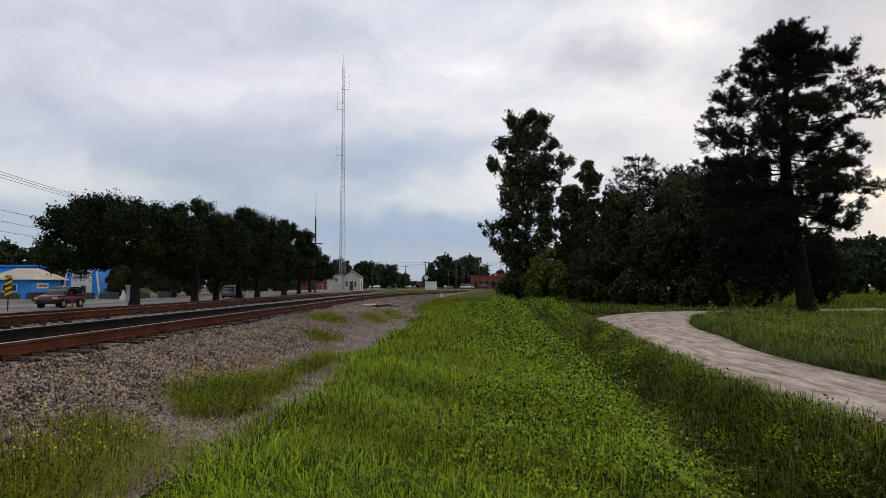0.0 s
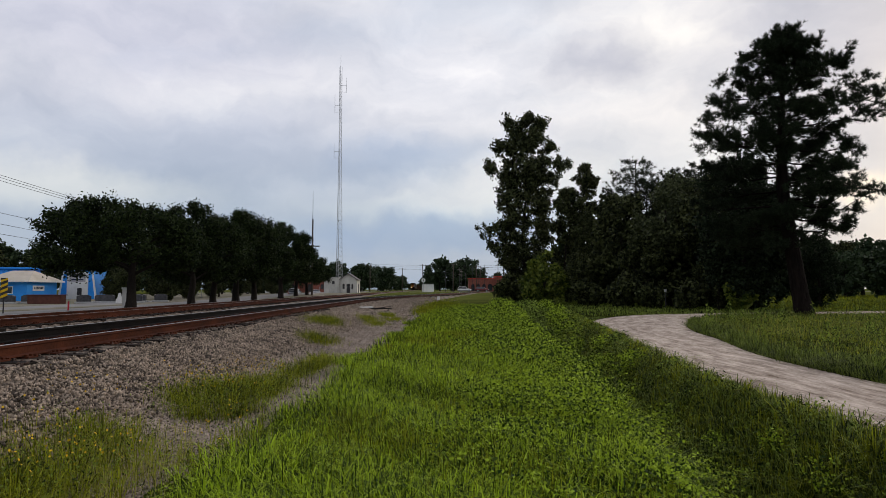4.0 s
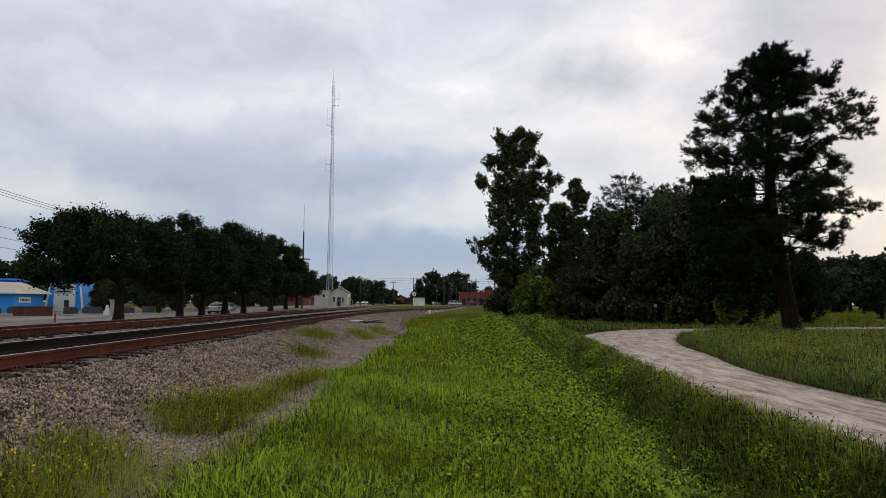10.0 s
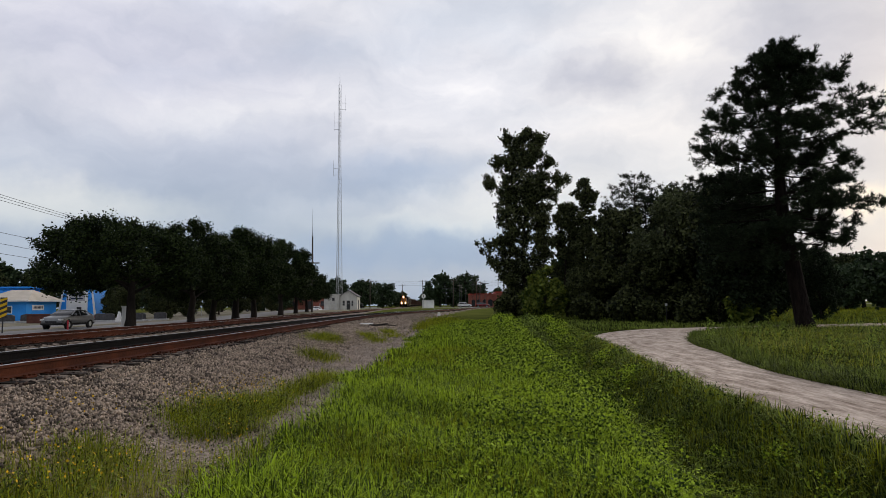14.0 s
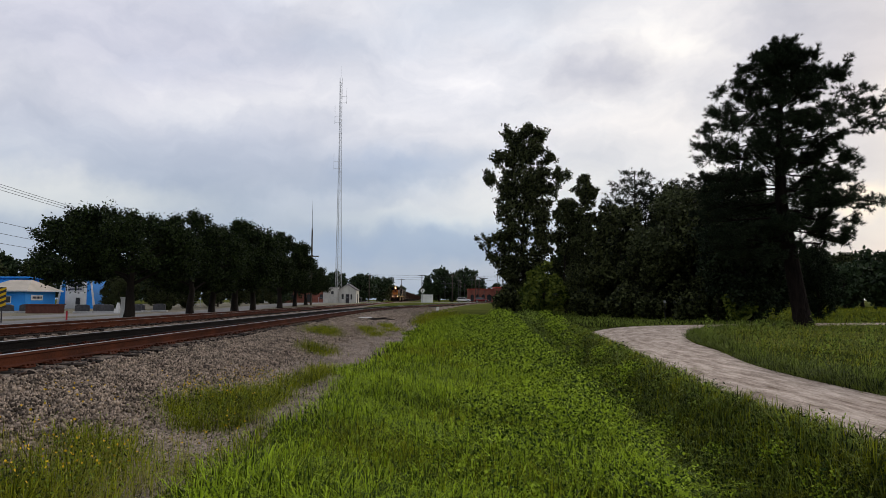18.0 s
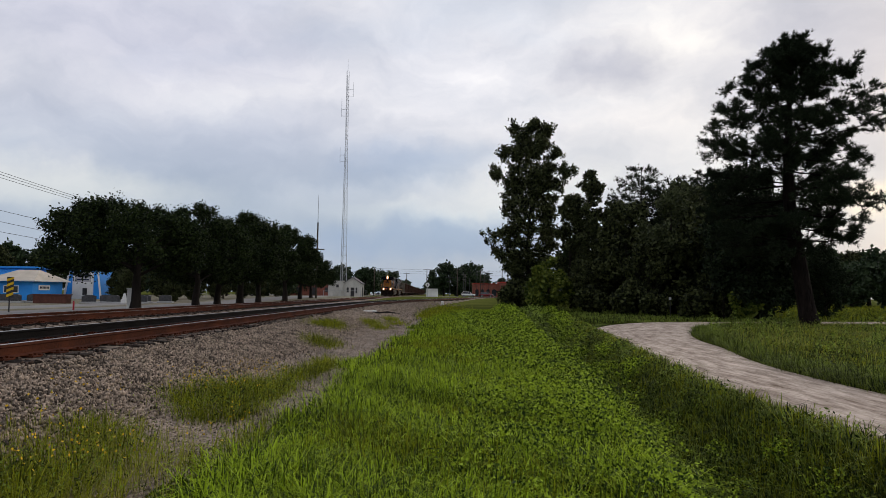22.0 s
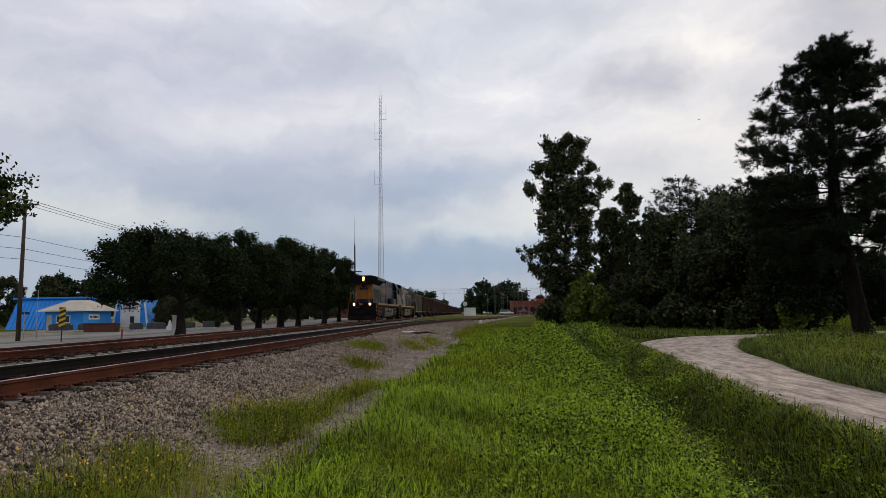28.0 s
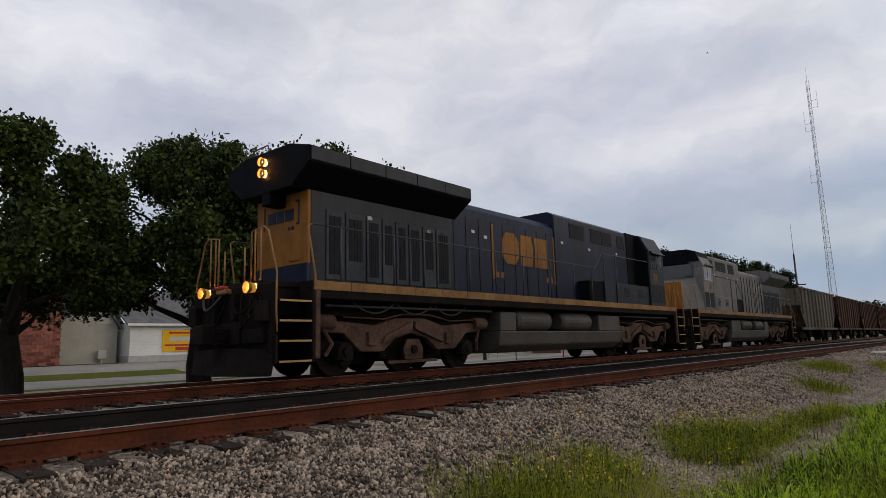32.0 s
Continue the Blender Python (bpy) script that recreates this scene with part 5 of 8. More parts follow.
tagged(new("yellow_flowers", leaf_mesh("yellow_flowers", np.column_stack([fl, land(fl[:, 0], fl[:, 1]) + rng.uniform(0.22, 0.40, len(fl))]), 0.022, FLOWER, 1.0, 0.8)), "small yellow wildflowers among the gravel grass", "flowers", "", "stuff")
far_weeds = clumps([(-1.3, 46, 0.35, 4, 1500), (-0.3, 57, 0.6, 6, 2200), (0.4, 66, 1.0, 8, 3000)])
blades("bank_weeds", far_weeds, 0.24, 0.022, OLIVE, "yellow-green weeds at the foot of the bank")
# tall seeding stalks along the road's edge
st = scatter(130, 4.4, 7.5, 4.5, 26, lambda x, y: np.abs(x - ditch_right(y) + 0.9) < 0.45, 1.2)
blades("seed_stalks", st, 0.9, 0.004, DRYGRASS, "tall seeding grass stalks by the dirt road", 0.18)
sh = np.repeat(st, 9, 0) + rng.normal(0, 0.05, (len(st) * 9, 2))
tagged(new("seed_heads", leaf_mesh("seed_heads", np.column_stack([sh, land(sh[:, 0], sh[:, 1]) + rng.uniform(0.72, 1.05, len(sh))]), 0.011, DRYGRASS, 2.6)), "feathery seed heads on the tall stalks", "grass", "", "stuff")


# ---------------------------------------------------------------- buildings and street furniture beyond the railway
def boards(shape, axis, at, a0, a1, z0, z1, out, pitch=0.2, top=None):
    """Overlapping siding boards on a wall; axis: the way the wall runs; top(a): height limit."""
    z = z0
    while z < z1 - 0.02:
        lo, hi = a0, a1
        if top:
            while lo < hi and top(lo) < z + pitch * 0.5:
                lo += 0.1
            while hi > lo and top(hi) < z + pitch * 0.5:
                hi -= 0.1
        if hi - lo > 0.2:
            zt = min(z + pitch, z1)
            prof = [(at, z), (at + out * 0.035, z + 0.005), (at + out * 0.012, zt), (at, zt)]
            if axis == "y":
                shape.prism(prof if out > 0 else prof[::-1], lo, hi, "y")
            else:
                shape.prism([(p, q) for p, q in (prof if out < 0 else prof[::-1])], lo, hi, "x")
        z += pitch
    return shape


def roof_slab(shape, p0, p1, p2, p3, thick=0.14):
    """A sloping slab through four corners."""
    a, b, c, d = (Vector(p) for p in (p0, p1, p2, p3))
    n = (b - a).cross(d - a).normalized() * thick
    vs = [a, b, c, d, a - n, b - n, c - n, d - n]
    return shape.add([tuple(v) for v in vs], [(0, 1, 2, 3), (7, 6, 5, 4), (0, 4, 5, 1), (1, 5, 6, 2), (2, 6, 7, 3), (3, 7, 4, 0)])


NAVY = material("navy_paint", (0.012, 0.016, 0.04), (0.03, 0.04, 0.085), rough=0.6, bump=0.05)
PALEBLOCK = material("pale_block_wall", (0.46, 0.48, 0.50), (0.62, 0.64, 0.66), rough=0.8, scale=0.6, fine=8, bump=0.1)
BEIGE = material("beige_siding", (0.27, 0.255, 0.215), (0.40, 0.38, 0.33), rough=0.7, scale=0.7, fine=8, bump=0.05)
GRANITE = material("dark_granite", (0.03, 0.03, 0.034), (0.10, 0.10, 0.105), rough=0.4, scale=4, fine=30, bump=0.05)
BROWNBOX = material("brown_planter", (0.07, 0.026, 0.02), (0.14, 0.055, 0.04), rough=0.7, bump=0.1)
BANNER = material("yellow_banner", (0.72, 0.38, 0.01), (0.82, 0.48, 0.02), rough=0.6, bump=0)
SIGNGREY = material("grey_sign_face", (0.42, 0.45, 0.43), (0.54, 0.57, 0.55), rough=0.6, bump=0)


def brickwork(parent, face, at, a0, a1, z0, z1, w=0.42, h=0.15):
    """Courses of bricks proud of a mortar wall; face 'x': the wall looks towards +x and runs along y."""
    s = Shape().box(0, 1, 0, 1, 0, 1)
    me = bpy.data.meshes.new("brick")
    me.from_pydata([(x - 0.5, y - 0.5, z - 0.5) for x, y, z in s.v], [], s.f)
    me.materials.append(BRICKRED)
    r = 0
    z = z0
    while z < z1 - h * 0.6:
        a = a0 - (0.5 * w if r % 2 else 0)
        while a < a1 - 0.02:
            b0, b1 = max(a, a0), min(a + w, a1)
            if b1 - b0 > 0.08:
                o = new("brick", me)
                o.parent = parent
                o.location, o.scale = (at + 0.012, (b0 + b1) / 2, z + h / 2), (0.05, b1 - b0 - 0.025, h - 0.025)
            a += w
        z += h
        r += 1


# the white garage with its brick piers; gable to the street
gar = thing("garage_building", pose(-50.8, 54.4, landz(-51, 56)), "white-sided garage with brick piers and grey shingle roof", "garage")
W_, EV, PK = 7.0, 3.0, 4.75
topline = lambda a: EV + (PK - EV) * (1 - abs(a - W_ / 2) / (W_ / 2))
Shape().prism([(0, 0), (W_, 0), (W_, EV), (W_ / 2, PK), (0, EV)], -0.25, -0.05, "x").make("gable_wall", WHITEPAINT, gar)
s = Shape()
boards(s, "y", -0.05, 0.05, W_ - 0.05, 2.45, PK, 1, 0.22, topline)
s.make("siding", WHITEPAINT, gar, "white horizontal siding")
Shape().box(-18, -0.25, 0, 0.2, 1.05, EV).box(-18, -0.25, W_ - 0.2, W_, 0, EV).make("side_wall", PALEBLOCK, gar, "pale painted block wall")
Shape().box(-18, -0.25, -0.03, 0.2, 0, 1.05).make("side_wall_base", NAVY, gar, "navy-blue painted base of the wall")
Shape().box(-18.2, -18, 0, W_, 0, EV).make("back_wall", PALEBLOCK, gar)
for y in (0.0, 3.15, W_ - 0.7):
    p = Shape().box(-0.06, 0.04, y, y + 0.7, 0, 2.42).make("brick_pier", MORTAR, gar, "red brick pier")
    brickwork(p, "x", 0.04, y, y + 0.7, 0, 2.42)
for y in (0.8, 3.95):
    d = Shape().box(-0.04, 0.0, y, y + 2.3, 0.02, 2.3).make("garage_door", WHITEPAINT, gar, "closed white sectional garage door")
    for k in range(5):
        Shape().box(0.0, 0.025, y + 0.03, y + 2.27, 0.06 + 0.45 * k, 0.47 + 0.45 * k).make("door_panel", WHITEPAINT, d, bevel=0.012)
r = Shape()
roof_slab(r, (0.4, -0.35, EV - 0.12), (0.4, W_ / 2, PK + 0.06), (-18.4, W_ / 2, PK + 0.06), (-18.4, -0.35, EV - 0.12))
roof_slab(r, (0.4, W_ / 2, PK + 0.06), (0.4, W_ + 0.35, EV - 0.12), (-18.4, W_ + 0.35, EV - 0.12), (-18.4, W_ / 2, PK + 0.06))
r.make("roof", GREYROOF, gar, "weathered grey shingle roof")
r = Shape()
roof_slab(r, (0.44, -0.35, EV - 0.02), (0.44, W_ / 2, PK + 0.14), (0.38, W_ / 2, PK + 0.14), (0.38, -0.35, EV - 0.02), 0.2)
roof_slab(r, (0.44, W_ / 2, PK + 0.14), (0.44, W_ + 0.35, EV - 0.02), (0.38, W_ + 0.35, EV - 0.02), (0.38, W_ / 2, PK + 0.14), 0.2)
r.make("verge_board", WHITEPAINT, gar, "white boards along the gable")
Shape().box(-0.03, 0.02, 2.6, 4.4, 3.3, 3.95).make("gable_sign", BEIGE, gar, "faded sign board on the gable")
Shape().box(-12.3, -11.4, -0.06, 0.0, 0.0, 2.0).make("side_door", GREYPAINT, gar, "grey side door")

# signboard before it, on posts
sg = thing("signboard", pose(-41.2, 46.2, landz(-41, 46)), "white double signboard on three posts by the street", "signboard")
for y in (-1.3, 0.2, 1.3):
    Shape().box(-0.06, 0.06, y - 0.07, y + 0.07, -0.1, 2.6).make("post", WHITEPAINT, sg)
Shape().box(-0.05, 0.1, -1.55, 1.55, 1.55, 2.65).make("board", WHITEPAINT, sg, "white sign frame", bevel=0.02)
for y0, y1 in ((-1.45, -0.05), (0.05, 1.45)):
    f = Shape().box(0.1, 0.11, y0, y1, 1.65, 2.55).make("panel", SIGNGREY, sg, "grey-green sign face")
    b = Shape()
    b.box(0.11, 0.118, y0 + 0.3, y1 - 0.2, 2.25, 2.4).box(0.11, 0.118, y0 + 0.25, y1 - 0.3, 2.0, 2.1).box(0.11, 0.118, y0 + 0.2, y1 - 0.2, 1.78, 1.9)
    b.make("writing_bars", NAVY, f, "dark lines of small writing")
for x, y, mt, lb in ((-43.5, 45.2, WHITEPAINT, "white sandwich board lying by the garage"), (-40.6, 49.0, REDPAINT, "small red yard sign on wire legs"), (-42.5, 47.5, WHITEPAINT, "small white yard sign on wire legs")):
    y_s = thing("yard_sign", pose(x, y, landz(x, y), 0, 0, 8), lb, "yard sign")
    Shape().box(-0.02, 0.02, -0.45, 0.45, 0.25, 0.85).make("face", mt, y_s)
    Shape().box(-0.012, 0.012, -0.38, -0.35, 0, 0.25).box(-0.012, 0.012, 0.35, 0.38, 0, 0.25).make("legs", GALV, y_s)
sl = thing("leaning_panel", pose(-60.5, 52.9, landz(-60, 53)), "white panel leaning against the garage wall", "panel")
Shape().add([(-1.4, 0, 0), (1.4, 0, 0), (1.2, 1.1, 0.95), (-1.2, 1.1, 0.95), (-1.4, 0.05, 0), (1.4, 0.05, 0), (1.2, 1.15, 0.95), (-1.2, 1.15, 0.95)], [(0, 1, 2, 3), (7, 6, 5, 4), (0, 4, 5, 1), (1, 5, 6, 2), (2, 6, 7, 3), (3, 7, 4, 0)]).make("sheet", WHITEPAINT, sl)

# the blue A-frame hall and shop
hall = thing("blue_hall", pose(-63.4, 85, landz(-63, 85)), "bright blue metal hall with sloping ribbed walls", "building")
Shape().prism([(0, 0), (9.5, 0), (7.2, 4.35), (2.4, 4.35)], -4.3, 4.3, "x").make("body", BLUEMETAL, hall, "bright blue sheet metal")
for k in range(15):
    x = -4.2 + 0.6 * k
    Shape().add([(x, -0.02, 0), (x + 0.12, -0.02, 0), (x + 0.12, 2.36, 4.33), (x, 2.36, 4.33), (x + 0.02, -0.09, 0.02), (x + 0.1, -0.09, 0.02), (x + 0.1, 2.3, 4.35), (x + 0.02, 2.3, 4.35)], [(4, 5, 6, 7), (0, 4, 7, 3), (5, 1, 2, 6), (0, 1, 5, 4), (3, 7, 6, 2)]).make("rib", BLUEMETAL, hall)
Shape().box(-4.9, 6.5, 2.0, 7.6, 4.35, 4.6).make("roof", BLUEMETAL, hall, "flat blue roof with an overhang", bevel=0.03)
shop = thing("blue_shop", pose(-59.6, 82, landz(-58, 82)), "blue single-storey shop with a tan hipped roof", "shop")
Shape().box(0, 5.4, 0, 0.2, 0, 2.7).box(5.2, 5.4, 0.2, 6.4, 0, 2.7).box(0, 0.2, 0.2, 6.4, 0, 2.7).box(0.2, 5.2, 6.2, 6.4, 0, 2.7).make("wall", BLUEMETAL, shop, "blue painted wall")
r = Shape()
for q in (((-0.7, -0.7, 2.65), (6.1, -0.7, 2.65), (4.2, 3.2, 4.1), (1.2, 3.2, 4.1)), ((6.1, -0.7, 2.65), (6.1, 7.1, 2.65), (4.2, 3.2, 4.1), (4.2, 3.2, 4.1)), ((6.1, 7.1, 2.65), (-0.7, 7.1, 2.65), (1.2, 3.2, 4.1), (4.2, 3.2, 4.1)), ((-0.7, 7.1, 2.65), (-0.7, -0.7, 2.65), (1.2, 3.2, 4.1), (1.2, 3.2, 4.1))):
    r.add(q, [(0, 1, 2, 3)] if q[2] != q[3] else [(0, 1, 2)])
r.add([(-0.7, -0.7, 2.6), (6.1, -0.7, 2.6), (6.1, 7.1, 2.6), (-0.7, 7.1, 2.6)], [(3, 2, 1, 0)])
r.make("roof", TANROOF, shop, "tan metal roof")
Shape().box(-0.72, 6.12, -0.74, -0.7, 2.5, 2.68).box(6.1, 6.14, -0.7, 7.1, 2.5, 2.68).make("fascia", WHITEPAINT, shop, "pale fascia board")
wn = Shape().box(1.6, 3.6, -0.05, 0.0, 0.95, 1.95).make("window", WHITEPAINT, shop, "white-framed shop window")
Shape().box(1.7, 2.58, -0.06, -0.05, 1.05, 1.85).make("pane", DARKGLASS, wn)
Shape().box(2.64, 3.5, -0.06, -0.05, 1.05, 1.85).make("pane", DARKGLASS, wn)
sn = Shape().box(5.4, 5.44, 1.2, 3.6, 1.35, 2.05).make("wall_sign", WHITEPAINT, shop, "white sign on the wall")
b = Shape()
for k in range(7):
    b.box(5.44, 5.446, 1.45 + 0.28 * k, 1.66 + 0.28 * k, 1.55, 1.85)
b.make("writing_bars", NAVY, sn, "dark lettering bars")
Shape().box(0.25, 1.0, -0.04, 0.0, 0.0, 2.1).make("shop_door", GREYPAINT, shop, "grey door")
front = thing("showroom_front", pose(-53.4, 92, landz(-53, 92)), "white panelled showroom front between slanted blue walls", "building")
Shape().prism([(-2.9, 0), (2.9, 0), (2.2, 4.2), (-2.2, 4.2)], 0.1, 6.0, "y").make("body", BLUEMETAL, front)
Shape().box(-1.55, 1.55, -0.02, 0.1, 0, 4.0).make("panel", WHITEPAINT, front, "white front panel", bevel=0.02)
for sx in (-1, 1):
    Shape().add([(sx * 2.9, 0.0, 0), (sx * 2.6, 0.0, 0), (sx * 2.0, 0.0, 4.2), (sx * 2.2, 0.0, 4.2), (sx * 2.9, 0.1, 0), (sx * 2.6, 0.1, 0), (sx * 2.0, 0.1, 4.2), (sx * 2.2, 0.1, 4.2)], [(0, 1, 2, 3), (7, 6, 5, 4), (0, 4, 5, 1), (1, 5, 6, 2), (2, 6, 7, 3), (3, 7, 4, 0)]).make("edge_board", WHITEPAINT, front, "white slanted edge board")
pn = Shape().box(-1.2, 1.2, -0.05, -0.02, 2.5, 3.8).make("picture_sign", GREYPAINT, front, "faded picture sign")
Shape().box(-1.0, 1.0, -0.056, -0.05, 3.3, 3.6).box(-0.9, 0.9, -0.056, -0.05, 2.75, 2.95).make("sign_bars", NAVY, pn)
Shape().box(0.1, 0.7, -0.2, -0.02, 0.6, 1.6).make("wall_unit", DARKSTEEL, front, "dark unit on the wall", bevel=0.02)

# monuments and planters standing before the shop
pl = thing("planter_box", pose(-44.6, 71.0, landz(-44.6, 71)), "long dark brown box planter", "planter")
Shape().box(-1.9, 1.9, -0.5, 0.5, 0, 0.95).make("box", BROWNBOX, pl, bevel=0.03)
Shape().box(-2.0, 2.0, -0.6, 0.6, 0.95, 1.05).make("rim", BROWNBOX, pl, bevel=0.02)
stone = thing("monument_stone", pose(-49.6, 72, landz(-49.6, 72)), "dark grey granite monument slab on a base", "monument", "monument stones")
Shape().prism([(-0.75, 0.2), (0.75, 0.2), (0.75, 0.85), (0.4, 0.98), (-0.4, 0.98), (-0.75, 0.85)], -0.14, 0.14, "y").make("slab", GRANITE, stone, bevel=0.02)
Shape().box(-0.95, 0.95, -0.28, 0.28, 0, 0.2).make("base", GREYPAINT, stone, bevel=0.02)
for x, y, a in ((-48.0, 73, 4), (-46.6, 72.5, -6), (-51.2, 72.3, 5), (-41.2, 72.4, 30), (-40.2, 74.2, -10), (-39.0, 73.5, 6), (-38.2, 76.0, 10), (-37.0, 77.2, -8), (-36.4, 74.8, 15), (-35.0, 78.4, 4)):
    copy_thing(stone, pose(x, y, landz(x, y), 0, 0, a))
urn = thing("white_statue_base", pose(-37.6, 73.4, landz(-37.6, 73.4)), "white carved stone on a plinth", "monument")
Shape().box(-0.3, 0.3, -0.3, 0.3, 0, 0.5).tube((0, 0, 0.5), (0, 0, 1.2), 0.28, 0.12, 10).make("stone", WHITEPAINT, urn, bevel=0.02)

# roadside posts
mk = thing("object_marker", pose(-29.55, 42.4, landz(-29.8, 42.4), 0, 0, 35), "black and yellow striped marker sign on a post", "road sign")
Shape().box(-0.04, 0.04, -0.03, 0.03, -0.1, 2.3).make("post", DARKSTEEL, mk)
pn = Shape().box(-0.2, 0.2, -0.06, -0.03, 1.05, 2.45).make("panel", DARKSTEEL, mk, "black sign plate", bevel=0.01)
for k in range(4):
    z = 1.05 + 0.36 * k
    Shape().add([(-0.2, -0.064, z), (0.2, -0.064, min(z + 0.20, 2.45)), (0.2, -0.064, min(z + 0.38, 2.45)), (-0.2, -0.064, z + 0.18)], [(0, 1, 2, 3)]).make("stripe", YELLOWSIGN, pn, "yellow stripe")
cone = thing("delineator_post", pose(-28.6, 48.2, landz(-28.6, 48.2)), "pinkish red plastic delineator post", "road post")
Shape().tube((0, 0, 0), (0, 0, 0.75), 0.065, 0.06, 12).make("post", ORANGE, cone)
box = thing("utility_pedestal", pose(-25.6, 51.2, landz(-25.6, 51.2)), "white utility pedestal beside a tree", "utility box")
Shape().prism([(-0.32, -0.25), (0.32, -0.25), (0.3, 0.25), (-0.3, 0.25)], 0, 1.7, "z").make("body", WHITEPAINT, box, bevel=0.03)
Shape().box(-0.36, 0.36, -0.3, 0.3, 1.7, 1.82).make("cap", WHITEPAINT, box, bevel=0.02)
fence = thing("wire_fence", pose(-42.6, 97, landz(-42, 97)), "low wire fence with steel posts", "fence")
for k in range(5):
    Shape().tube((1.4 * k, 0, 0), (1.4 * k, 0, 1.4), 0.035, 0.035, 6).make("post", GALV, fence)
for z in (0.5, 0.95, 1.38):
    bar_ = Shape().tube((0, 0, z), (5.6, 0, z), 0.015, 0.015, 5).make("rail", GALV, fence)


def utility_pole(x, y, h, label, arms=((0.35, 1.1),), r=0.17):
    ob = thing("utility_pole", pose(x, y, landz(x, y)), label, "utility pole")
    Shape().path([(0, 0, -0.2), (0, 0, h * 0.5), (0.02, 0, h)], [r, r * 0.85, r * 0.65], 10).make("shaft", WOODPOLE, ob, smooth=True)
    for down, half in arms:
        Shape().box(-half, half, -0.06, 0.06, h - down - 0.12, h - down).make("crossarm", WOODPOLE, ob)
        for e in (-1, -0.45, 0.45, 1):
            Shape().tube((half * e * 0.95, 0, h - down), (half * e * 0.95, 0, h - down + 0.2), 0.05, 0.03, 6).make("insulator", GREYPAINT, ob)
    return ob


utility_pole(-35.6, 46.1, 11.0, "dark wooden utility pole by the street")
utility_pole(-36.8, 104.0, 11.0, "dark wooden utility pole further along the street")
utility_pole(-35.0, -12.0, 11.0, "dark wooden utility pole beside the houses")
utility_pole(-54.8, 66.5, 6.8, "short pale pole behind the garage", ((0.4, 0.4),), 0.12)
wires = thing("power_lines", Matrix.Identity(4), "sagging power lines along the street", "power line")
for dx, z in ((-0.9, 10.9), (0.4, 10.75), (0.9, 10.8), (0.1, 8.0), (0.1, 7.1), (0.1, 6.3)):
    pts = []
    for (x0, y0), (x1, y1) in (((-35.0, -12), (-35.6, 46.1)), ((-35.6, 46.1), (-36.8, 104))):
        for k in range(13):
            t = k / 12
            pts.append((x0 + (x1 - x0) * t + dx, y0 + (y1 - y0) * t, z - 0.9 * 4 * t * (1 - t) * 0.6))
    Shape().path(pts, [0.02] * len(pts), 4).make("wire", DARKSTEEL, wires)
sgn = thing("street_sign", pose(-38.6, 50.6, landz(-38, 50)), "small street-name sign on a thin post", "street sign")
Shape().tube((0, 0, 0), (0, 0, 2.2), 0.035, 0.035, 6).make("post", GALV, sgn)
Shape().box(-0.45, 0.45, -0.015, 0.015, 2.05, 2.25).make("blade", NAVY, sgn)
fp = thing("flag_post", pose(-38.0, 51.3, landz(-38, 51)), "thin bare metal post", "post")
Shape().tube((0, 0, 0), (0, 0, 4.1), 0.045, 0.03, 6).make("post", GALV, fp)

# houses seen past the locomotive at the end
brickhouse = thing("brick_house", pose(-49.6, 4.0, landz(-50, 10)), "red brick building with a plain end wall", "house")
Shape().box(-12, -0.02, -6, 11.5, 0, 5.6).make("wall", MORTAR, brickhouse, "red brick wall")
brickwork(brickhouse.children[0], "x", -0.02, 0.2, 11.5, 0.0, 5.4, 0.5, 0.24)
Shape().box(-12.3, 0.3, -6.3, 11.8, 5.6, 5.85).make("roof", GREYROOF, brickhouse, "flat dark roof", bevel=0.03)
gh = thing("gabled_house", pose(-52.0, 16.0, landz(-52, 18)), "beige-sided house with a steep gable", "house")
Shape().prism([(0, 0), (4.2, 0), (4.2, 3.0), (2.1, 5.9), (0, 3.0)], -10, 0, "x").make("wall", BEIGE, gh, "beige rendered wall")
s = Shape()
boards(s, "y", 0.0, 0.02, 4.18, 3.0, 5.9, 1, 0.2, lambda a: 3.0 + 2.9 * (1 - abs(a - 2.1) / 2.1))
s.make("siding", BEIGE, gh, "horizontal siding in the gable")
r = Shape()
roof_slab(r, (0.35, -0.3, 2.65), (0.35, 2.1, 6.0), (-10, 2.1, 6.0), (-10, -0.3, 2.65))
roof_slab(r, (0.35, 2.1, 6.0), (0.35, 4.5, 2.65), (-10, 4.5, 2.65), (-10, 2.1, 6.0))
r.make("roof", GREYROOF, gh, "grey shingle roof")
mb = thing("meter_box", pose(-51.7, 19.0, landz(-51.7, 19)), "grey meter box on a short post", "meter box")
Shape().box(-0.12, 0.12, -0.3, 0.3, 0.35, 1.0).make("box", GREYPAINT, mb, bevel=0.03)
Shape().box(-0.05, 0.05, -0.06, 0.06, 0, 0.35).make("post", GREYPAINT, mb)
ph = thing("porch_house", pose(-50.6, 20.6, landz(-51, 23)), "white-sided house wing with a yellow banner", "house")
Shape().box(-8, -0.02, 0, 9, 0.5, 3.0).make("wall", WHITEPAINT, ph)
s = Shape()
boards(s, "y", -0.02, 0.0, 9.0, 0.5, 3.0, 1, 0.17)
s.make("siding", WHITEPAINT, ph, "white horizontal siding")
Shape().box(-8, 0.02, -0.05, 9.05, 0, 0.5).make("foundation", GREYPAINT, ph, "grey stone foundation")
r = Shape()
roof_slab(r, (0.5, -0.4, 2.95), (0.5, 9.4, 2.95), (-5.5, 9.4, 6.2), (-5.5, -0.4, 6.2))
r.make("roof", GREYROOF, ph, "grey shingle roof")
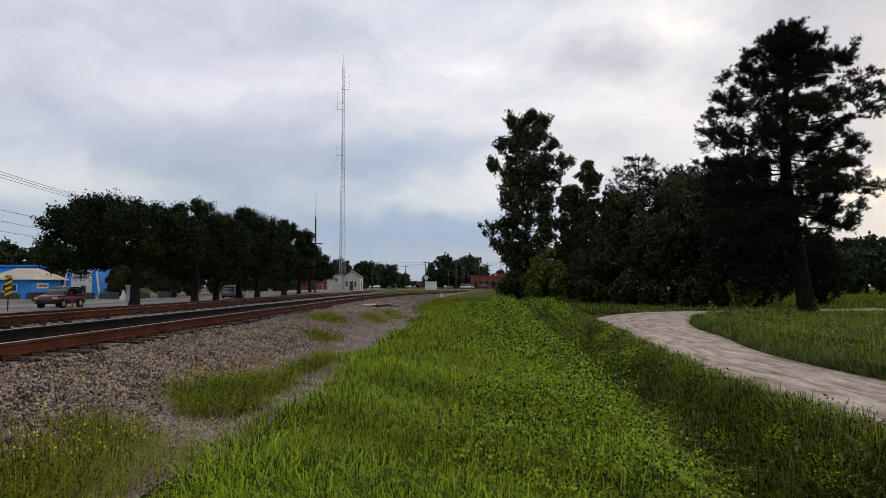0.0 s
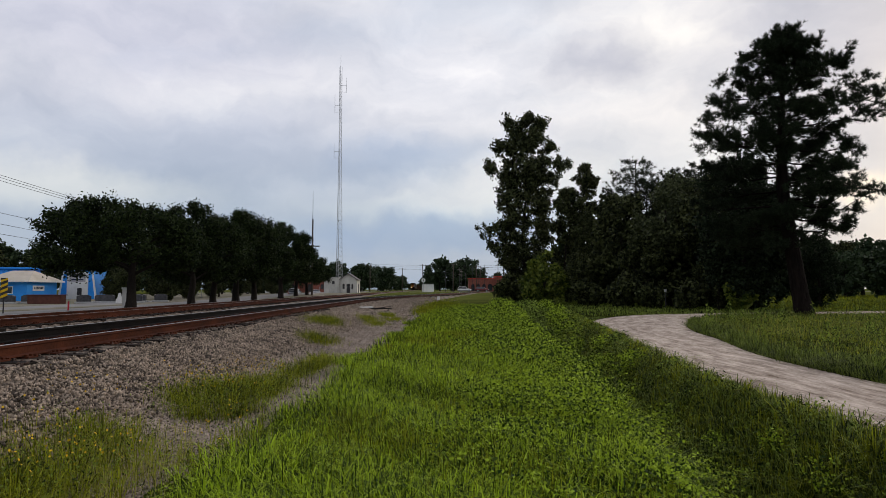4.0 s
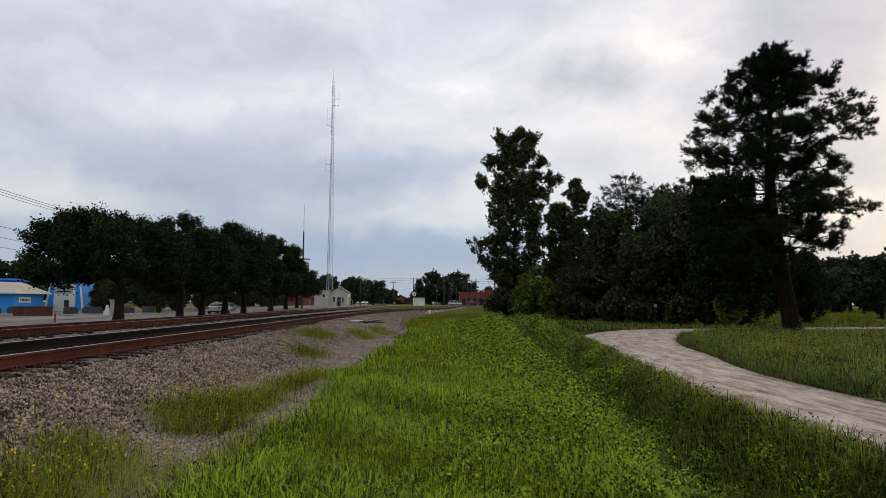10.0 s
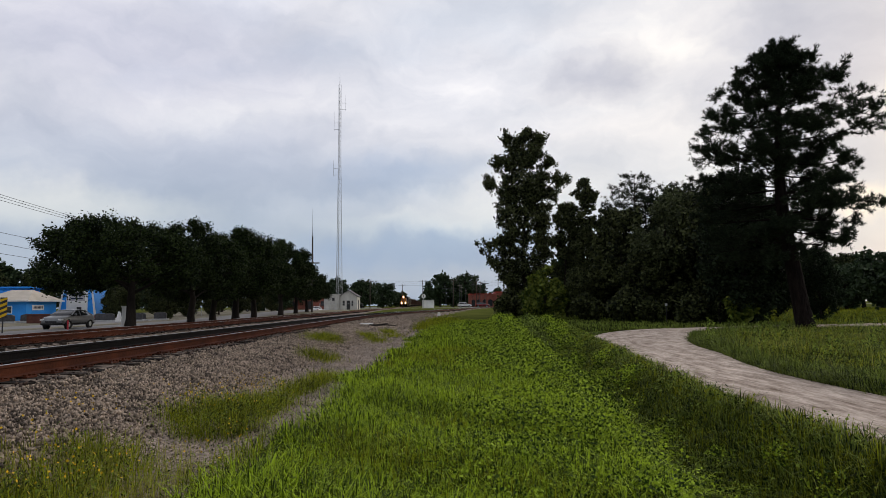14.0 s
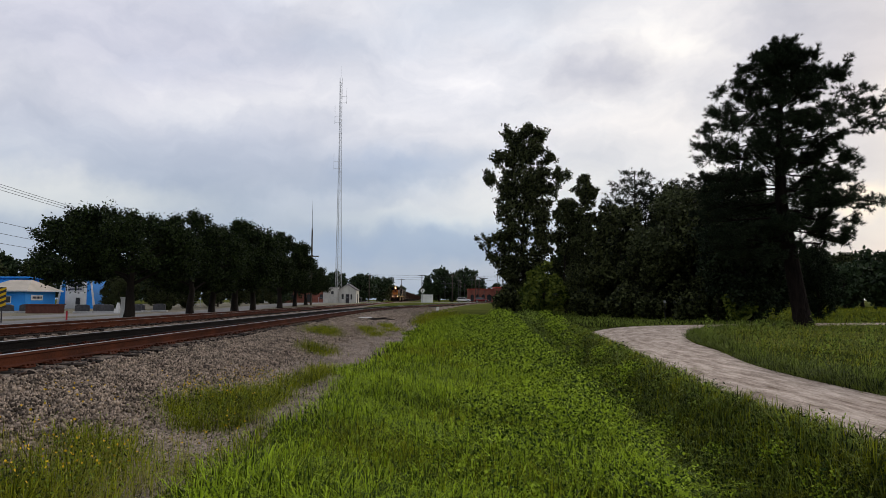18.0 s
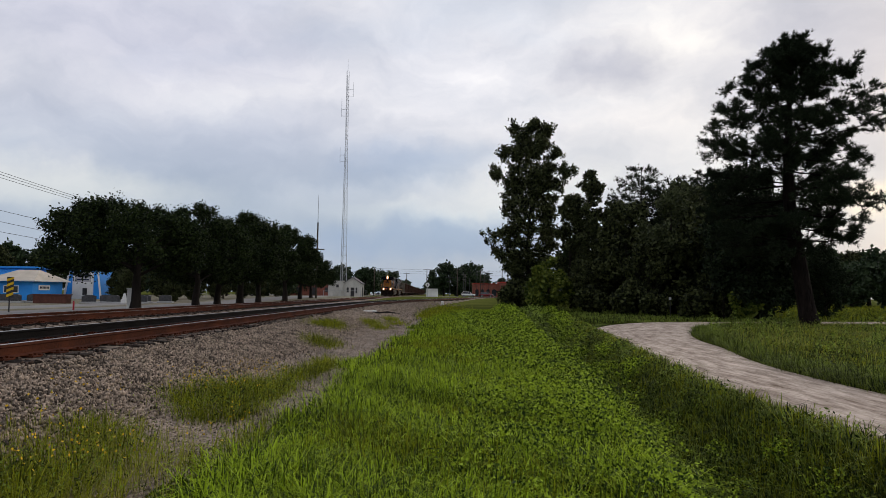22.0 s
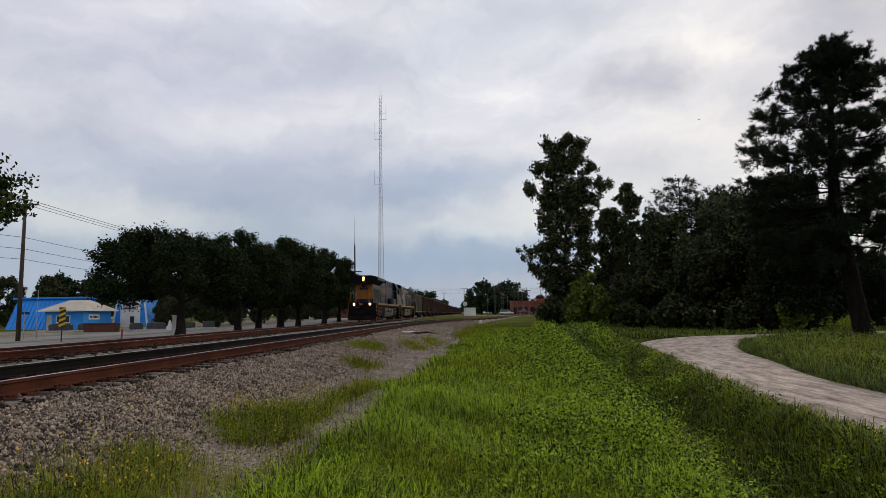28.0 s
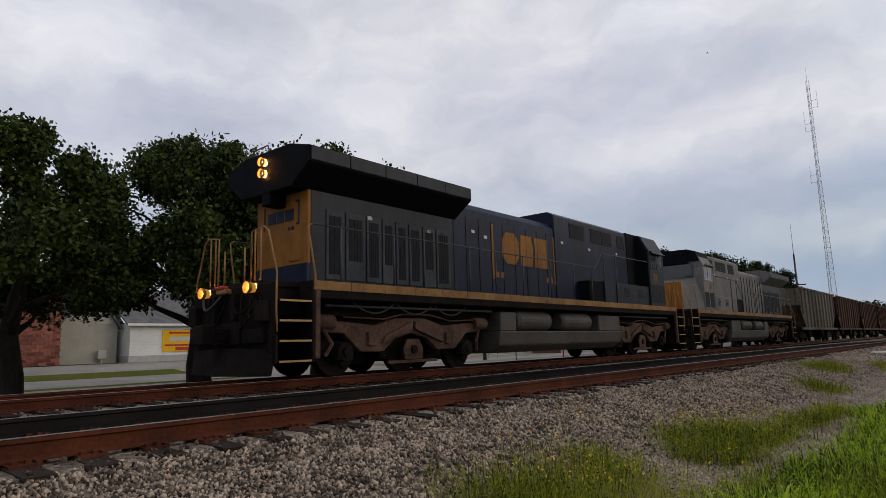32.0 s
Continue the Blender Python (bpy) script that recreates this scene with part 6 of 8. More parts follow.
Shape().box(0.45, 0.55, -0.4, 9.4, 2.82, 3.0).make("gutter", WHITEPAINT, ph, "white gutter")
bn = Shape().box(0.04, 0.06, 2.5, 5.4, 0.75, 2.5).make("banner", BANNER, ph, "yellow advertising banner")
b = Shape().box(0.06, 0.066, 3.0, 5.2, 2.2, 2.35).box(0.06, 0.066, 2.7, 5.2, 1.2, 1.35).box(0.06, 0.066, 3.6, 5.1, 0.85, 1.12)
b.make("writing_bars", REDPAINT, bn, "red lines of writing")
Shape().box(0.06, 0.068, 3.1, 5.2, 1.6, 1.95).make("picture", SIGNGREY, bn, "grey picture on the banner")

# ---------------------------------------------------------------- mast, hut and the crossing in the distance
mast = thing("radio_mast", pose(-26.8, 165, landz(-26.8, 165)), "tall grey lattice radio mast with whip antennas", "radio mast")
H = 61.0
wid = lambda z: 1.0 - 0.62 * min(1, z / 42.0) if z < 42 else 0.38 - 0.0 * z
leg = lambda k, z: (wid(z) * math.cos(2.094 * k + 0.5), wid(z) * math.sin(2.094 * k + 0.5), z)
for k in range(3):
    Shape().path([leg(k, z) for z in (0, 21, 42, 61)], [0.07, 0.06, 0.05, 0.045], 5).make("leg", GALV, mast)
br = Shape()
z = 0.0
while z < H - 1.2:
    for k in range(3):
        br.tube(leg(k, z), leg((k + 1) % 3, z), 0.028, 0.028, 4, False)
        br.tube(leg(k, z), leg((k + 1) % 3, z + 1.2), 0.028, 0.028, 4, False)
    z += 1.2
tagged(br.make("bracing", GALV, mast, "zigzag steel bracing"), kind="stuff")
for z, side, up in ((H - 7.0, 1.6, 9), (H - 12.5, -1.5, 11), (H - 25.0, -1.6, 9)):
    a = Shape()
    for dz in (0, 1.8):
        a.tube((0, 0, z + dz), (side, 0, z + dz), 0.04, 0.04, 5)
    a.tube((side, 0, z - 0.3), (side, 0, z + up * 0.45), 0.045, 0.03, 5)
    a.make("antenna", GALV, mast, "side-mounted whip antenna")
Shape().tube((0, 0, H), (0, 0, H + 3.2), 0.04, 0.02, 5).make("lightning_rod", GALV, mast)
ap = thing("antenna_pole", pose(-23.5, 114.5, landz(-23.5, 114.5)), "tall dark pole with a whip antenna", "antenna pole")
Shape().path([(0, 0, 0), (0, 0, 14.0)], [0.2, 0.13], 8).make("shaft", WOODPOLE, ap)
Shape().path([(0, 0, 14.0), (0, 0, 19.2)], [0.05, 0.02], 5).make("whip", DARKSTEEL, ap)
Shape().box(-1.3, 1.3, -0.08, 0.08, 8.9, 9.1).make("crossarm", WOODPOLE, ap)
HUTWHITE = material("weathered_white_wall", (0.36, 0.345, 0.31), (0.60, 0.585, 0.54), rough=0.85, scale=0.7, fine=6, bump=0.1, spec=0.1, stretch=(1, 1, 0.4))
hut = thing("equipment_hut", pose(-24.0, 157, landz(-24, 157)), "weathered white equipment hut with a gabled wing", "hut")
Shape().box(-4.6, -0.9, -3.4, 2.5, 0, 3.7).make("block", HUTWHITE, hut, "flat-roofed white block", bevel=0.03)
Shape().box(-4.75, -0.9, -3.55, 2.65, 3.7, 3.85).make("flat_roof", CONCRETE, hut)
Shape().prism([(-0.9, 0), (3.5, 0), (3.5, 3.3), (1.3, 4.7), (-0.9, 3.3)], -2.8, 2.6, "y").make("gabled_wing", HUTWHITE, hut, "white gabled wing")
r = Shape()
roof_slab(r, (-1.1, -3.1, 3.3), (1.3, -3.1, 4.85), (1.3, 2.9, 4.85), (-1.1, 2.9, 3.3))
roof_slab(r, (1.3, -3.1, 4.85), (3.8, -3.1, 3.2), (3.8, 2.9, 3.2), (1.3, 2.9, 4.85))
r.make("roof", GREYROOF, hut, "pale grey roof")
for x0, x1, z0, z1 in ((0.9, 1.8, 0.0, 2.2), (2.1, 2.5, 0.9, 2.2), (-2.6, -2.0, 2.2, 2.9), (-0.1, 0.4, 1.0, 2.2)):
    Shape().box(x0, x1, -2.86, -2.8, z0, z1).make("opening", DARKSTEEL, hut, "dark door or window") if x0 > -0.9 else Shape().box(x0, x1, -3.46, -3.4, z0, z1).make("opening", DARKSTEEL, hut, "dark vent")
Shape().box(3.5, 3.56, -1.0, 0.6, 0, 2.3).make("opening", DARKSTEEL, hut, "dark side door")
hf = thing("wire_fence", pose(-29.5, 152.5, landz(-29, 152)), "steel fence before the white hut", "fence")
for k in range(9):
    Shape().tube((1.3 * k, 0, 0), (1.3 * k, 0, 1.5), 0.04, 0.04, 5).make("post", GALV, hf)
Shape().tube((0, 0, 1.45), (10.4, 0, 1.45), 0.03, 0.03, 5).make("rail", GALV, hf)

cab_ = thing("signal_cabinet", pose(-3.6, 186, landz(-3.6, 186)), "white railway signal cabinet by the crossing", "signal cabinet")
Shape().box(-1.7, 1.7, -1.2, 1.2, 0, 2.3).make("body", WHITEPAINT, cab_, bevel=0.04)
Shape().box(-1.85, 1.85, -1.35, 1.35, 2.3, 2.45).make("roof", GREYPAINT, cab_, bevel=0.03)
cs_ = thing("crossing_sign", pose(-4.9, 183, landz(-4.9, 183)), "round white sign on a post at the crossing", "road sign")
Shape().tube((0, 0, 0), (0, 0, 3.2), 0.07, 0.07, 6).make("post", GALV, cs_)
Shape().tube((0, -0.1, 3.5), (0, -0.06, 3.5), 0.6, 0.6, 20).make("disc", WHITEPAINT, cs_)
Shape().box(-0.1, 0.1, -0.115, -0.1, 3.15, 3.85).make("mark", DARKSTEEL, cs_)
bb = thing("brick_store", pose(18.5, 226, landz(18, 226)), "low red brick store with arched dark openings", "building")
Shape().box(-8.0, 1.5, 0, 9, 0, 4.6).box(1.5, 8.6, -1.5, 9, 0, 5.2).make("wall", BRICKRED, bb, "red brick wall", bevel=0.03)
Shape().box(-8.2, 1.5, -0.2, 9.2, 4.6, 4.85).box(1.4, 8.8, -1.7, 9.2, 5.2, 5.5).make("parapet", REDPAINT, bb, "dark red parapet")
for x0, x1, y in ((-7.2, -6.0, 0), (-5.2, -4.0, 0), (-3.2, -2.0, 0), (-1.2, 0.4, 0), (3.6, 5.0, -1.5)):
    Shape().prism([(x0, 0.3), (x1, 0.3), (x1, 2.4), ((x0 + x1) / 2, 2.9), (x0, 2.4)], y - 0.06, y, "y").make("window", DARKGLASS, bb, "dark arched opening")
aw = Shape().box(6.4, 8.2, -2.6, -1.5, 2.4, 2.6).make("awning", GREYPAINT, bb, "pale awning")
for x, y, h in ((-14.5, 240, 9), (-6.0, 214, 9.5), (4.5, 212, 9.5), (12.5, 214, 9), (22.0, 216, 9.5), (28, 250, 11), (31, 262, 11), (24, 258, 11), (17, 262, 10.5), (-30, 300, 10), (-22.5, 200, 9)):
    utility_pole(x, y, h, "distant wooden utility pole by the crossing", ((0.3, 1.2),), 0.16)
fw = thing("power_lines", Matrix.Identity(4), "distant power lines over the crossing", "power line")
for z in (8.6, 8.0, 7.2):
    Shape().path([(-22.5, 200, z + 1), (-6.0, 214, z + 1.2), (4.5, 212, z + 1.2), (12.5, 214, z + 1), (22, 216, z + 1.2)], [0.03] * 5, 4).make("wire", DARKSTEEL, fw)
pp = thing("plastic_pipe", pose(-4.55, 38.5, landz(-4.55, 38.5) + 0.03, 0, 0, 35), "short white plastic pipe lying on the ballast", "pipe")
Shape().tube((-0.45, 0, 0.03), (0.45, 0, 0.03), 0.05, 0.05, 10).make("tube", WHITEPAINT, pp)
wb = thing("marker_block", pose(-0.2, 82, landz(-0.2, 82)), "small white concrete marker beside the track", "marker")
Shape().prism([(-0.2, 0), (0.2, 0), (0.18, 0.48), (-0.18, 0.48)], -0.12, 0.12, "y").make("block", WHITEPAINT, wb, bevel=0.04)
wp = thing("sign_post", pose(17.0, 47.0, landz(17, 47)), "thin metal post with a small plate", "post")
Shape().tube((0, 0, 0), (0, 0, 1.5), 0.035, 0.03, 6).make("post", DARKSTEEL, wp)
Shape().box(-0.09, 0.09, -0.04, 0.0, 1.3, 1.5).make("plate", GREYPAINT, wp)

# sheds and clutter between the street trees and the crossing
rs = thing("red_shed", pose(-40.0, 178, landz(-40, 178)), "long low red shed behind the street trees", "shed")
Shape().box(-9, 9, -3, 3, 0, 3.2).make("wall", BRICKRED, rs, "dull red walls", bevel=0.03)
Shape().prism([(-3.4, 3.2), (3.4, 3.2), (0, 4.3)], -9.3, 9.3, "x").make("roof", GREYROOF, rs, "grey pitched roof")
for x in (-6, -2, 3, 6.5):
    Shape().box(x, x + 1.2, -3.05, -3.0, 0.2 if x == 3 else 1.0, 2.3).make("opening", DARKSTEEL, rs, "dark opening")
ws_ = thing("white_shed", pose(-47.5, 170, landz(-47, 170)), "small white shed behind the street trees", "shed")
Shape().prism([(-2, 0), (2, 0), (2, 2.6), (0, 3.9), (-2, 2.6)], -2.5, 2.5, "y").make("wall", WHITEPAINT, ws_, bevel=0.02)
Shape().box(-0.5, 0.5, -2.56, -2.5, 0, 2.1).make("door", DARKSTEEL, ws_)
log = thing("fallen_branch", pose(-4.0, 38.2, landz(-4.0, 38.2) + 0.05, 0, 0, -38), "dead grey branch lying on the gravel", "branch")
Shape().path([(-1.6, 0, 0.02), (-0.8, 0.1, 0.06), (0, 0, 0.05), (0.9, -0.12, 0.10), (1.7, 0.05, 0.05)], [0.05, 0.06, 0.055, 0.04, 0.015], 7).path([(0.2, 0, 0.06), (0.6, 0.35, 0.16), (1.0, 0.5, 0.2)], [0.03, 0.022, 0.01], 5).make("wood", BARK, log, smooth=True)
# posts and bars of the substation beside the brick store
sp = thing("substation_post", pose(2.0, 222, landz(2, 222)), "grey steel substation post with a crossbar", "post")
Shape().tube((0, 0, 0), (0, 0, 7.6), 0.12, 0.09, 6).make("post", DARKSTEEL, sp)
Shape().box(-1.6, 1.6, -0.08, 0.08, 6.6, 6.8).make("crossbar", DARKSTEEL, sp)
Shape().box(-1.1, 1.1, -0.08, 0.08, 5.2, 5.35).make("crossbar", DARKSTEEL, sp)
sp["group"] = "substation posts"
for x, y, k in ((4.6, 226, 1.0), (6.8, 220, 1.15), (9.2, 226, 0.9), (11.6, 221, 1.2), (13.6, 218, 0.85), (7.9, 232, 1.1), (15.8, 220, 1.25)):
    c = copy_thing(sp, pose(x, y, landz(x, y), 0, 0, 9 * x))
    c.scale = (1, 1, k)


# ---------------------------------------------------------------- traffic
def car(paint, label, tall=1.7, length=4.6, light=True):
    """A passenger car that looks along -y: body, glasshouse, wheels, lamps."""
    ob = thing("car", Matrix.Identity(4), label, "car")
    h, l = tall, length / 2
    def loft(rows, ring):
        vs, fs, n = [], [], len(ring(*rows[0][1:]))
        for y, *q in rows:
            vs += [(x, y, z) for x, z in ring(*q)]
        for i in range(len(rows) - 1):
            fs += [(i * n + k, i * n + (k + 1) % n, (i + 1) * n + (k + 1) % n, (i + 1) * n + k) for k in range(n)]
        fs += [tuple(range(n - 1, -1, -1)), tuple(range((len(rows) - 1) * n, len(rows) * n))]
        return Shape().add(vs, fs)

    def hull(hw, zb, zt):
        half = [(hw * 0.80, zb), (hw * 0.97, zb + 0.12), (hw, (zb + zt) / 2), (hw * 0.975, zt - 0.14), (hw * 0.92, zt - 0.05), (hw * 0.80, zt)]
        return half + [(-x, z) for x, z in reversed(half)]

    def dome(zt, hw):
        half = [(0.87, 1.0), (0.85, 1.06), (hw + 0.04, zt - 0.10), (hw - 0.02, zt - 0.03), (hw - 0.12, zt)]
        return half + [(-x, z) for x, z in reversed(half)]

    loft([(-l, 0.70, 0.48, 0.74), (-l + 0.06, 0.80, 0.40, 0.86), (-l + 0.35, 0.88, 0.32, 0.95), (-l + 0.9, 0.91, 0.30, 1.02), (-l + 1.3, 0.92, 0.30, 1.08), (0.3, 0.92, 0.30, 1.10), (l - 0.6, 0.92, 0.32, 1.12), (l - 0.15, 0.88, 0.38, 1.10), (l, 0.80, 0.48, 1.0)], hull).make("body", paint, ob, "painted body", smooth=True)
    y0, y1, y2, y3 = (-l + 1.15, -l + 1.95, l - 0.55, l - 0.1) if tall > 1.55 else (-l + 1.2, -l + 2.0, l - 1.3, l - 0.5)
    loft([(y0, 1.12, 0.74), (y0 + 0.4, 0.55 * h + 0.5, 0.71), (y1, h - 0.03, 0.67), ((y1 + y2) / 2, h, 0.66), (y2, h - 0.04, 0.65), (y3, 1.14, 0.70)], dome).make("glasshouse", DARKGLASS, ob, "dark windows", smooth=True)
    rf = loft([(y1 - 0.1, h - 0.03, 0.665), (y1 + 0.2, h + 0.015, 0.68), ((y1 + y2) / 2, h + 0.03, 0.675), (y2, h, 0.665), (y2 + 0.15, h - 0.06, 0.65)], lambda zt, hw: [(hw + 0.02, zt - 0.07), (hw, zt - 0.02), (hw - 0.14, zt), (-hw + 0.14, zt), (-hw, zt - 0.02), (-hw - 0.02, zt - 0.07)])
    for sx in (-1, 1):
        for a, b in ((y0 + 0.1, y1), (y3 - 0.05, y2)):
            rf.tube((sx * 0.85, a, 1.08), (sx * 0.69, b, h - 0.07), 0.05, 0.05, 5)
        rf.tube((sx * 0.865, 0.15, 1.05), (sx * 0.69, 0.15, h - 0.06), 0.05, 0.05, 5)
    rf.make("roof", paint, ob)
    Shape().box(-0.915, 0.915, -l + 0.4, l - 0.4, 0.3, 0.46).box(-0.8, 0.8, -l - 0.02, l + 0.02, 0.33, 0.48).make("lower_trim", BLACK, ob, "black lower trim", bevel=0.02)
    for sx in (-1, 1):
        Shape().box(sx * 0.99 - 0.09, sx * 0.99 + 0.09, y0 + 0.35, y0 + 0.47, 1.05, 1.2).make("side_mirror", paint, ob, bevel=0.03)
        for y in (-l + 0.85, l - 0.85):
            Shape().tube((sx * 0.885, y, 0.36), (sx * 0.908, y, 0.36), 0.42, 0.42, 20).make("wheel_arch", BLACK, ob, "dark wheel arch")
            w = Shape().tube((sx * 0.72, y, 0.34), (sx * 0.92, y, 0.34), 0.34, 0.34, 18).make("wheel", BLACK, ob, "black tyre")
            Shape().tube((sx * 0.92, y, 0.34), (sx * 0.935, y, 0.34), 0.2, 0.18, 12).make("rim", GALV, w)
        Shape().box(sx * 0.7 - 0.17, sx * 0.7 + 0.17, -l + 0.0, -l + 0.22, 0.68, 0.82).make("headlight", WHITEPAINT, ob, "clear headlight", bevel=0.02)
        Shape().box(sx * 0.7 - 0.12, sx * 0.7 + 0.12, l - 0.05, l + 0.01, 0.75, 0.98).make("tail_light", REDPAINT, ob, "red tail light", bevel=0.02)
    Shape().box(-0.45, 0.45, -l - 0.012, -l + 0.04, 0.5, 0.66).make("grille", DARKSTEEL, ob)
    return ob


CARRED = material("dark_red_car", (0.09, 0.004, 0.008), (0.13, 0.007, 0.012), rough=0.25, spec=0.5, bump=0)
CARSILVER = material("silver_car", (0.16, 0.165, 0.17), (0.22, 0.225, 0.23), rough=0.3, bump=0, metal=0.4)
CARWHITE = material("white_car", (0.55, 0.55, 0.55), (0.65, 0.65, 0.65), rough=0.3, bump=0)


def drive(ob, x, y0, v):
    """Along the street at an even pace: rows over the whole clip."""
    MOVERS.append((ob, [(t, pose(x - 0.02 * (y0 + v * t), y0 + v * t, landz(x, 50) + 0.05, 0, 0, 180 if v > 0 else 0)) for t in (0.0, 8.0, 16.0, 24.0, 32.0)]))


MOVERS = []
drive(car(CARRED, "dark red sport utility car driving down the street", 1.62, 3.95), -29.3, 49.5, -11.4)
drive(car(CARSILVER, "silver saloon car driving down the street", 1.5, 4.7), -29.3, 208.0, -11.2)
drive(car(CARWHITE, "white saloon car driving away along the street", 1.5, 4.6), -26.0, -77.5, 16.0)
drive(car(CARSILVER, "grey pickup-height car driving away along the street", 1.75, 4.8), -26.0, 82.5, 10.0)
for x, y, mt, a in ((-41.0, 130, CARSILVER, 80), (8, 206, CARWHITE, 90), (14, 207, CARRED, 85)):
    c = car(mt, "parked car beside the street")
    c.matrix_world = pose(x, y, landz(x, y) + 0.004, 0, 0, a)


def bird(x0, y0, z0, x1, y1, z1, t0, t1):
    """A small dark bird with two stiff wings, crossing the sky."""
    ob = thing("bird", Matrix.Identity(4), "small dark bird flying across the sky", "bird", "birds")
    Shape().path([(0, -0.13, 0), (0, -0.05, 0.01), (0, 0.06, 0), (0, 0.16, -0.01)], [0.012, 0.04, 0.035, 0.008], 6).make("body", DARKSTEEL, ob)
    for sx in (-1, 1):
        Shape().add([(0, -0.05, 0.02), (sx * 0.16, -0.07, 0.08), (sx * 0.30, 0.03, 0.05), (sx * 0.14, 0.05, 0.07), (0, 0.05, 0.02), (sx * 0.14, 0.0, 0.09)], [(0, 1, 5), (1, 2, 5), (2, 3, 5), (3, 4, 5), (4, 0, 5)]).make("wing", DARKSTEEL, ob)
    a = math.degrees(math.atan2(-(x1 - x0), y1 - y0)) + 180
    vx, vy, vz = ((q - p) / (t1 - t0) for p, q in ((x0, x1), (y0, y1), (z0, z1)))
    MOVERS.append((ob, [(t, pose(x0 + vx * (t - t0), y0 + vy * (t - t0), max(8.0, z0 + vz * (t - t0)), 0, 0, a)) for t in (0.0, 16.0, 24.0, 28.0, 32.0)]))


bird(33.5, 94.2, 30.3, 14.0, 78.8, 41.5, 28.0, 29.5)
bird(-9.7, 89.5, 47.3, -22.7, 76.7, 36.3, 31.0, 32.0)


# ---------------------------------------------------------------- the train
SPEED = 14.9
FRONT = 6.67         # where the leading end is at 32 s, along the far track
WHEEL_R = 0.53


def train_pose(t, back, turned=0):
    y = FRONT + SPEED * (32.0 - t) + back
    return pose(float(far_track(y)), y, RAIL_Z + 0.004, 0, 0, math.degrees(math.atan(0.0165)) + turned)


LENSGLOW = material("lamp_lens", (1, 0.9, 0.7), (1, 0.9, 0.7), rough=0.2, bump=0, emit=(1.0, 0.42, 0.10), power=150.0)
REFLECTOR = material("lamp_reflector", (0.05, 0.022, 0.004), (0.07, 0.032, 0.006), rough=0.5, bump=0, emit=(1.0, 0.46, 0.08), power=0.4)
# black cab paint, taken lower to hold the shade under the radiator wing
CABDARK = material("cab_paint_and_soffit_shade", (0.003, 0.0035, 0.005), (0.008, 0.009, 0.012), spec=0.05, rough=0.7, bump=0.05)
SILLYELLOW = material("worn_sill_yellow", (0.13, 0.06, 0.02), (0.30, 0.16, 0.055), rough=0.6, scale=1.5, fine=9, bump=0.1)
TANKGREY = material("tank_grey", (0.030, 0.027, 0.024), (0.085, 0.076, 0.068), rough=0.6, scale=1, fine=10, bump=0.1)
RAILPAINT = material("handrail_paint", (0.17, 0.085, 0.03), (0.34, 0.19, 0.075), rough=0.6, bump=0)
RAILDARK = material("side_handrail", (0.03, 0.032, 0.038), (0.07, 0.07, 0.075), rough=0.5, bump=0)
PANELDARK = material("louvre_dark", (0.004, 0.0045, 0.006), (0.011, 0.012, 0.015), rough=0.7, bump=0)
LOCOORANGE = material("nose_orange", (0.24, 0.08, 0.008), (0.38, 0.14, 0.015), spec=0.2, rough=0.6, scale=0.9, fine=9, bump=0.05)
LOCOSLATE = material("hood_slate", (0.002, 0.003, 0.006), (0.018, 0.024, 0.038), spec=0.16, rough=0.45, scale=0.9, fine=5, bump=0.12, stretch=(1, 1, 0.18))
DOORGREY = material("door_grey", (0.016, 0.020, 0.027), (0.058, 0.064, 0.075), spec=0.15, rough=0.6, scale=1.2, fine=9, bump=0.05)
COPPER = material("bright_step_edge", (0.26, 0.16, 0.06), (0.42, 0.27, 0.10), rough=0.6, bump=0.1)


def bar(shape, pts, r=0.018, n=6):
    shape.path(pts, [r] * len(pts), n)
    return shape


def wheelset(parent, y, r, mat):
    """An axle with two flanged wheels; its own middle is on the axle."""
    s = Shape()
    for sx in (-1, 1):
        x0, x1 = sx * 0.68, sx * 0.81
        s.tube((x0, 0, 0), (x1, 0, 0), r, r, 28)
        s.tube((sx * 0.655, 0, 0), (x0, 0, 0), r + 0.026, r + 0.026, 28)
        s.tube((x1, 0, 0), (sx * 0.86, 0, 0), 0.2, 0.16, 12)
        for k in range(3):
            a = k * 2 * math.pi / 3
            s.box(-0.06, 0.06, r * 0.35, r * 0.8, -0.05, 0.05, Matrix.Translation((sx * 0.80, 0, 0)) @ Matrix.Rotation(a, 4, "X"))
    s.tube((-0.7, 0, 0), (0.7, 0, 0), 0.09, 0.09, 10)
    o = s.make("wheelset", mat, parent, "greasy steel wheels and axle")
    o.location = (0, y, r)
    return o


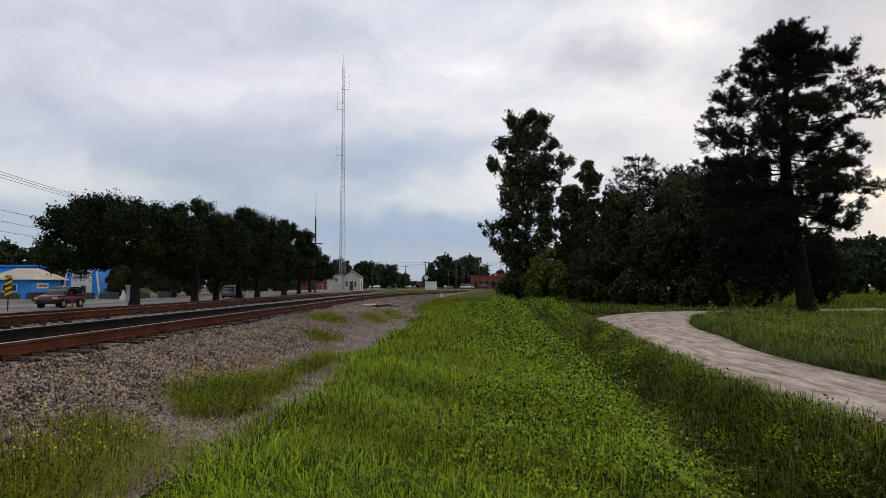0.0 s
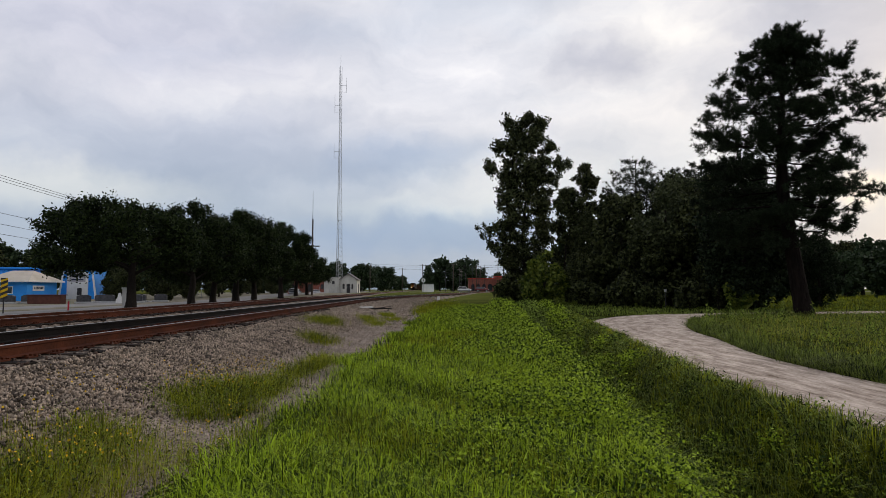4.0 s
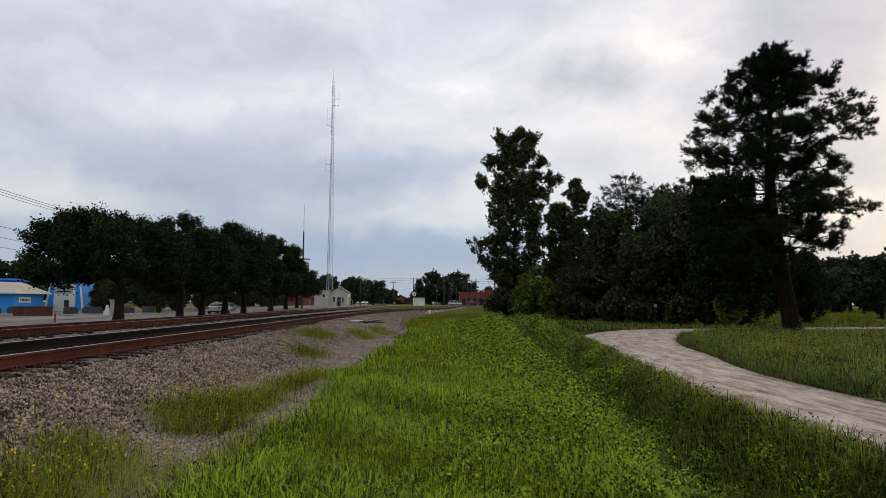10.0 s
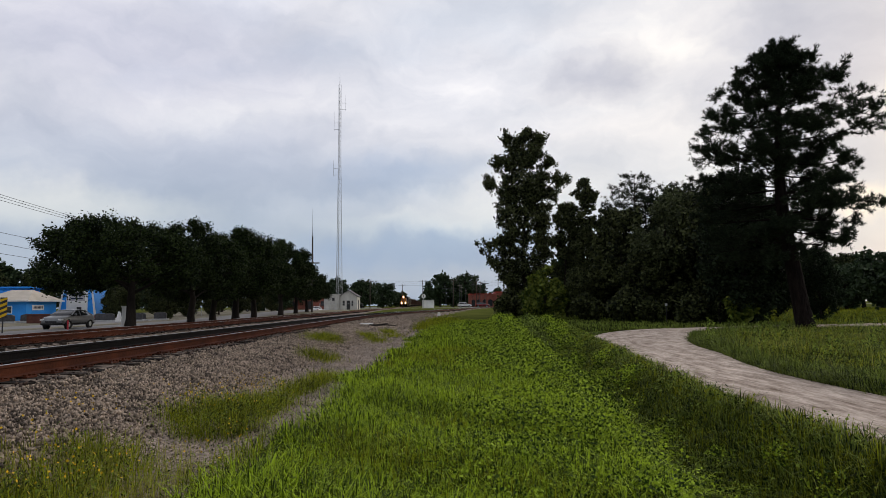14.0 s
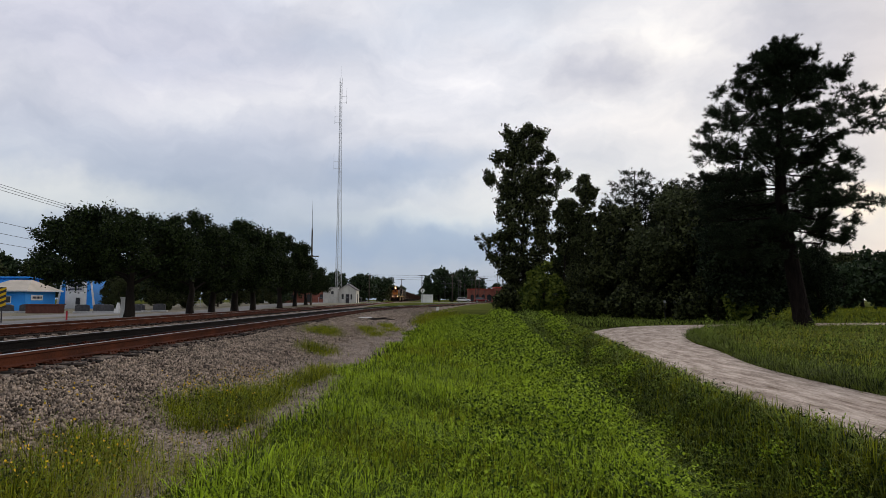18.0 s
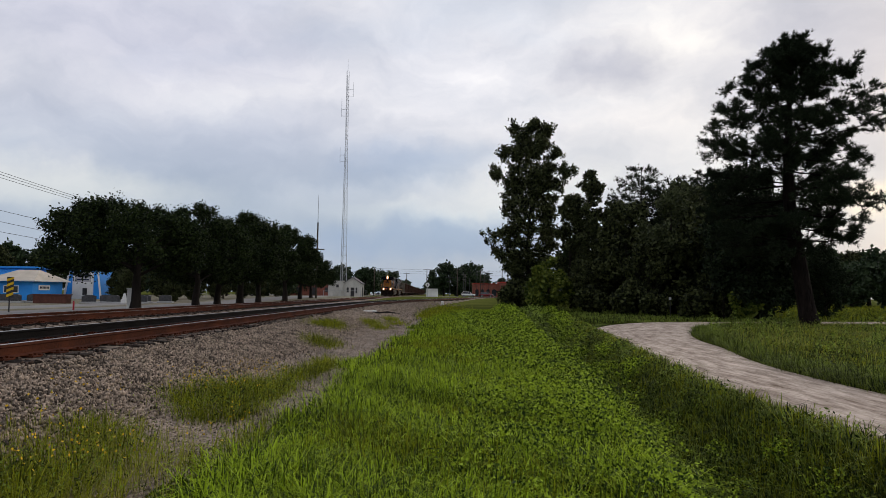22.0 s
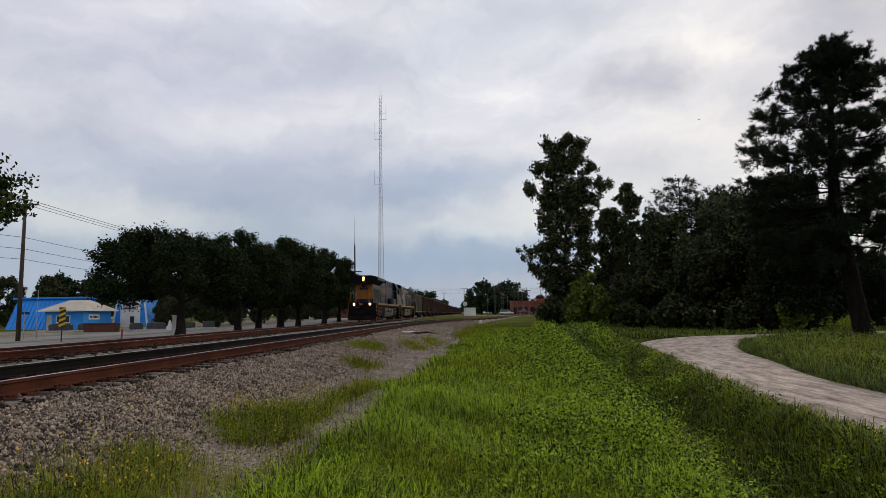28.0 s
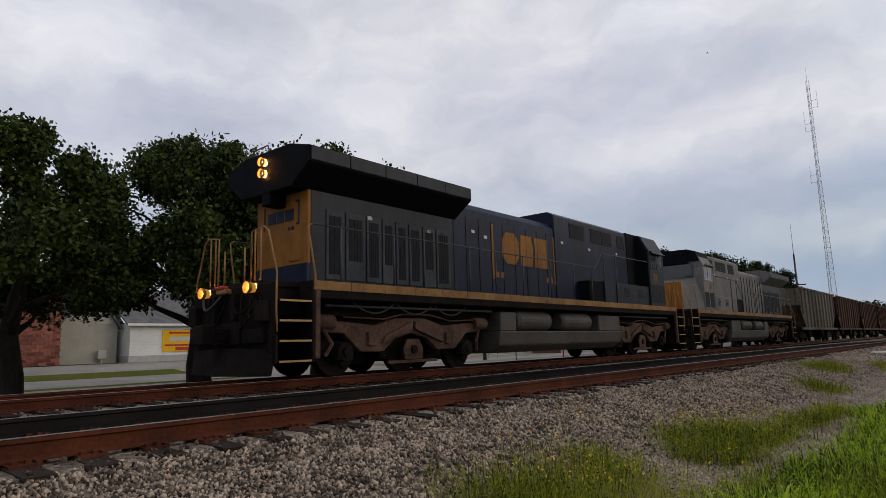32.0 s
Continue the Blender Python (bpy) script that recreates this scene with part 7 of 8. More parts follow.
def loco_truck(ob, y, fresh):
    """A three-axle truck: side frames with their chevron arms, boxes, brake cylinders and springs."""
    sets = [wheelset(ob, y + d, WHEEL_R, GRIME) for d in (-2.12, 0, 2.12)]
    for d in (-1.45, 0.67, 1.5):
        Shape().box(-0.6, 0.6, y + d - 0.42, y + d + 0.42, 0.24, 1.1).make("traction_motor", GRIME, ob, "black traction motor between the axles", bevel=0.05)
    Shape().box(-0.75, 0.75, y - 2.6, y + 2.6, 1.1, 1.32).make("truck_bolster", GRIME, ob, "", bevel=0.02)
    for sx in (-1, 1):
        x0, x1 = (0.95, 1.15) if sx > 0 else (-1.15, -0.95)
        out = [(y - 2.75, 1.12), (y - 2.75, 0.95), (y - 2.15, 0.92), (y - 1.65, 0.52), (y - 0.95, 0.50), (y - 0.55, 0.80), (y, 0.92), (y + 0.55, 0.80), (y + 0.95, 0.50), (y + 1.65, 0.52), (y + 2.15, 0.92), (y + 2.75, 0.95), (y + 2.75, 1.12), (y + 2.2, 1.18), (y + 1.2, 1.10), (y + 0.5, 1.28), (y - 0.5, 1.28), (y - 1.2, 1.10), (y - 2.2, 1.18)]
        f = Shape().prism(out, x0, x1, "x").make("side_frame", TRUCKDUST, ob, "dusty brown cast truck side frame", bevel=0.02)
        xo0, xo1 = (1.15, 1.24) if sx > 0 else (-1.24, -1.15)
        for e in (-1, 1):
            s = Shape()
            s.prism([(y + e * 0.05, 1.20), (y + e * 0.95, 0.86), (y + e * 1.05, 0.70), (y + e * 0.05, 1.02)], xo0, xo1, "x")
            s.box(xo0, xo1, y + e * 1.35 - 0.13, y + e * 1.35 + 0.13, 0.66, 0.94)
            s.make("chevron_arm", TRUCKDUST, f, "")
        for d in (-2.12, 0, 2.12):
            s = Shape()
            s.tube((sx * 0.9, y + d, WHEEL_R), (sx * 1.20, y + d, WHEEL_R), 0.24, 0.2, 14)
            s.tube((sx * 1.20, y + d, WHEEL_R), (sx * 1.26, y + d, WHEEL_R), 0.11, 0.1, 10)
            s.box(min(sx * 0.95, sx * 1.18), max(sx * 0.95, sx * 1.18), y + d - 0.22, y + d + 0.22, 0.36, 0.62)
            s.make("axle_box", GRIME, f, "")
        xp0, xp1 = (1.16, 1.21) if sx > 0 else (-1.21, -1.16)
        Shape().prism([(y - 0.30, 0.30), (y + 0.30, 0.30), (y + 0.34, 0.55), (y + 0.2, 0.78), (y - 0.2, 0.78), (y - 0.34, 0.55)], xp0, xp1, "x").make("axle_guide", TRUCKDUST, f, "rusty guide round the middle axle", bevel=0.01)
        Shape().box(xp0, xp1, y - 0.85, y + 0.85, 0.22, 0.29).make("brake_rod", TRUCKDUST, f, "brake rod below the middle axle")
        bar(Shape(), [(sx * 1.2, y - 2.2, 1.27), (sx * 1.22, y - 1.0, 1.24), (sx * 1.22, y - 0.4, 1.36), (sx * 1.22, y + 0.6, 1.36), (sx * 1.2, y + 1.4, 1.22), (sx * 1.2, y + 2.4, 1.26)], 0.02).make("air_pipe", TRUCKDUST, f, "thin air pipe along the truck", smooth=True)
        for e in (-1, 1):
            Shape().tube((sx * 1.12, y + e * 2.45, 1.16), (sx * 1.12, y + e * 2.95, 1.16), 0.16, 0.16, 14).make("brake_cylinder", TRUCKDUST, f, "brake cylinder")
            s = Shape()
            s.path([(sx * 1.14, y + e * 2.7, 1.0), (sx * 1.18, y + e * 2.5, 0.7), (sx * 1.1, y + e * 2.62, 0.45)], [0.04, 0.05, 0.05], 6)
            s.make("brake_lever", TRUCKDUST, f, "brake lever")
            s = Shape()
            for q in range(5):
                s.tube((sx * 1.08, y + e * 0.95, 0.36 + 0.035 * q), (sx * 1.08, y + e * 0.95, 0.38 + 0.035 * q), 0.11, 0.11, 10)
            s.make("spring", GRIME, f, "coil spring")
    return sets


def lamp_bowl(name, c, d, r, parent, mat, label, lit, deep=0.2):
    """A lamp can looking along d: rim at c, a bowl behind it and the bulb at its bottom."""
    can = Shape().tube(c - d * deep, c, r * 0.75, r * 1.1, 18, False).tube(c - d * (deep + 0.05), c - d * deep, r * 0.7, r * 0.75, 18).make(name, mat, parent, label)
    if parent.parent is None:
        if lit:
            Shape().tube(c - d * (deep - 0.01), c - d * (deep * 0.45), r * 0.78, r * 0.95, 18, False).tube(c - d * (deep * 0.45), c, r * 0.95, r * 1.02, 18, False).make("reflector", REFLECTOR, can, "glowing lamp bowl")
            Shape().tube(c - d * deep, c - d * (deep - 0.02), r * 0.78, r * 0.78, 14).make("lens", LENSGLOW, can, "lit lamp")
        else:
            Shape().tube(c - d * 0.05, c - d * 0.03, r, r, 18).make("lens", DARKGLASS, can, "unlit lamp")
    elif lit:
        Shape().tube(c - d * (deep - 0.01), c - d * (deep * 0.45), r * 0.78, r * 0.95, 18, False).tube(c - d * (deep * 0.45), c - d * 0.004, r * 0.95, r * 1.02, 18, False).make("headlight_bowl", REFLECTOR, parent, "glowing headlight bowl")
        Shape().tube(c - d * deep, c - d * (deep - 0.02), r * 0.78, r * 0.78, 14).make("headlight_lens", LENSGLOW, parent, "lit headlight")
    else:
        Shape().tube(c - d * 0.05, c - d * 0.03, r, r, 18).make("headlight_lens", DARKGLASS, parent, "unlit headlight")
    return can


def locomotive(label, hood, cabpaint, nosepaint, lit, logo, rear):
    ob = thing("locomotive", Matrix.Identity(4), label, "locomotive")
    L = 22.1
    # frame, sill stripe and end platforms
    Shape().box(-1.5, 1.5, 1.0, L - 1.0, 1.62, 1.98).box(-1.0, 1.0, 0.1, L - 0.1, 1.3, 1.95).make("frame", GRIME, ob, "black underframe", bevel=0.02)
    for sx in (-1, 1):
        x0, x1 = (1.5, 1.52) if sx > 0 else (-1.52, -1.5)
        s = Shape()
        for k in range(20):
            y0 = 1.0 + k * (L - 2.0) / 20
            s.box(x0, x1, y0 + 0.006, y0 + (L - 2.0) / 20 - 0.006, 1.80, 1.985)
        s.make("sill_stripe", SILLYELLOW, ob, "worn yellow stripe along the sill")
    for y0, y1, s_ in ((0.12, 1.0, 1), (L - 1.0, L - 0.12, -1)):
        Shape().box(-1.05, 1.05, y0, y1, 1.86, 1.98).make("end_platform", GRIME, ob, "", bevel=0.01)
    # pilots with plough, coupler and hoses
    for e, y0 in ((1, 0.0), (-1, L)):
        m = Matrix.Translation((0, y0, 0)) @ Matrix.Rotation(0 if e > 0 else math.pi, 4, "Z")
        Shape().box(-1.45, 1.45, 0.06, 0.16, 0.55, 1.9, m).make("pilot_plate", GRIME, ob, "black end plate", bevel=0.02)
        for sx in (-1, 1):
            for xa, xb, ya, za, zb, nm in ((0.62, 1.3, -0.06, 0.74, 1.02, "uncoupling_step"), (1.1, 1.4, -0.1, 1.15, 1.55, "end_box"), (0.3, 0.42, -0.12, 1.2, 1.75, "pilot_bracket")):
                Shape().box(min(sx * xa, sx * xb), max(sx * xa, sx * xb), ya, 0.058, za, zb, m).make(nm, GRIME, ob, "", bevel=0.02)
        p = Shape()
        for sx in (-1, 1):
            p.add([(0, -0.34, 0.12), (sx * 1.42, 0.02, 0.12), (sx * 1.48, 0.10, 0.62), (0, -0.16, 0.66), (0, -0.24, 0.12), (sx * 1.42, 0.12, 0.12), (sx * 1.48, 0.18, 0.62), (0, -0.06, 0.66)], [(0, 1, 2, 3), (7, 6, 5, 4), (0, 4, 5, 1), (1, 5, 6, 2), (2, 6, 7, 3)], m)
        p.make("plough", GRIME, ob, "black two-sided plough", bevel=0.02)
        c = Shape().box(-0.14, 0.14, -0.35, 0.1, 0.80, 1.06, m).box(-0.2, 0.18, -0.62, -0.35, 0.74, 1.12, m).box(-0.32, -0.16, -0.62, -0.42, 0.78, 1.08, m).box(-0.5, 0.5, -0.02, 0.06, 0.72, 1.16, m)
        c.make("coupler", GRIME, ob, "rusty knuckle coupler", bevel=0.02)
        for x, d, k in ((-0.75, 0.42, 0.5), (-0.45, 0.55, 0.35), (0.5, 0.62, 0.5), (0.85, 0.45, 0.35), (0.25, 0.35, 0.7)):
            pts = [m @ Vector((x + k * t, 0.02 - 0.16 * math.sin(math.pi * t), 1.72 - d * 4 * t * (1 - t) - 0.1 * t)) for t in (0, 0.17, 0.33, 0.5, 0.67, 0.83, 1)]
            bar(Shape(), pts, 0.021).make("hose", GRIME, ob, "drooping black hose", smooth=True)
        grey = [m @ Vector((-0.86 + 0.72 * t, -0.06 - 0.1 * math.sin(math.pi * t), 1.72 - 0.34 * 4 * t * (1 - t) * (1 - 0.4 * t))) for t in (0, 0.15, 0.3, 0.45, 0.6, 0.75, 0.9, 1)]
        bar(Shape(), grey, 0.026).make("grey_hose", TANKGREY, ob, "grey cable hanging from the lamp", smooth=True)
        Shape().box(-0.3, 0.06, -0.1, 0.06, 1.76, 1.86, m).make("cable_socket", RAILPAINT, ob, "yellow cable socket box", bevel=0.02)
        Shape().box(-0.32, -0.02, -0.12, 0.04, 1.86, 1.93, m).make("socket_lid", REDPAINT, ob, "red lid of the cable socket", bevel=0.02)
        # steps
        for sx in (-1, 1):
            xa, xb = (1.06, 1.52) if sx > 0 else (-1.52, -1.06)
            well = Shape().box(xa, xb, 0.98, 1.05, 0.36, 1.98, m).box(xa, xb, 0.12, 0.17, 0.36, 0.9, m)
            for z in (0.40, 0.79, 1.18, 1.57):
                well.box(xa, xb, 0.2, 0.95, z - 0.03, z, m)
            w = well.make("step_well", GRIME, ob, "open steps up to the platform")
            xq0, xq1 = (1.44, 1.535) if sx > 0 else (-1.535, -1.44)
            Shape().box(xq0, xq1, 1.052, 1.17, 0.42, 1.79, m).make("step_post", TRUCKDUST, w, "dusty brown post beside the steps", bevel=0.01)
            # a brighter yellow strip along the outer edge of each tread
            t = Shape()
            for z in (0.40, 0.79, 1.18, 1.57):
                xe = xb if sx > 0 else xa
                t.box(xe - 0.012, xe + 0.012, 0.2, 0.95, z - 0.035, z + 0.004, m)
            t.make("tread_edges", COPPER, w, "bright yellow step edges")
            r = Shape()
            bar(r, [m @ Vector(q) for q in ((sx * 1.5, 1.06, 0.75), (sx * 1.5, 1.06, 2.1), (sx * 1.48, 0.98, 2.6), (sx * 1.46, 0.9, 3.1), (sx * 1.46, 1.0, 3.15))], 0.02)
            bar(r, [m @ Vector(q) for q in ((sx * 1.5, 0.16, 0.95), (sx * 1.52, 0.12, 1.4), (sx * 1.5, 0.14, 2.1), (sx * 1.2, 0.14, 2.95), (sx * 1.05, 0.14, 3.05), (sx * 0.62, 0.14, 3.0), (sx * 0.62, 0.14, 1.95))], 0.02)
            for x in (0.95, 0.75, 0.38):
                bar(r, [m @ Vector((sx * x, 0.14, 1.95)), m @ Vector((sx * x, 0.14, 3.02 if x > 0.5 else 2.7))], 0.018)
            r.make("end_handrail", RAILPAINT, ob, "yellowed end handrails", smooth=True)
        # lamps beside the coupler
        for sx in (-1, 1):
            c0 = m @ Vector((sx * 0.86, 0.02, 1.83))
            c1 = m @ Vector((sx * 0.86, -0.13, 1.83))
            d = (c1 - c0).normalized()
            lamp = lamp_bowl("ditch_light", c1, d, 0.112, ob, RAILPAINT, "ditch light low on the pilot", lit and e > 0)
    # long hood
    roof = [(-0.95, 1.98), (0.95, 1.98), (0.95, 4.42), (0.82, 4.60), (0.4, 4.70), (-0.4, 4.70), (-0.82, 4.60), (-0.95, 4.42)]
    Shape().prism(roof, 6.2, 17.4, "y").make("hood", hood, ob, "dark blue engine hood" if logo else "engine hood", bevel=0.02)
    Shape().prism([(-0.95, 2.42), (0.95, 2.42), (0.95, 4.4), (-0.95, 4.4)], 1.28, 1.36, "y").make("hood_end", LOCOYELLOW, ob, "faded yellow end of the hood, darkened for its shade", bevel=0.01)
    Shape().box(-0.95, 0.95, 1.26, 1.36, 1.98, 2.41).make("hood_end_base", LOCOBLUE, ob)
    Shape().box(-0.95, 0.95, 1.36, 6.2, 1.98, 4.4).make("radiator_hood", rear, ob, "slate-coloured radiator hood", bevel=0.015)
    wing = [(-0.95, 4.02), (0.95, 4.02), (1.55, 4.46), (1.55, 4.80), (0.85, 4.98), (-0.85, 4.98), (-1.55, 4.80), (-1.55, 4.46)]
    # near-black all round, so that the soffit's shade is in the colour
    w = Shape().prism(wing, 0.85, 6.3, "y").make("radiator_wing", CABDARK if logo else hood, ob, "overhanging dark radiator housing, its underside shade put into the colour", bevel=0.02)
    for sx in (-1, 1):
        for k in range(5):
            x0, x1 = (1.55, 1.562) if sx > 0 else (-1.562, -1.55)
            Shape().box(x0, x1, 0.9 + k * 1.08, 1.95 + k * 1.08, 4.50, 4.79).make("wing_panel", rear, w, "grey panel along the radiator edge")
    bar(Shape(), [(-0.55, 0.95, 4.95), (-0.55, 0.9, 5.12), (0.0, 0.9, 5.14), (0.0, 0.95, 4.97)], 0.018).make("roof_grab", RAILDARK, w)
    # lamp housing over the hood's end
    house = Shape().box(-0.16, 0.16, 0.86, 1.3, 3.75, 4.9).make("headlight_housing", CABDARK, ob, "dark housing of the headlights", bevel=0.02)
    for z in (4.72, 4.46):
        lamp_bowl("headlight", Vector((0, 0.70, z)), Vector((0, -1, 0)), 0.10, house, CABDARK, "round headlight", lit, 0.13)
    # plain blocks where the end carries its mark and number
    marks = [(0.3, 0.7, 2.50, 2.515)]
    if logo:
        marks += [(-0.50, -0.22, 3.42, 3.68), (-0.17, 0.10, 3.42, 3.68), (0.15, 0.45, 3.42, 3.68), (0.62, 0.66, 3.3, 3.85), (-0.66, -0.62, 3.3, 3.85), (0.55, 0.61, 3.3, 3.35), (0.55, 0.61, 3.8, 3.85), (0.25, 0.33, 3.2, 3.28), (0.38, 0.46, 3.2, 3.28)]
        marks += [(0.22 + 0.13 * k, 0.31 + 0.13 * k, 4.12, 4.26) for k in range(3)]
    for x0, x1, z0, z1 in marks:
        Shape().box(x0, x1, 1.268, 1.282, z0, z1).make("end_mark", LOCOBLUE, ob, "dark blue block mark")
    # louvred doors along the radiator hood, both sides
    for sx in (-1, 1):
        xf0, xf1 = (0.95, 0.975) if sx > 0 else (-0.975, -0.95)
        xi0, xi1 = (0.975, 0.983) if sx > 0 else (-0.983, -0.975)
        y = 1.75
        for k, wd in enumerate((0.55, 0.62, 0.5, 0.45, 0.45, 0.5, 0.52, 0.6)):
            d = Shape().box(xf0, xf1, y + 0.02, y + wd - 0.02, 2.1, 3.66).make("hood_door", DOORGREY, ob, "slatted engine-room door", bevel=0.006)
            low = 2.55 if k in (1, 3, 6) else 2.22
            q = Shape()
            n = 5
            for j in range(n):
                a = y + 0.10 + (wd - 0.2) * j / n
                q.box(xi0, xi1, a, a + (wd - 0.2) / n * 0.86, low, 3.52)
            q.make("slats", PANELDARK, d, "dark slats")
            y += wd + 0.015
        # panel seams, latches and louvres of the long hood
        q = Shape()
        for y in (6.75, 7.35, 7.95, 8.55, 9.2, 9.85, 10.5, 11.1):
            q.box(xf0 - 0.02 * (sx > 0), xf1 - 0.013 * sx if sx > 0 else xf1, y, y + 0.018, 2.05, 4.2)
        q.make("panel_seams", PANELDARK, ob, "dark seams between hood doors")
        for y, z in ((7.0, 3.75), (7.6, 3.65), (12.0, 3.95), (14.0, 3.9), (16.3, 3.95), (3.0, 3.58), (5.1, 3.5), (5.6, 3.5)):
            Shape().box(*((xf0, xf1) if y < 11 else (xf0 + 0.045 * sx, xf1 + 0.045 * sx)), y, y + 0.14, z, z + 0.09).make("latch", GALV, ob, "pale latch")
        if logo:
            g = Shape()
            c0, c1 = (0.951, 0.961) if sx > 0 else (-0.961, -0.951)
            # plain blocks in the mark's colour between two brackets
            g.prism([(8.72, 3.0), (9.2, 3.0), (9.42, 3.25), (9.42, 3.73), (9.2, 3.98), (8.72, 3.98), (8.5, 3.73), (8.5, 3.25)], c0, c1, "x")
            g.prism([(9.52, 3.0), (10.2, 3.0), (10.25, 3.6), (10.15, 3.98), (9.55, 3.98), (9.5, 3.5)], c0, c1, "x")
            g.prism([(10.32, 3.0), (11.15, 3.0), (11.1, 3.5), (11.15, 3.98), (10.32, 3.98), (10.36, 3.5)], c0, c1, "x")
            for y0 in (7.98, 11.52):
                g.box(c0, c1, y0, y0 + 0.09, 2.5, 4.14)
            for y0 in (8.15, 8.4, 11.0, 11.25):
                g.box(c0, c1, y0, y0 + 0.16, 2.55, 2.72)
            g.make("hood_markings", LOCOYELLOW, ob, "large worn yellow block marks")
    # raised box before the cab, with grilles
    up = Shape().prism([(-0.99, 2.0), (0.99, 2.0), (1.0, 4.3), (0.98, 4.92), (0.75, 5.06), (-0.75, 5.06), (-0.98, 4.92), (-1.0, 4.3)], 11.6, 17.35, "y").make("equipment_box", hood, ob, "raised full-height equipment section of the hood", bevel=0.02)
    for sx in (-1, 1):
        for y0, y1 in ((12.65, 13.75), (14.25, 15.05), (15.15, 16.0), (16.5, 17.15)):
            q = Shape()
            for j in range(6):
                z0 = 4.24 + 0.09 * j
                xa = 0.996 - 0.003 * j
                q.box(min(sx * xa, sx * (xa + 0.02)), max(sx * xa, sx * (xa + 0.02)), y0, y1, z0, z0 + 0.078)
            q.make("grille", PANELDARK, up, "dark cooling grille")
    for x, y in ((0.2, 7.6), (-0.2, 7.6), (0.2, 8.1), (-0.2, 8.1)):
        Shape().tube((x, y, 4.55), (x, y, 4.72), 0.16, 0.13, 10).make("roof_vent", GRIME, ob, "sooty roof vent")
    Shape().box(-0.3, 0.3, 8.9, 9.6, 4.58, 4.76).make("exhaust_stack", GRIME, ob, "sooty exhaust stack", bevel=0.01)
    # walkway lockers beside the hood near the cab
    for sx in (-1, 1):
        xa, xb = (0.95, 1.46) if sx > 0 else (-1.46, -0.95)
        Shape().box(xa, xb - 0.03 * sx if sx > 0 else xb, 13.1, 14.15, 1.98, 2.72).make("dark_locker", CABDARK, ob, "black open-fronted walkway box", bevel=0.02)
        b = Shape().box(xa, xb, 14.2, 18.3, 1.98, 2.75).make("walkway_locker", LOCOSLATE if logo else cabpaint, ob, "low equipment lockers on the walkway", bevel=0.02)
        q = Shape()
        xo0, xo1 = (1.46, 1.472) if sx > 0 else (-1.472, -1.46)
        for y0 in (15.9, 17.2):
            for j in range(5):
                q.box(xo0, xo1, y0, y0 + 0.42, 2.25 + 0.07 * j, 2.29 + 0.07 * j)
        q.make("vent", PANELDARK, b, "louvred vents")
    # cab and nose
    cab = Shape().prism([(-1.52, 1.98), (1.52, 1.98), (1.52, 4.3), (1.2, 4.92), (0.8, 5.04), (-0.8, 5.04), (-1.2, 4.92), (-1.52, 4.3)], 18.35, 19.9, "y").make("cab", cabpaint, ob, "crew cab with side windows", bevel=0.02)
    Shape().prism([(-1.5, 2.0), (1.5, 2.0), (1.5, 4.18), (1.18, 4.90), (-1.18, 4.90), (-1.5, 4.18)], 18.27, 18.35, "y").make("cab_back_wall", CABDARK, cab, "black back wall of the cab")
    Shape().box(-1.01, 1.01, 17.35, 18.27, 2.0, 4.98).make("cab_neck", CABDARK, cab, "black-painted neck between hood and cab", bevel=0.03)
    for sx in (-1, 1):
        for y0, y1 in ((18.55, 19.1), (19.2, 19.75)):
            x0, x1 = (1.52, 1.53) if sx > 0 else (-1.53, -1.52)
            wnd = Shape().box(x0, x1, y0, y1, 3.5, 4.18).make("cab_window", DARKGLASS, cab, "dark cab side window")
            x2, x3 = (1.53, 1.545) if sx > 0 else (-1.545, -1.53)
            Shape().box(x2, x3, y0 - 0.04, y0, 3.46, 4.22).box(x2, x3, y1, y1 + 0.04, 3.46, 4.22).box(x2, x3, y0, y1, 3.46, 3.5).box(x2, x3, y0, y1, 4.18, 4.22).make("window_frame", RAILDARK if logo else GREYPAINT, wnd)
        x0, x1 = (1.52, 1.68) if sx > 0 else (-1.68, -1.52)
        Shape().prism([(x0, 4.2), (x1, 4.14), (x1, 4.17), (x0, 4.28)], 18.5, 19.8, "y").make("sun_visor", cabpaint, cab, "hinged sunshade over the window")
        for y0 in (18.45, 19.2):
            x0, x1 = (1.52, 1.528) if sx > 0 else (-1.528, -1.52)
            Shape().box(x0, x1, y0, y0 + 0.62, 2.1, 2.85).make("battery_door", PANELDARK, cab, "dark battery box door")
        x0, x1 = (1.52, 1.527) if sx > 0 else (-1.527, -1.52)
        s = Shape()
        for k in range(2):
            s.box(x0, x1, 18.75 + 0.22 * k, 18.9 + 0.22 * k, 3.04, 3.34)
        s.box(x0, x1, 18.65, 19.25, 2.94, 2.97)
        s.make("cab_number_bars", LOCOYELLOW, cab, "yellow bars where the number stands")
    nose = Shape()
    nose.add([(-1.5, 19.9, 1.98), (1.5, 19.9, 1.98), (1.5, 19.9, 4.15), (-1.5, 19.9, 4.15), (-1.0, 21.4, 1.98), (1.0, 21.4, 1.98), (0.85, 21.2, 3.35), (-0.85, 21.2, 3.35), (-1.2, 20.05, 3.55), (1.2, 20.05, 3.55)],
             [(0, 1, 5, 4), (1, 9, 6, 5), (0, 4, 7, 8), (8, 7, 6, 9), (1, 2, 9), (0, 8, 3), (2, 3, 8, 9), (0, 3, 2, 1)])
    nose.make("nose", cabpaint, ob, "sloping short nose", bevel=0.03)
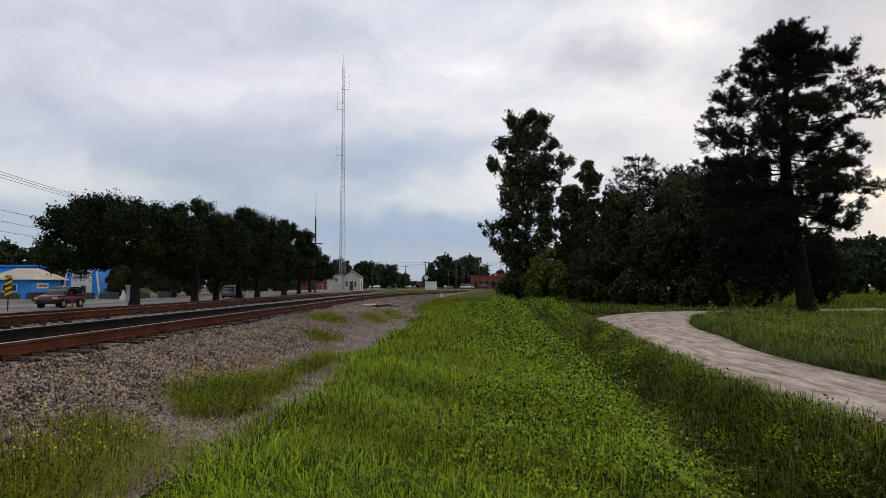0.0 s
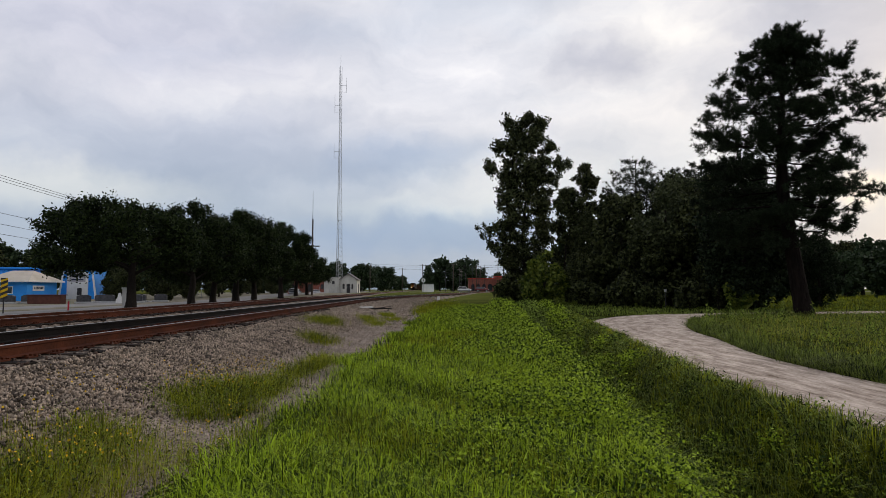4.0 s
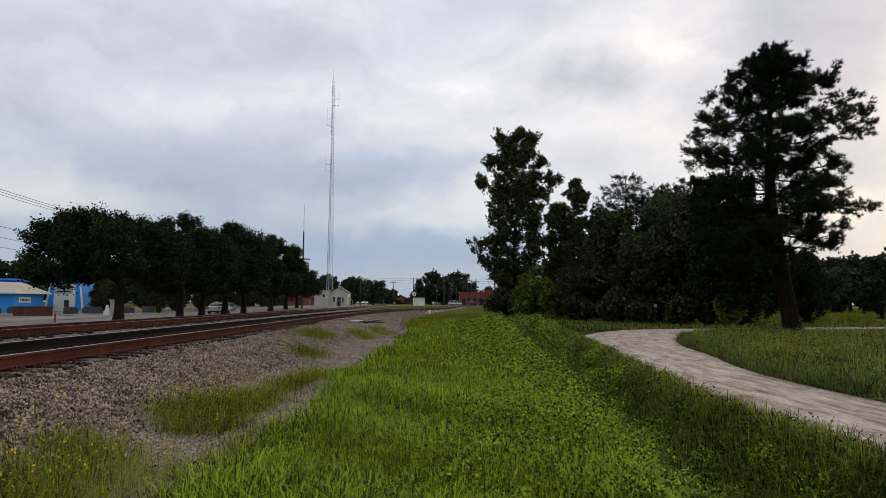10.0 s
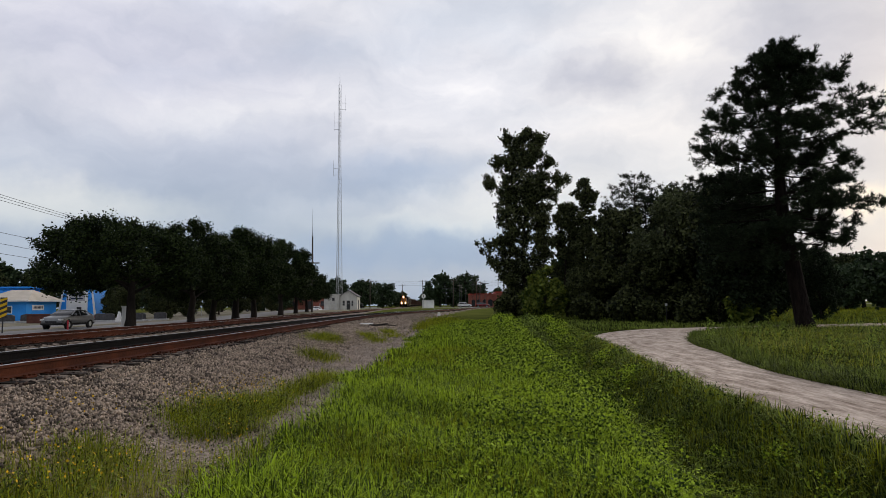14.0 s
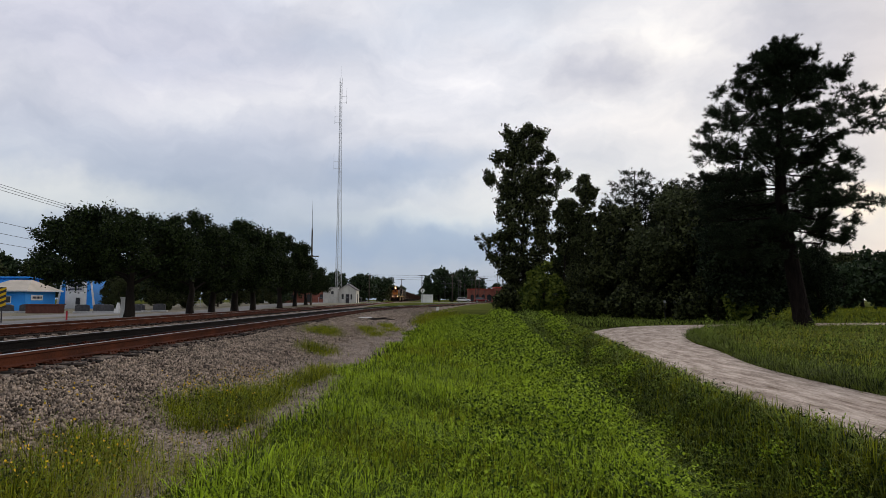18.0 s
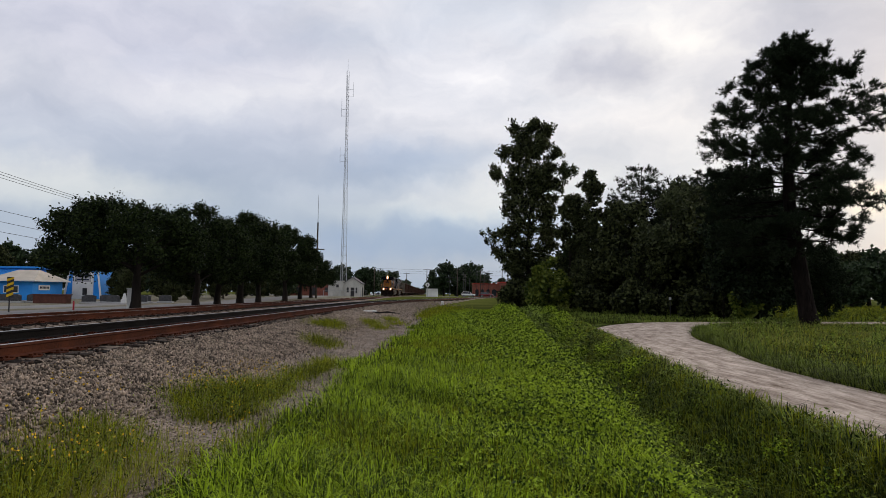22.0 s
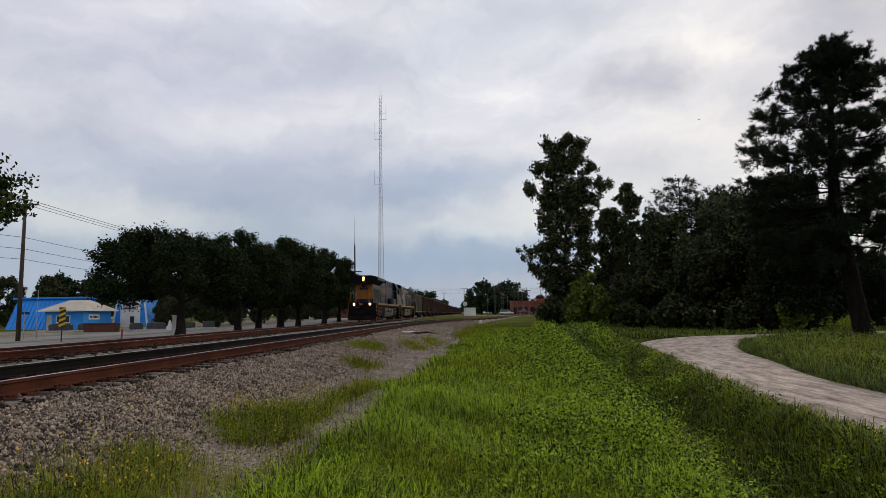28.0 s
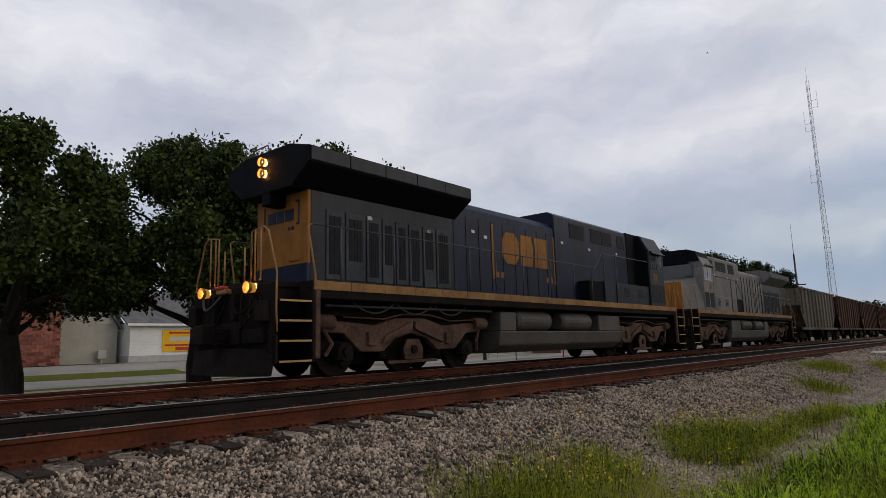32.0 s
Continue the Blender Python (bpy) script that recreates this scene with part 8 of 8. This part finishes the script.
    nf = Shape().add([(-1.0, 21.41, 1.98), (1.0, 21.41, 1.98), (0.86, 21.21, 3.34), (-0.86, 21.21, 3.34), (-1.0, 21.46, 1.98), (1.0, 21.46, 1.98), (0.86, 21.26, 3.34), (-0.86, 21.26, 3.34)],
                     [(0, 1, 2, 3), (7, 6, 5, 4), (0, 4, 5, 1), (1, 5, 6, 2), (2, 6, 7, 3), (3, 7, 4, 0)]).make("nose_front", nosepaint, ob, "yellow nose front")
    ws = Shape().add([(-1.1, 20.02, 3.64), (1.1, 20.02, 3.64), (1.02, 19.97, 4.3), (-1.02, 19.97, 4.3)], [(0, 1, 2, 3)])
    ws.add([(-1.1, 20.05, 3.64), (1.1, 20.05, 3.64), (1.02, 20.0, 4.3), (-1.02, 20.0, 4.3)], [(3, 2, 1, 0)])
    ws.make("windshield", DARKGLASS, cab, "wide front windshield")
    if not logo:
        Shape().prism([(-1.42, 4.45), (1.42, 4.45), (1.22, 4.94), (0.82, 5.07), (-0.82, 5.07), (-1.22, 4.94)], 18.3, 19.95, "y").make("cab_roof", CABDARK, cab, "sooty dark cab roof")
    Shape().box(-0.85, 0.85, 19.9, 20.0, 4.34, 4.9).make("number_board", CABDARK, cab, "dark number board over the windshield", bevel=0.02)
    # handrails along both walkways
    for sx in (-1, 1):
        x = sx * 1.48
        r = Shape()
        bar(r, [(x, 1.0, 3.15), (x, 6.0, 3.18), (x, 13.5, 3.18), (x, 14.1, 3.75), (x, 18.3, 3.78)], 0.02)
        for y in (1.75, 3.35, 4.4, 6.2, 7.4, 8.8, 10.4, 11.9, 13.2, 14.2, 15.2):
            bar(r, [(x, y, 1.8), (x, y, 3.17 if y < 14 else 3.76)], 0.022)
        r.make("side_handrail", RAILDARK, ob, "dark handrail along the walkway", smooth=True)
        # safety chains and pipes below the sill
        c = Shape()
        for k in range(3):
            bar(c, [(sx * 1.3, 2.2 + k * 1.35 + 1.35 * t, 1.62 - 0.26 * 4 * t * (1 - t)) for t in (0, 0.17, 0.33, 0.5, 0.67, 0.83, 1)], 0.018)
        bar(c, [(sx * 1.28, 1.5, 1.5), (sx * 1.28, 7.4, 1.5)], 0.03)
        bar(c, [(sx * 1.28, 15.6, 1.5), (sx * 1.28, 20.5, 1.5)], 0.03)
        c.make("chains", RAILDARK, ob, "hanging chains and air pipes", smooth=True)
        # tank side with air reservoirs
        x0, x1 = (0.0, 1.42) if sx > 0 else (-1.42, 0.0)
        Shape().prism([(0, 0.34), (1.05, 0.34), (1.36, 0.55), (1.42, 0.95), (0, 0.95)] if sx > 0 else [(-1.42, 0.95), (-1.36, 0.55), (-1.05, 0.34), (0, 0.34), (0, 0.95)], 7.6, 15.5, "y").make("fuel_tank", TANKGREY, ob, "dusty grey fuel tank", bevel=0.03)
        for ya, yb in ((7.65, 8.45), (13.7, 15.4)):
            Shape().box(min(sx * 0.2, sx * 1.4), max(sx * 0.2, sx * 1.4), ya, yb, 0.95, 1.5).make("tank_box", TANKGREY, ob, "", bevel=0.03)
        for y0, y1 in ((8.62, 10.55), (11.2, 13.25)):
            Shape().tube((sx * 1.1, y0, 1.26), (sx * 1.1, y0 + 0.12, 1.26), 0.24, 0.31, 20).tube((sx * 1.1, y0 + 0.12, 1.26), (sx * 1.1, y1 - 0.12, 1.26), 0.31, 0.31, 20).tube((sx * 1.1, y1 - 0.12, 1.26), (sx * 1.1, y1, 1.26), 0.31, 0.24, 20).make("air_reservoir", TANKGREY, ob, "cylindrical air reservoir", smooth=False)
    sets = loco_truck(ob, 4.25, logo) + loco_truck(ob, 17.85, logo)
    return ob, sets


def hopper(name, paint, label):
    """An open coal hopper with ribbed sides, sloped ends and two trucks."""
    ob = thing(name, Matrix.Identity(4), label, "hopper car")
    L, z0, z1 = 15.8, 1.15, 4.2
    s = Shape()
    for sx in (-1, 1):
        x0, x1 = (1.42, 1.46) if sx > 0 else (-1.46, -1.42)
        s.prism([(0.3, 2.5), (1.9, z0), (L - 1.9, z0), (L - 0.3, 2.5), (L - 0.3, z1), (0.3, z1)], x0, x1, "x")
    s.make("side", paint, ob, "stained steel side sheets")
    for y0, y1 in ((0.3, 2.6), (L - 0.3, L - 2.6)):
        d = 0.05 if y1 > y0 else -0.05
        Shape().add([(-1.42, y0, 2.9), (1.42, y0, 2.9), (1.42, y1, 1.0), (-1.42, y1, 1.0), (-1.42, y0 + d, 2.95), (1.42, y0 + d, 2.95), (1.42, y1 + d, 1.05), (-1.42, y1 + d, 1.05)], [(0, 1, 2, 3), (7, 6, 5, 4), (0, 4, 5, 1), (2, 6, 7, 3)]).box(-1.42, 1.42, min(y0, y0 + d), max(y0, y0 + d), 2.9, z1).make("end_sheet", paint, ob, "sloping end sheet")
    for sx in (-1, 1):
        x0, x1 = (1.46, 1.56) if sx > 0 else (-1.56, -1.46)
        for k in range(11):
            y = 0.9 + k * (L - 1.8) / 10
            lo = z0 if 1.9 < y < L - 1.9 else 2.2
            Shape().prism([(x0, y - 0.06), (x1, y - 0.04), (x1, y + 0.04), (x0, y + 0.06)] if sx > 0 else [(x1, y - 0.06), (x1, y + 0.06), (x0, y + 0.04), (x0, y - 0.04)], lo, z1, "z").make("side_rib", paint, ob)
        Shape().box(min(x0, x1), max(x0, x1), 0.25, L - 0.25, z1, z1 + 0.12).make("top_chord", paint, ob, bevel=0.01)
        Shape().box(min(x0, x1), max(x0, x1), 0.2, L - 0.2, z0 - 0.16, z0 + 0.02).make("side_sill", paint, ob, bevel=0.01)
    Shape().box(-0.35, 0.35, -0.1, L + 0.1, 0.75, 1.15).box(-1.45, 1.45, 0.15, 0.4, 0.95, 1.2).box(-1.45, 1.45, L - 0.4, L - 0.15, 0.95, 1.2).prism([(4.2, 1.2), (4.9, 0.5), (5.5, 0.5), (6.2, 1.2)], -1.1, 1.1, "x").prism([(9.6, 1.2), (10.3, 0.5), (10.9, 0.5), (11.6, 1.2)], -1.1, 1.1, "x").make("underframe", GRIME, ob, "centre sill and hopper doors")
    hump = Shape()
    n = 12
    vs = [(x, 0.5 + (L - 1.0) * k / n, 4.0 + (0.38 if x == 0 else 0.0) * (0.6 + 0.4 * math.sin(k * 1.9)) - (0.15 if k in (0, n) else 0)) for k in range(n + 1) for x in (-1.42, -0.7, 0, 0.7, 1.42)]
    vs = [(x, y, z + (0.22 if abs(x) == 0.7 else 0)) for x, y, z in vs]
    hump.add(vs, [(k * 5 + j, k * 5 + j + 1, k * 5 + j + 6, k * 5 + j + 5) for k in range(n) for j in range(4)])
    hump.make("coal_load", COAL, ob, "heaped black coal", smooth=True)
    for y in (2.2, L - 2.2):
        for d in (-0.9, 0.9):
            wheelset(ob, y + d, 0.46, GRIME)
        for sx in (-1, 1):
            x0, x1 = (0.95, 1.1) if sx > 0 else (-1.1, -0.95)
            Shape().prism([(y - 1.2, 0.38), (y - 0.7, 0.38), (y - 0.4, 0.3), (y + 0.4, 0.3), (y + 0.7, 0.38), (y + 1.2, 0.38), (y + 1.2, 0.6), (y + 0.5, 0.86), (y - 0.5, 0.86), (y - 1.2, 0.6)], x0, x1, "x").make("truck_frame", GRIME, ob, "cast truck side frame", bevel=0.02)
    for e, y0 in ((1, 0.0), (-1, L)):
        Shape().box(-0.12, 0.12, min(y0, y0 - e * 0.42), max(y0, y0 - e * 0.42), 0.82, 1.06).make("coupler", GRIME, ob)
        s = Shape()
        for sx in (-1, 1):
            for z in (1.3, 1.65, 2.0, 2.35, 2.7, 3.05, 3.4, 3.75):
                bar(s, [(sx * 1.2, y0 + e * 0.22, z), (sx * 1.5, y0 + e * 0.22, z)], 0.014, 4)
            bar(s, [(sx * 1.2, y0 + e * 0.22, 1.1), (sx * 1.2, y0 + e * 0.22, 4.2)], 0.016, 4)
            bar(s, [(sx * 1.5, y0 + e * 0.22, 1.1), (sx * 1.5, y0 + e * 0.22, 4.2)], 0.016, 4)
        s.make("end_ladder", GRIME, ob, "")
    return ob


TRAIN, WHEELS = [], []
lead, sets = locomotive("dark blue and yellow diesel locomotive running hood first, headlights lit", LOCOBLUE, LOCOSLATE, LOCOYELLOW, True, True, LOCOSLATE)
TRAIN.append((lead, 0.0, 0))
WHEELS += [(w, -1) for w in sets]
second, sets = locomotive("weathered grey diesel locomotive with an orange nose, coupled second", LOCOGREY, LOCOGREY, LOCOORANGE, False, False, LOCOSLATE)
TRAIN.append((second, 22.9 + 22.1, 180))
WHEELS += [(w, 1) for w in sets]
first = hopper("hopper_car", CARGREY, "streaked grey open-top hopper car loaded with coal")
TRAIN.append((first, 47.2, 0))
brown = hopper("hopper_car", CARBROWN, "dark brown open-top hopper car loaded with coal")
brown["group"] = "brown hopper cars"
TRAIN.append((brown, 47.2 + 16.55, 0))
for k in range(2, 30):
    TRAIN.append((copy_thing(brown, Matrix.Identity(4)), 47.2 + 16.55 * k, 0))


def motions():
    for ob, b, turned in TRAIN:
        walk(ob, [(t, train_pose(t, b, turned)) for t in (0.0, 8.0, 16.0, 24.0, 32.0)])
    # the wheels roll: one row for each thirtieth of a second
    step = math.degrees(SPEED / 30 / WHEEL_R)
    for w, s in WHEELS:
        y = w.location.y
        walk(w, [(k / 30, pose(0, y, WHEEL_R, -s * step * k)) for k in range(961)])
    for ob, rows in MOVERS:
        walk(ob, rows)


motions()
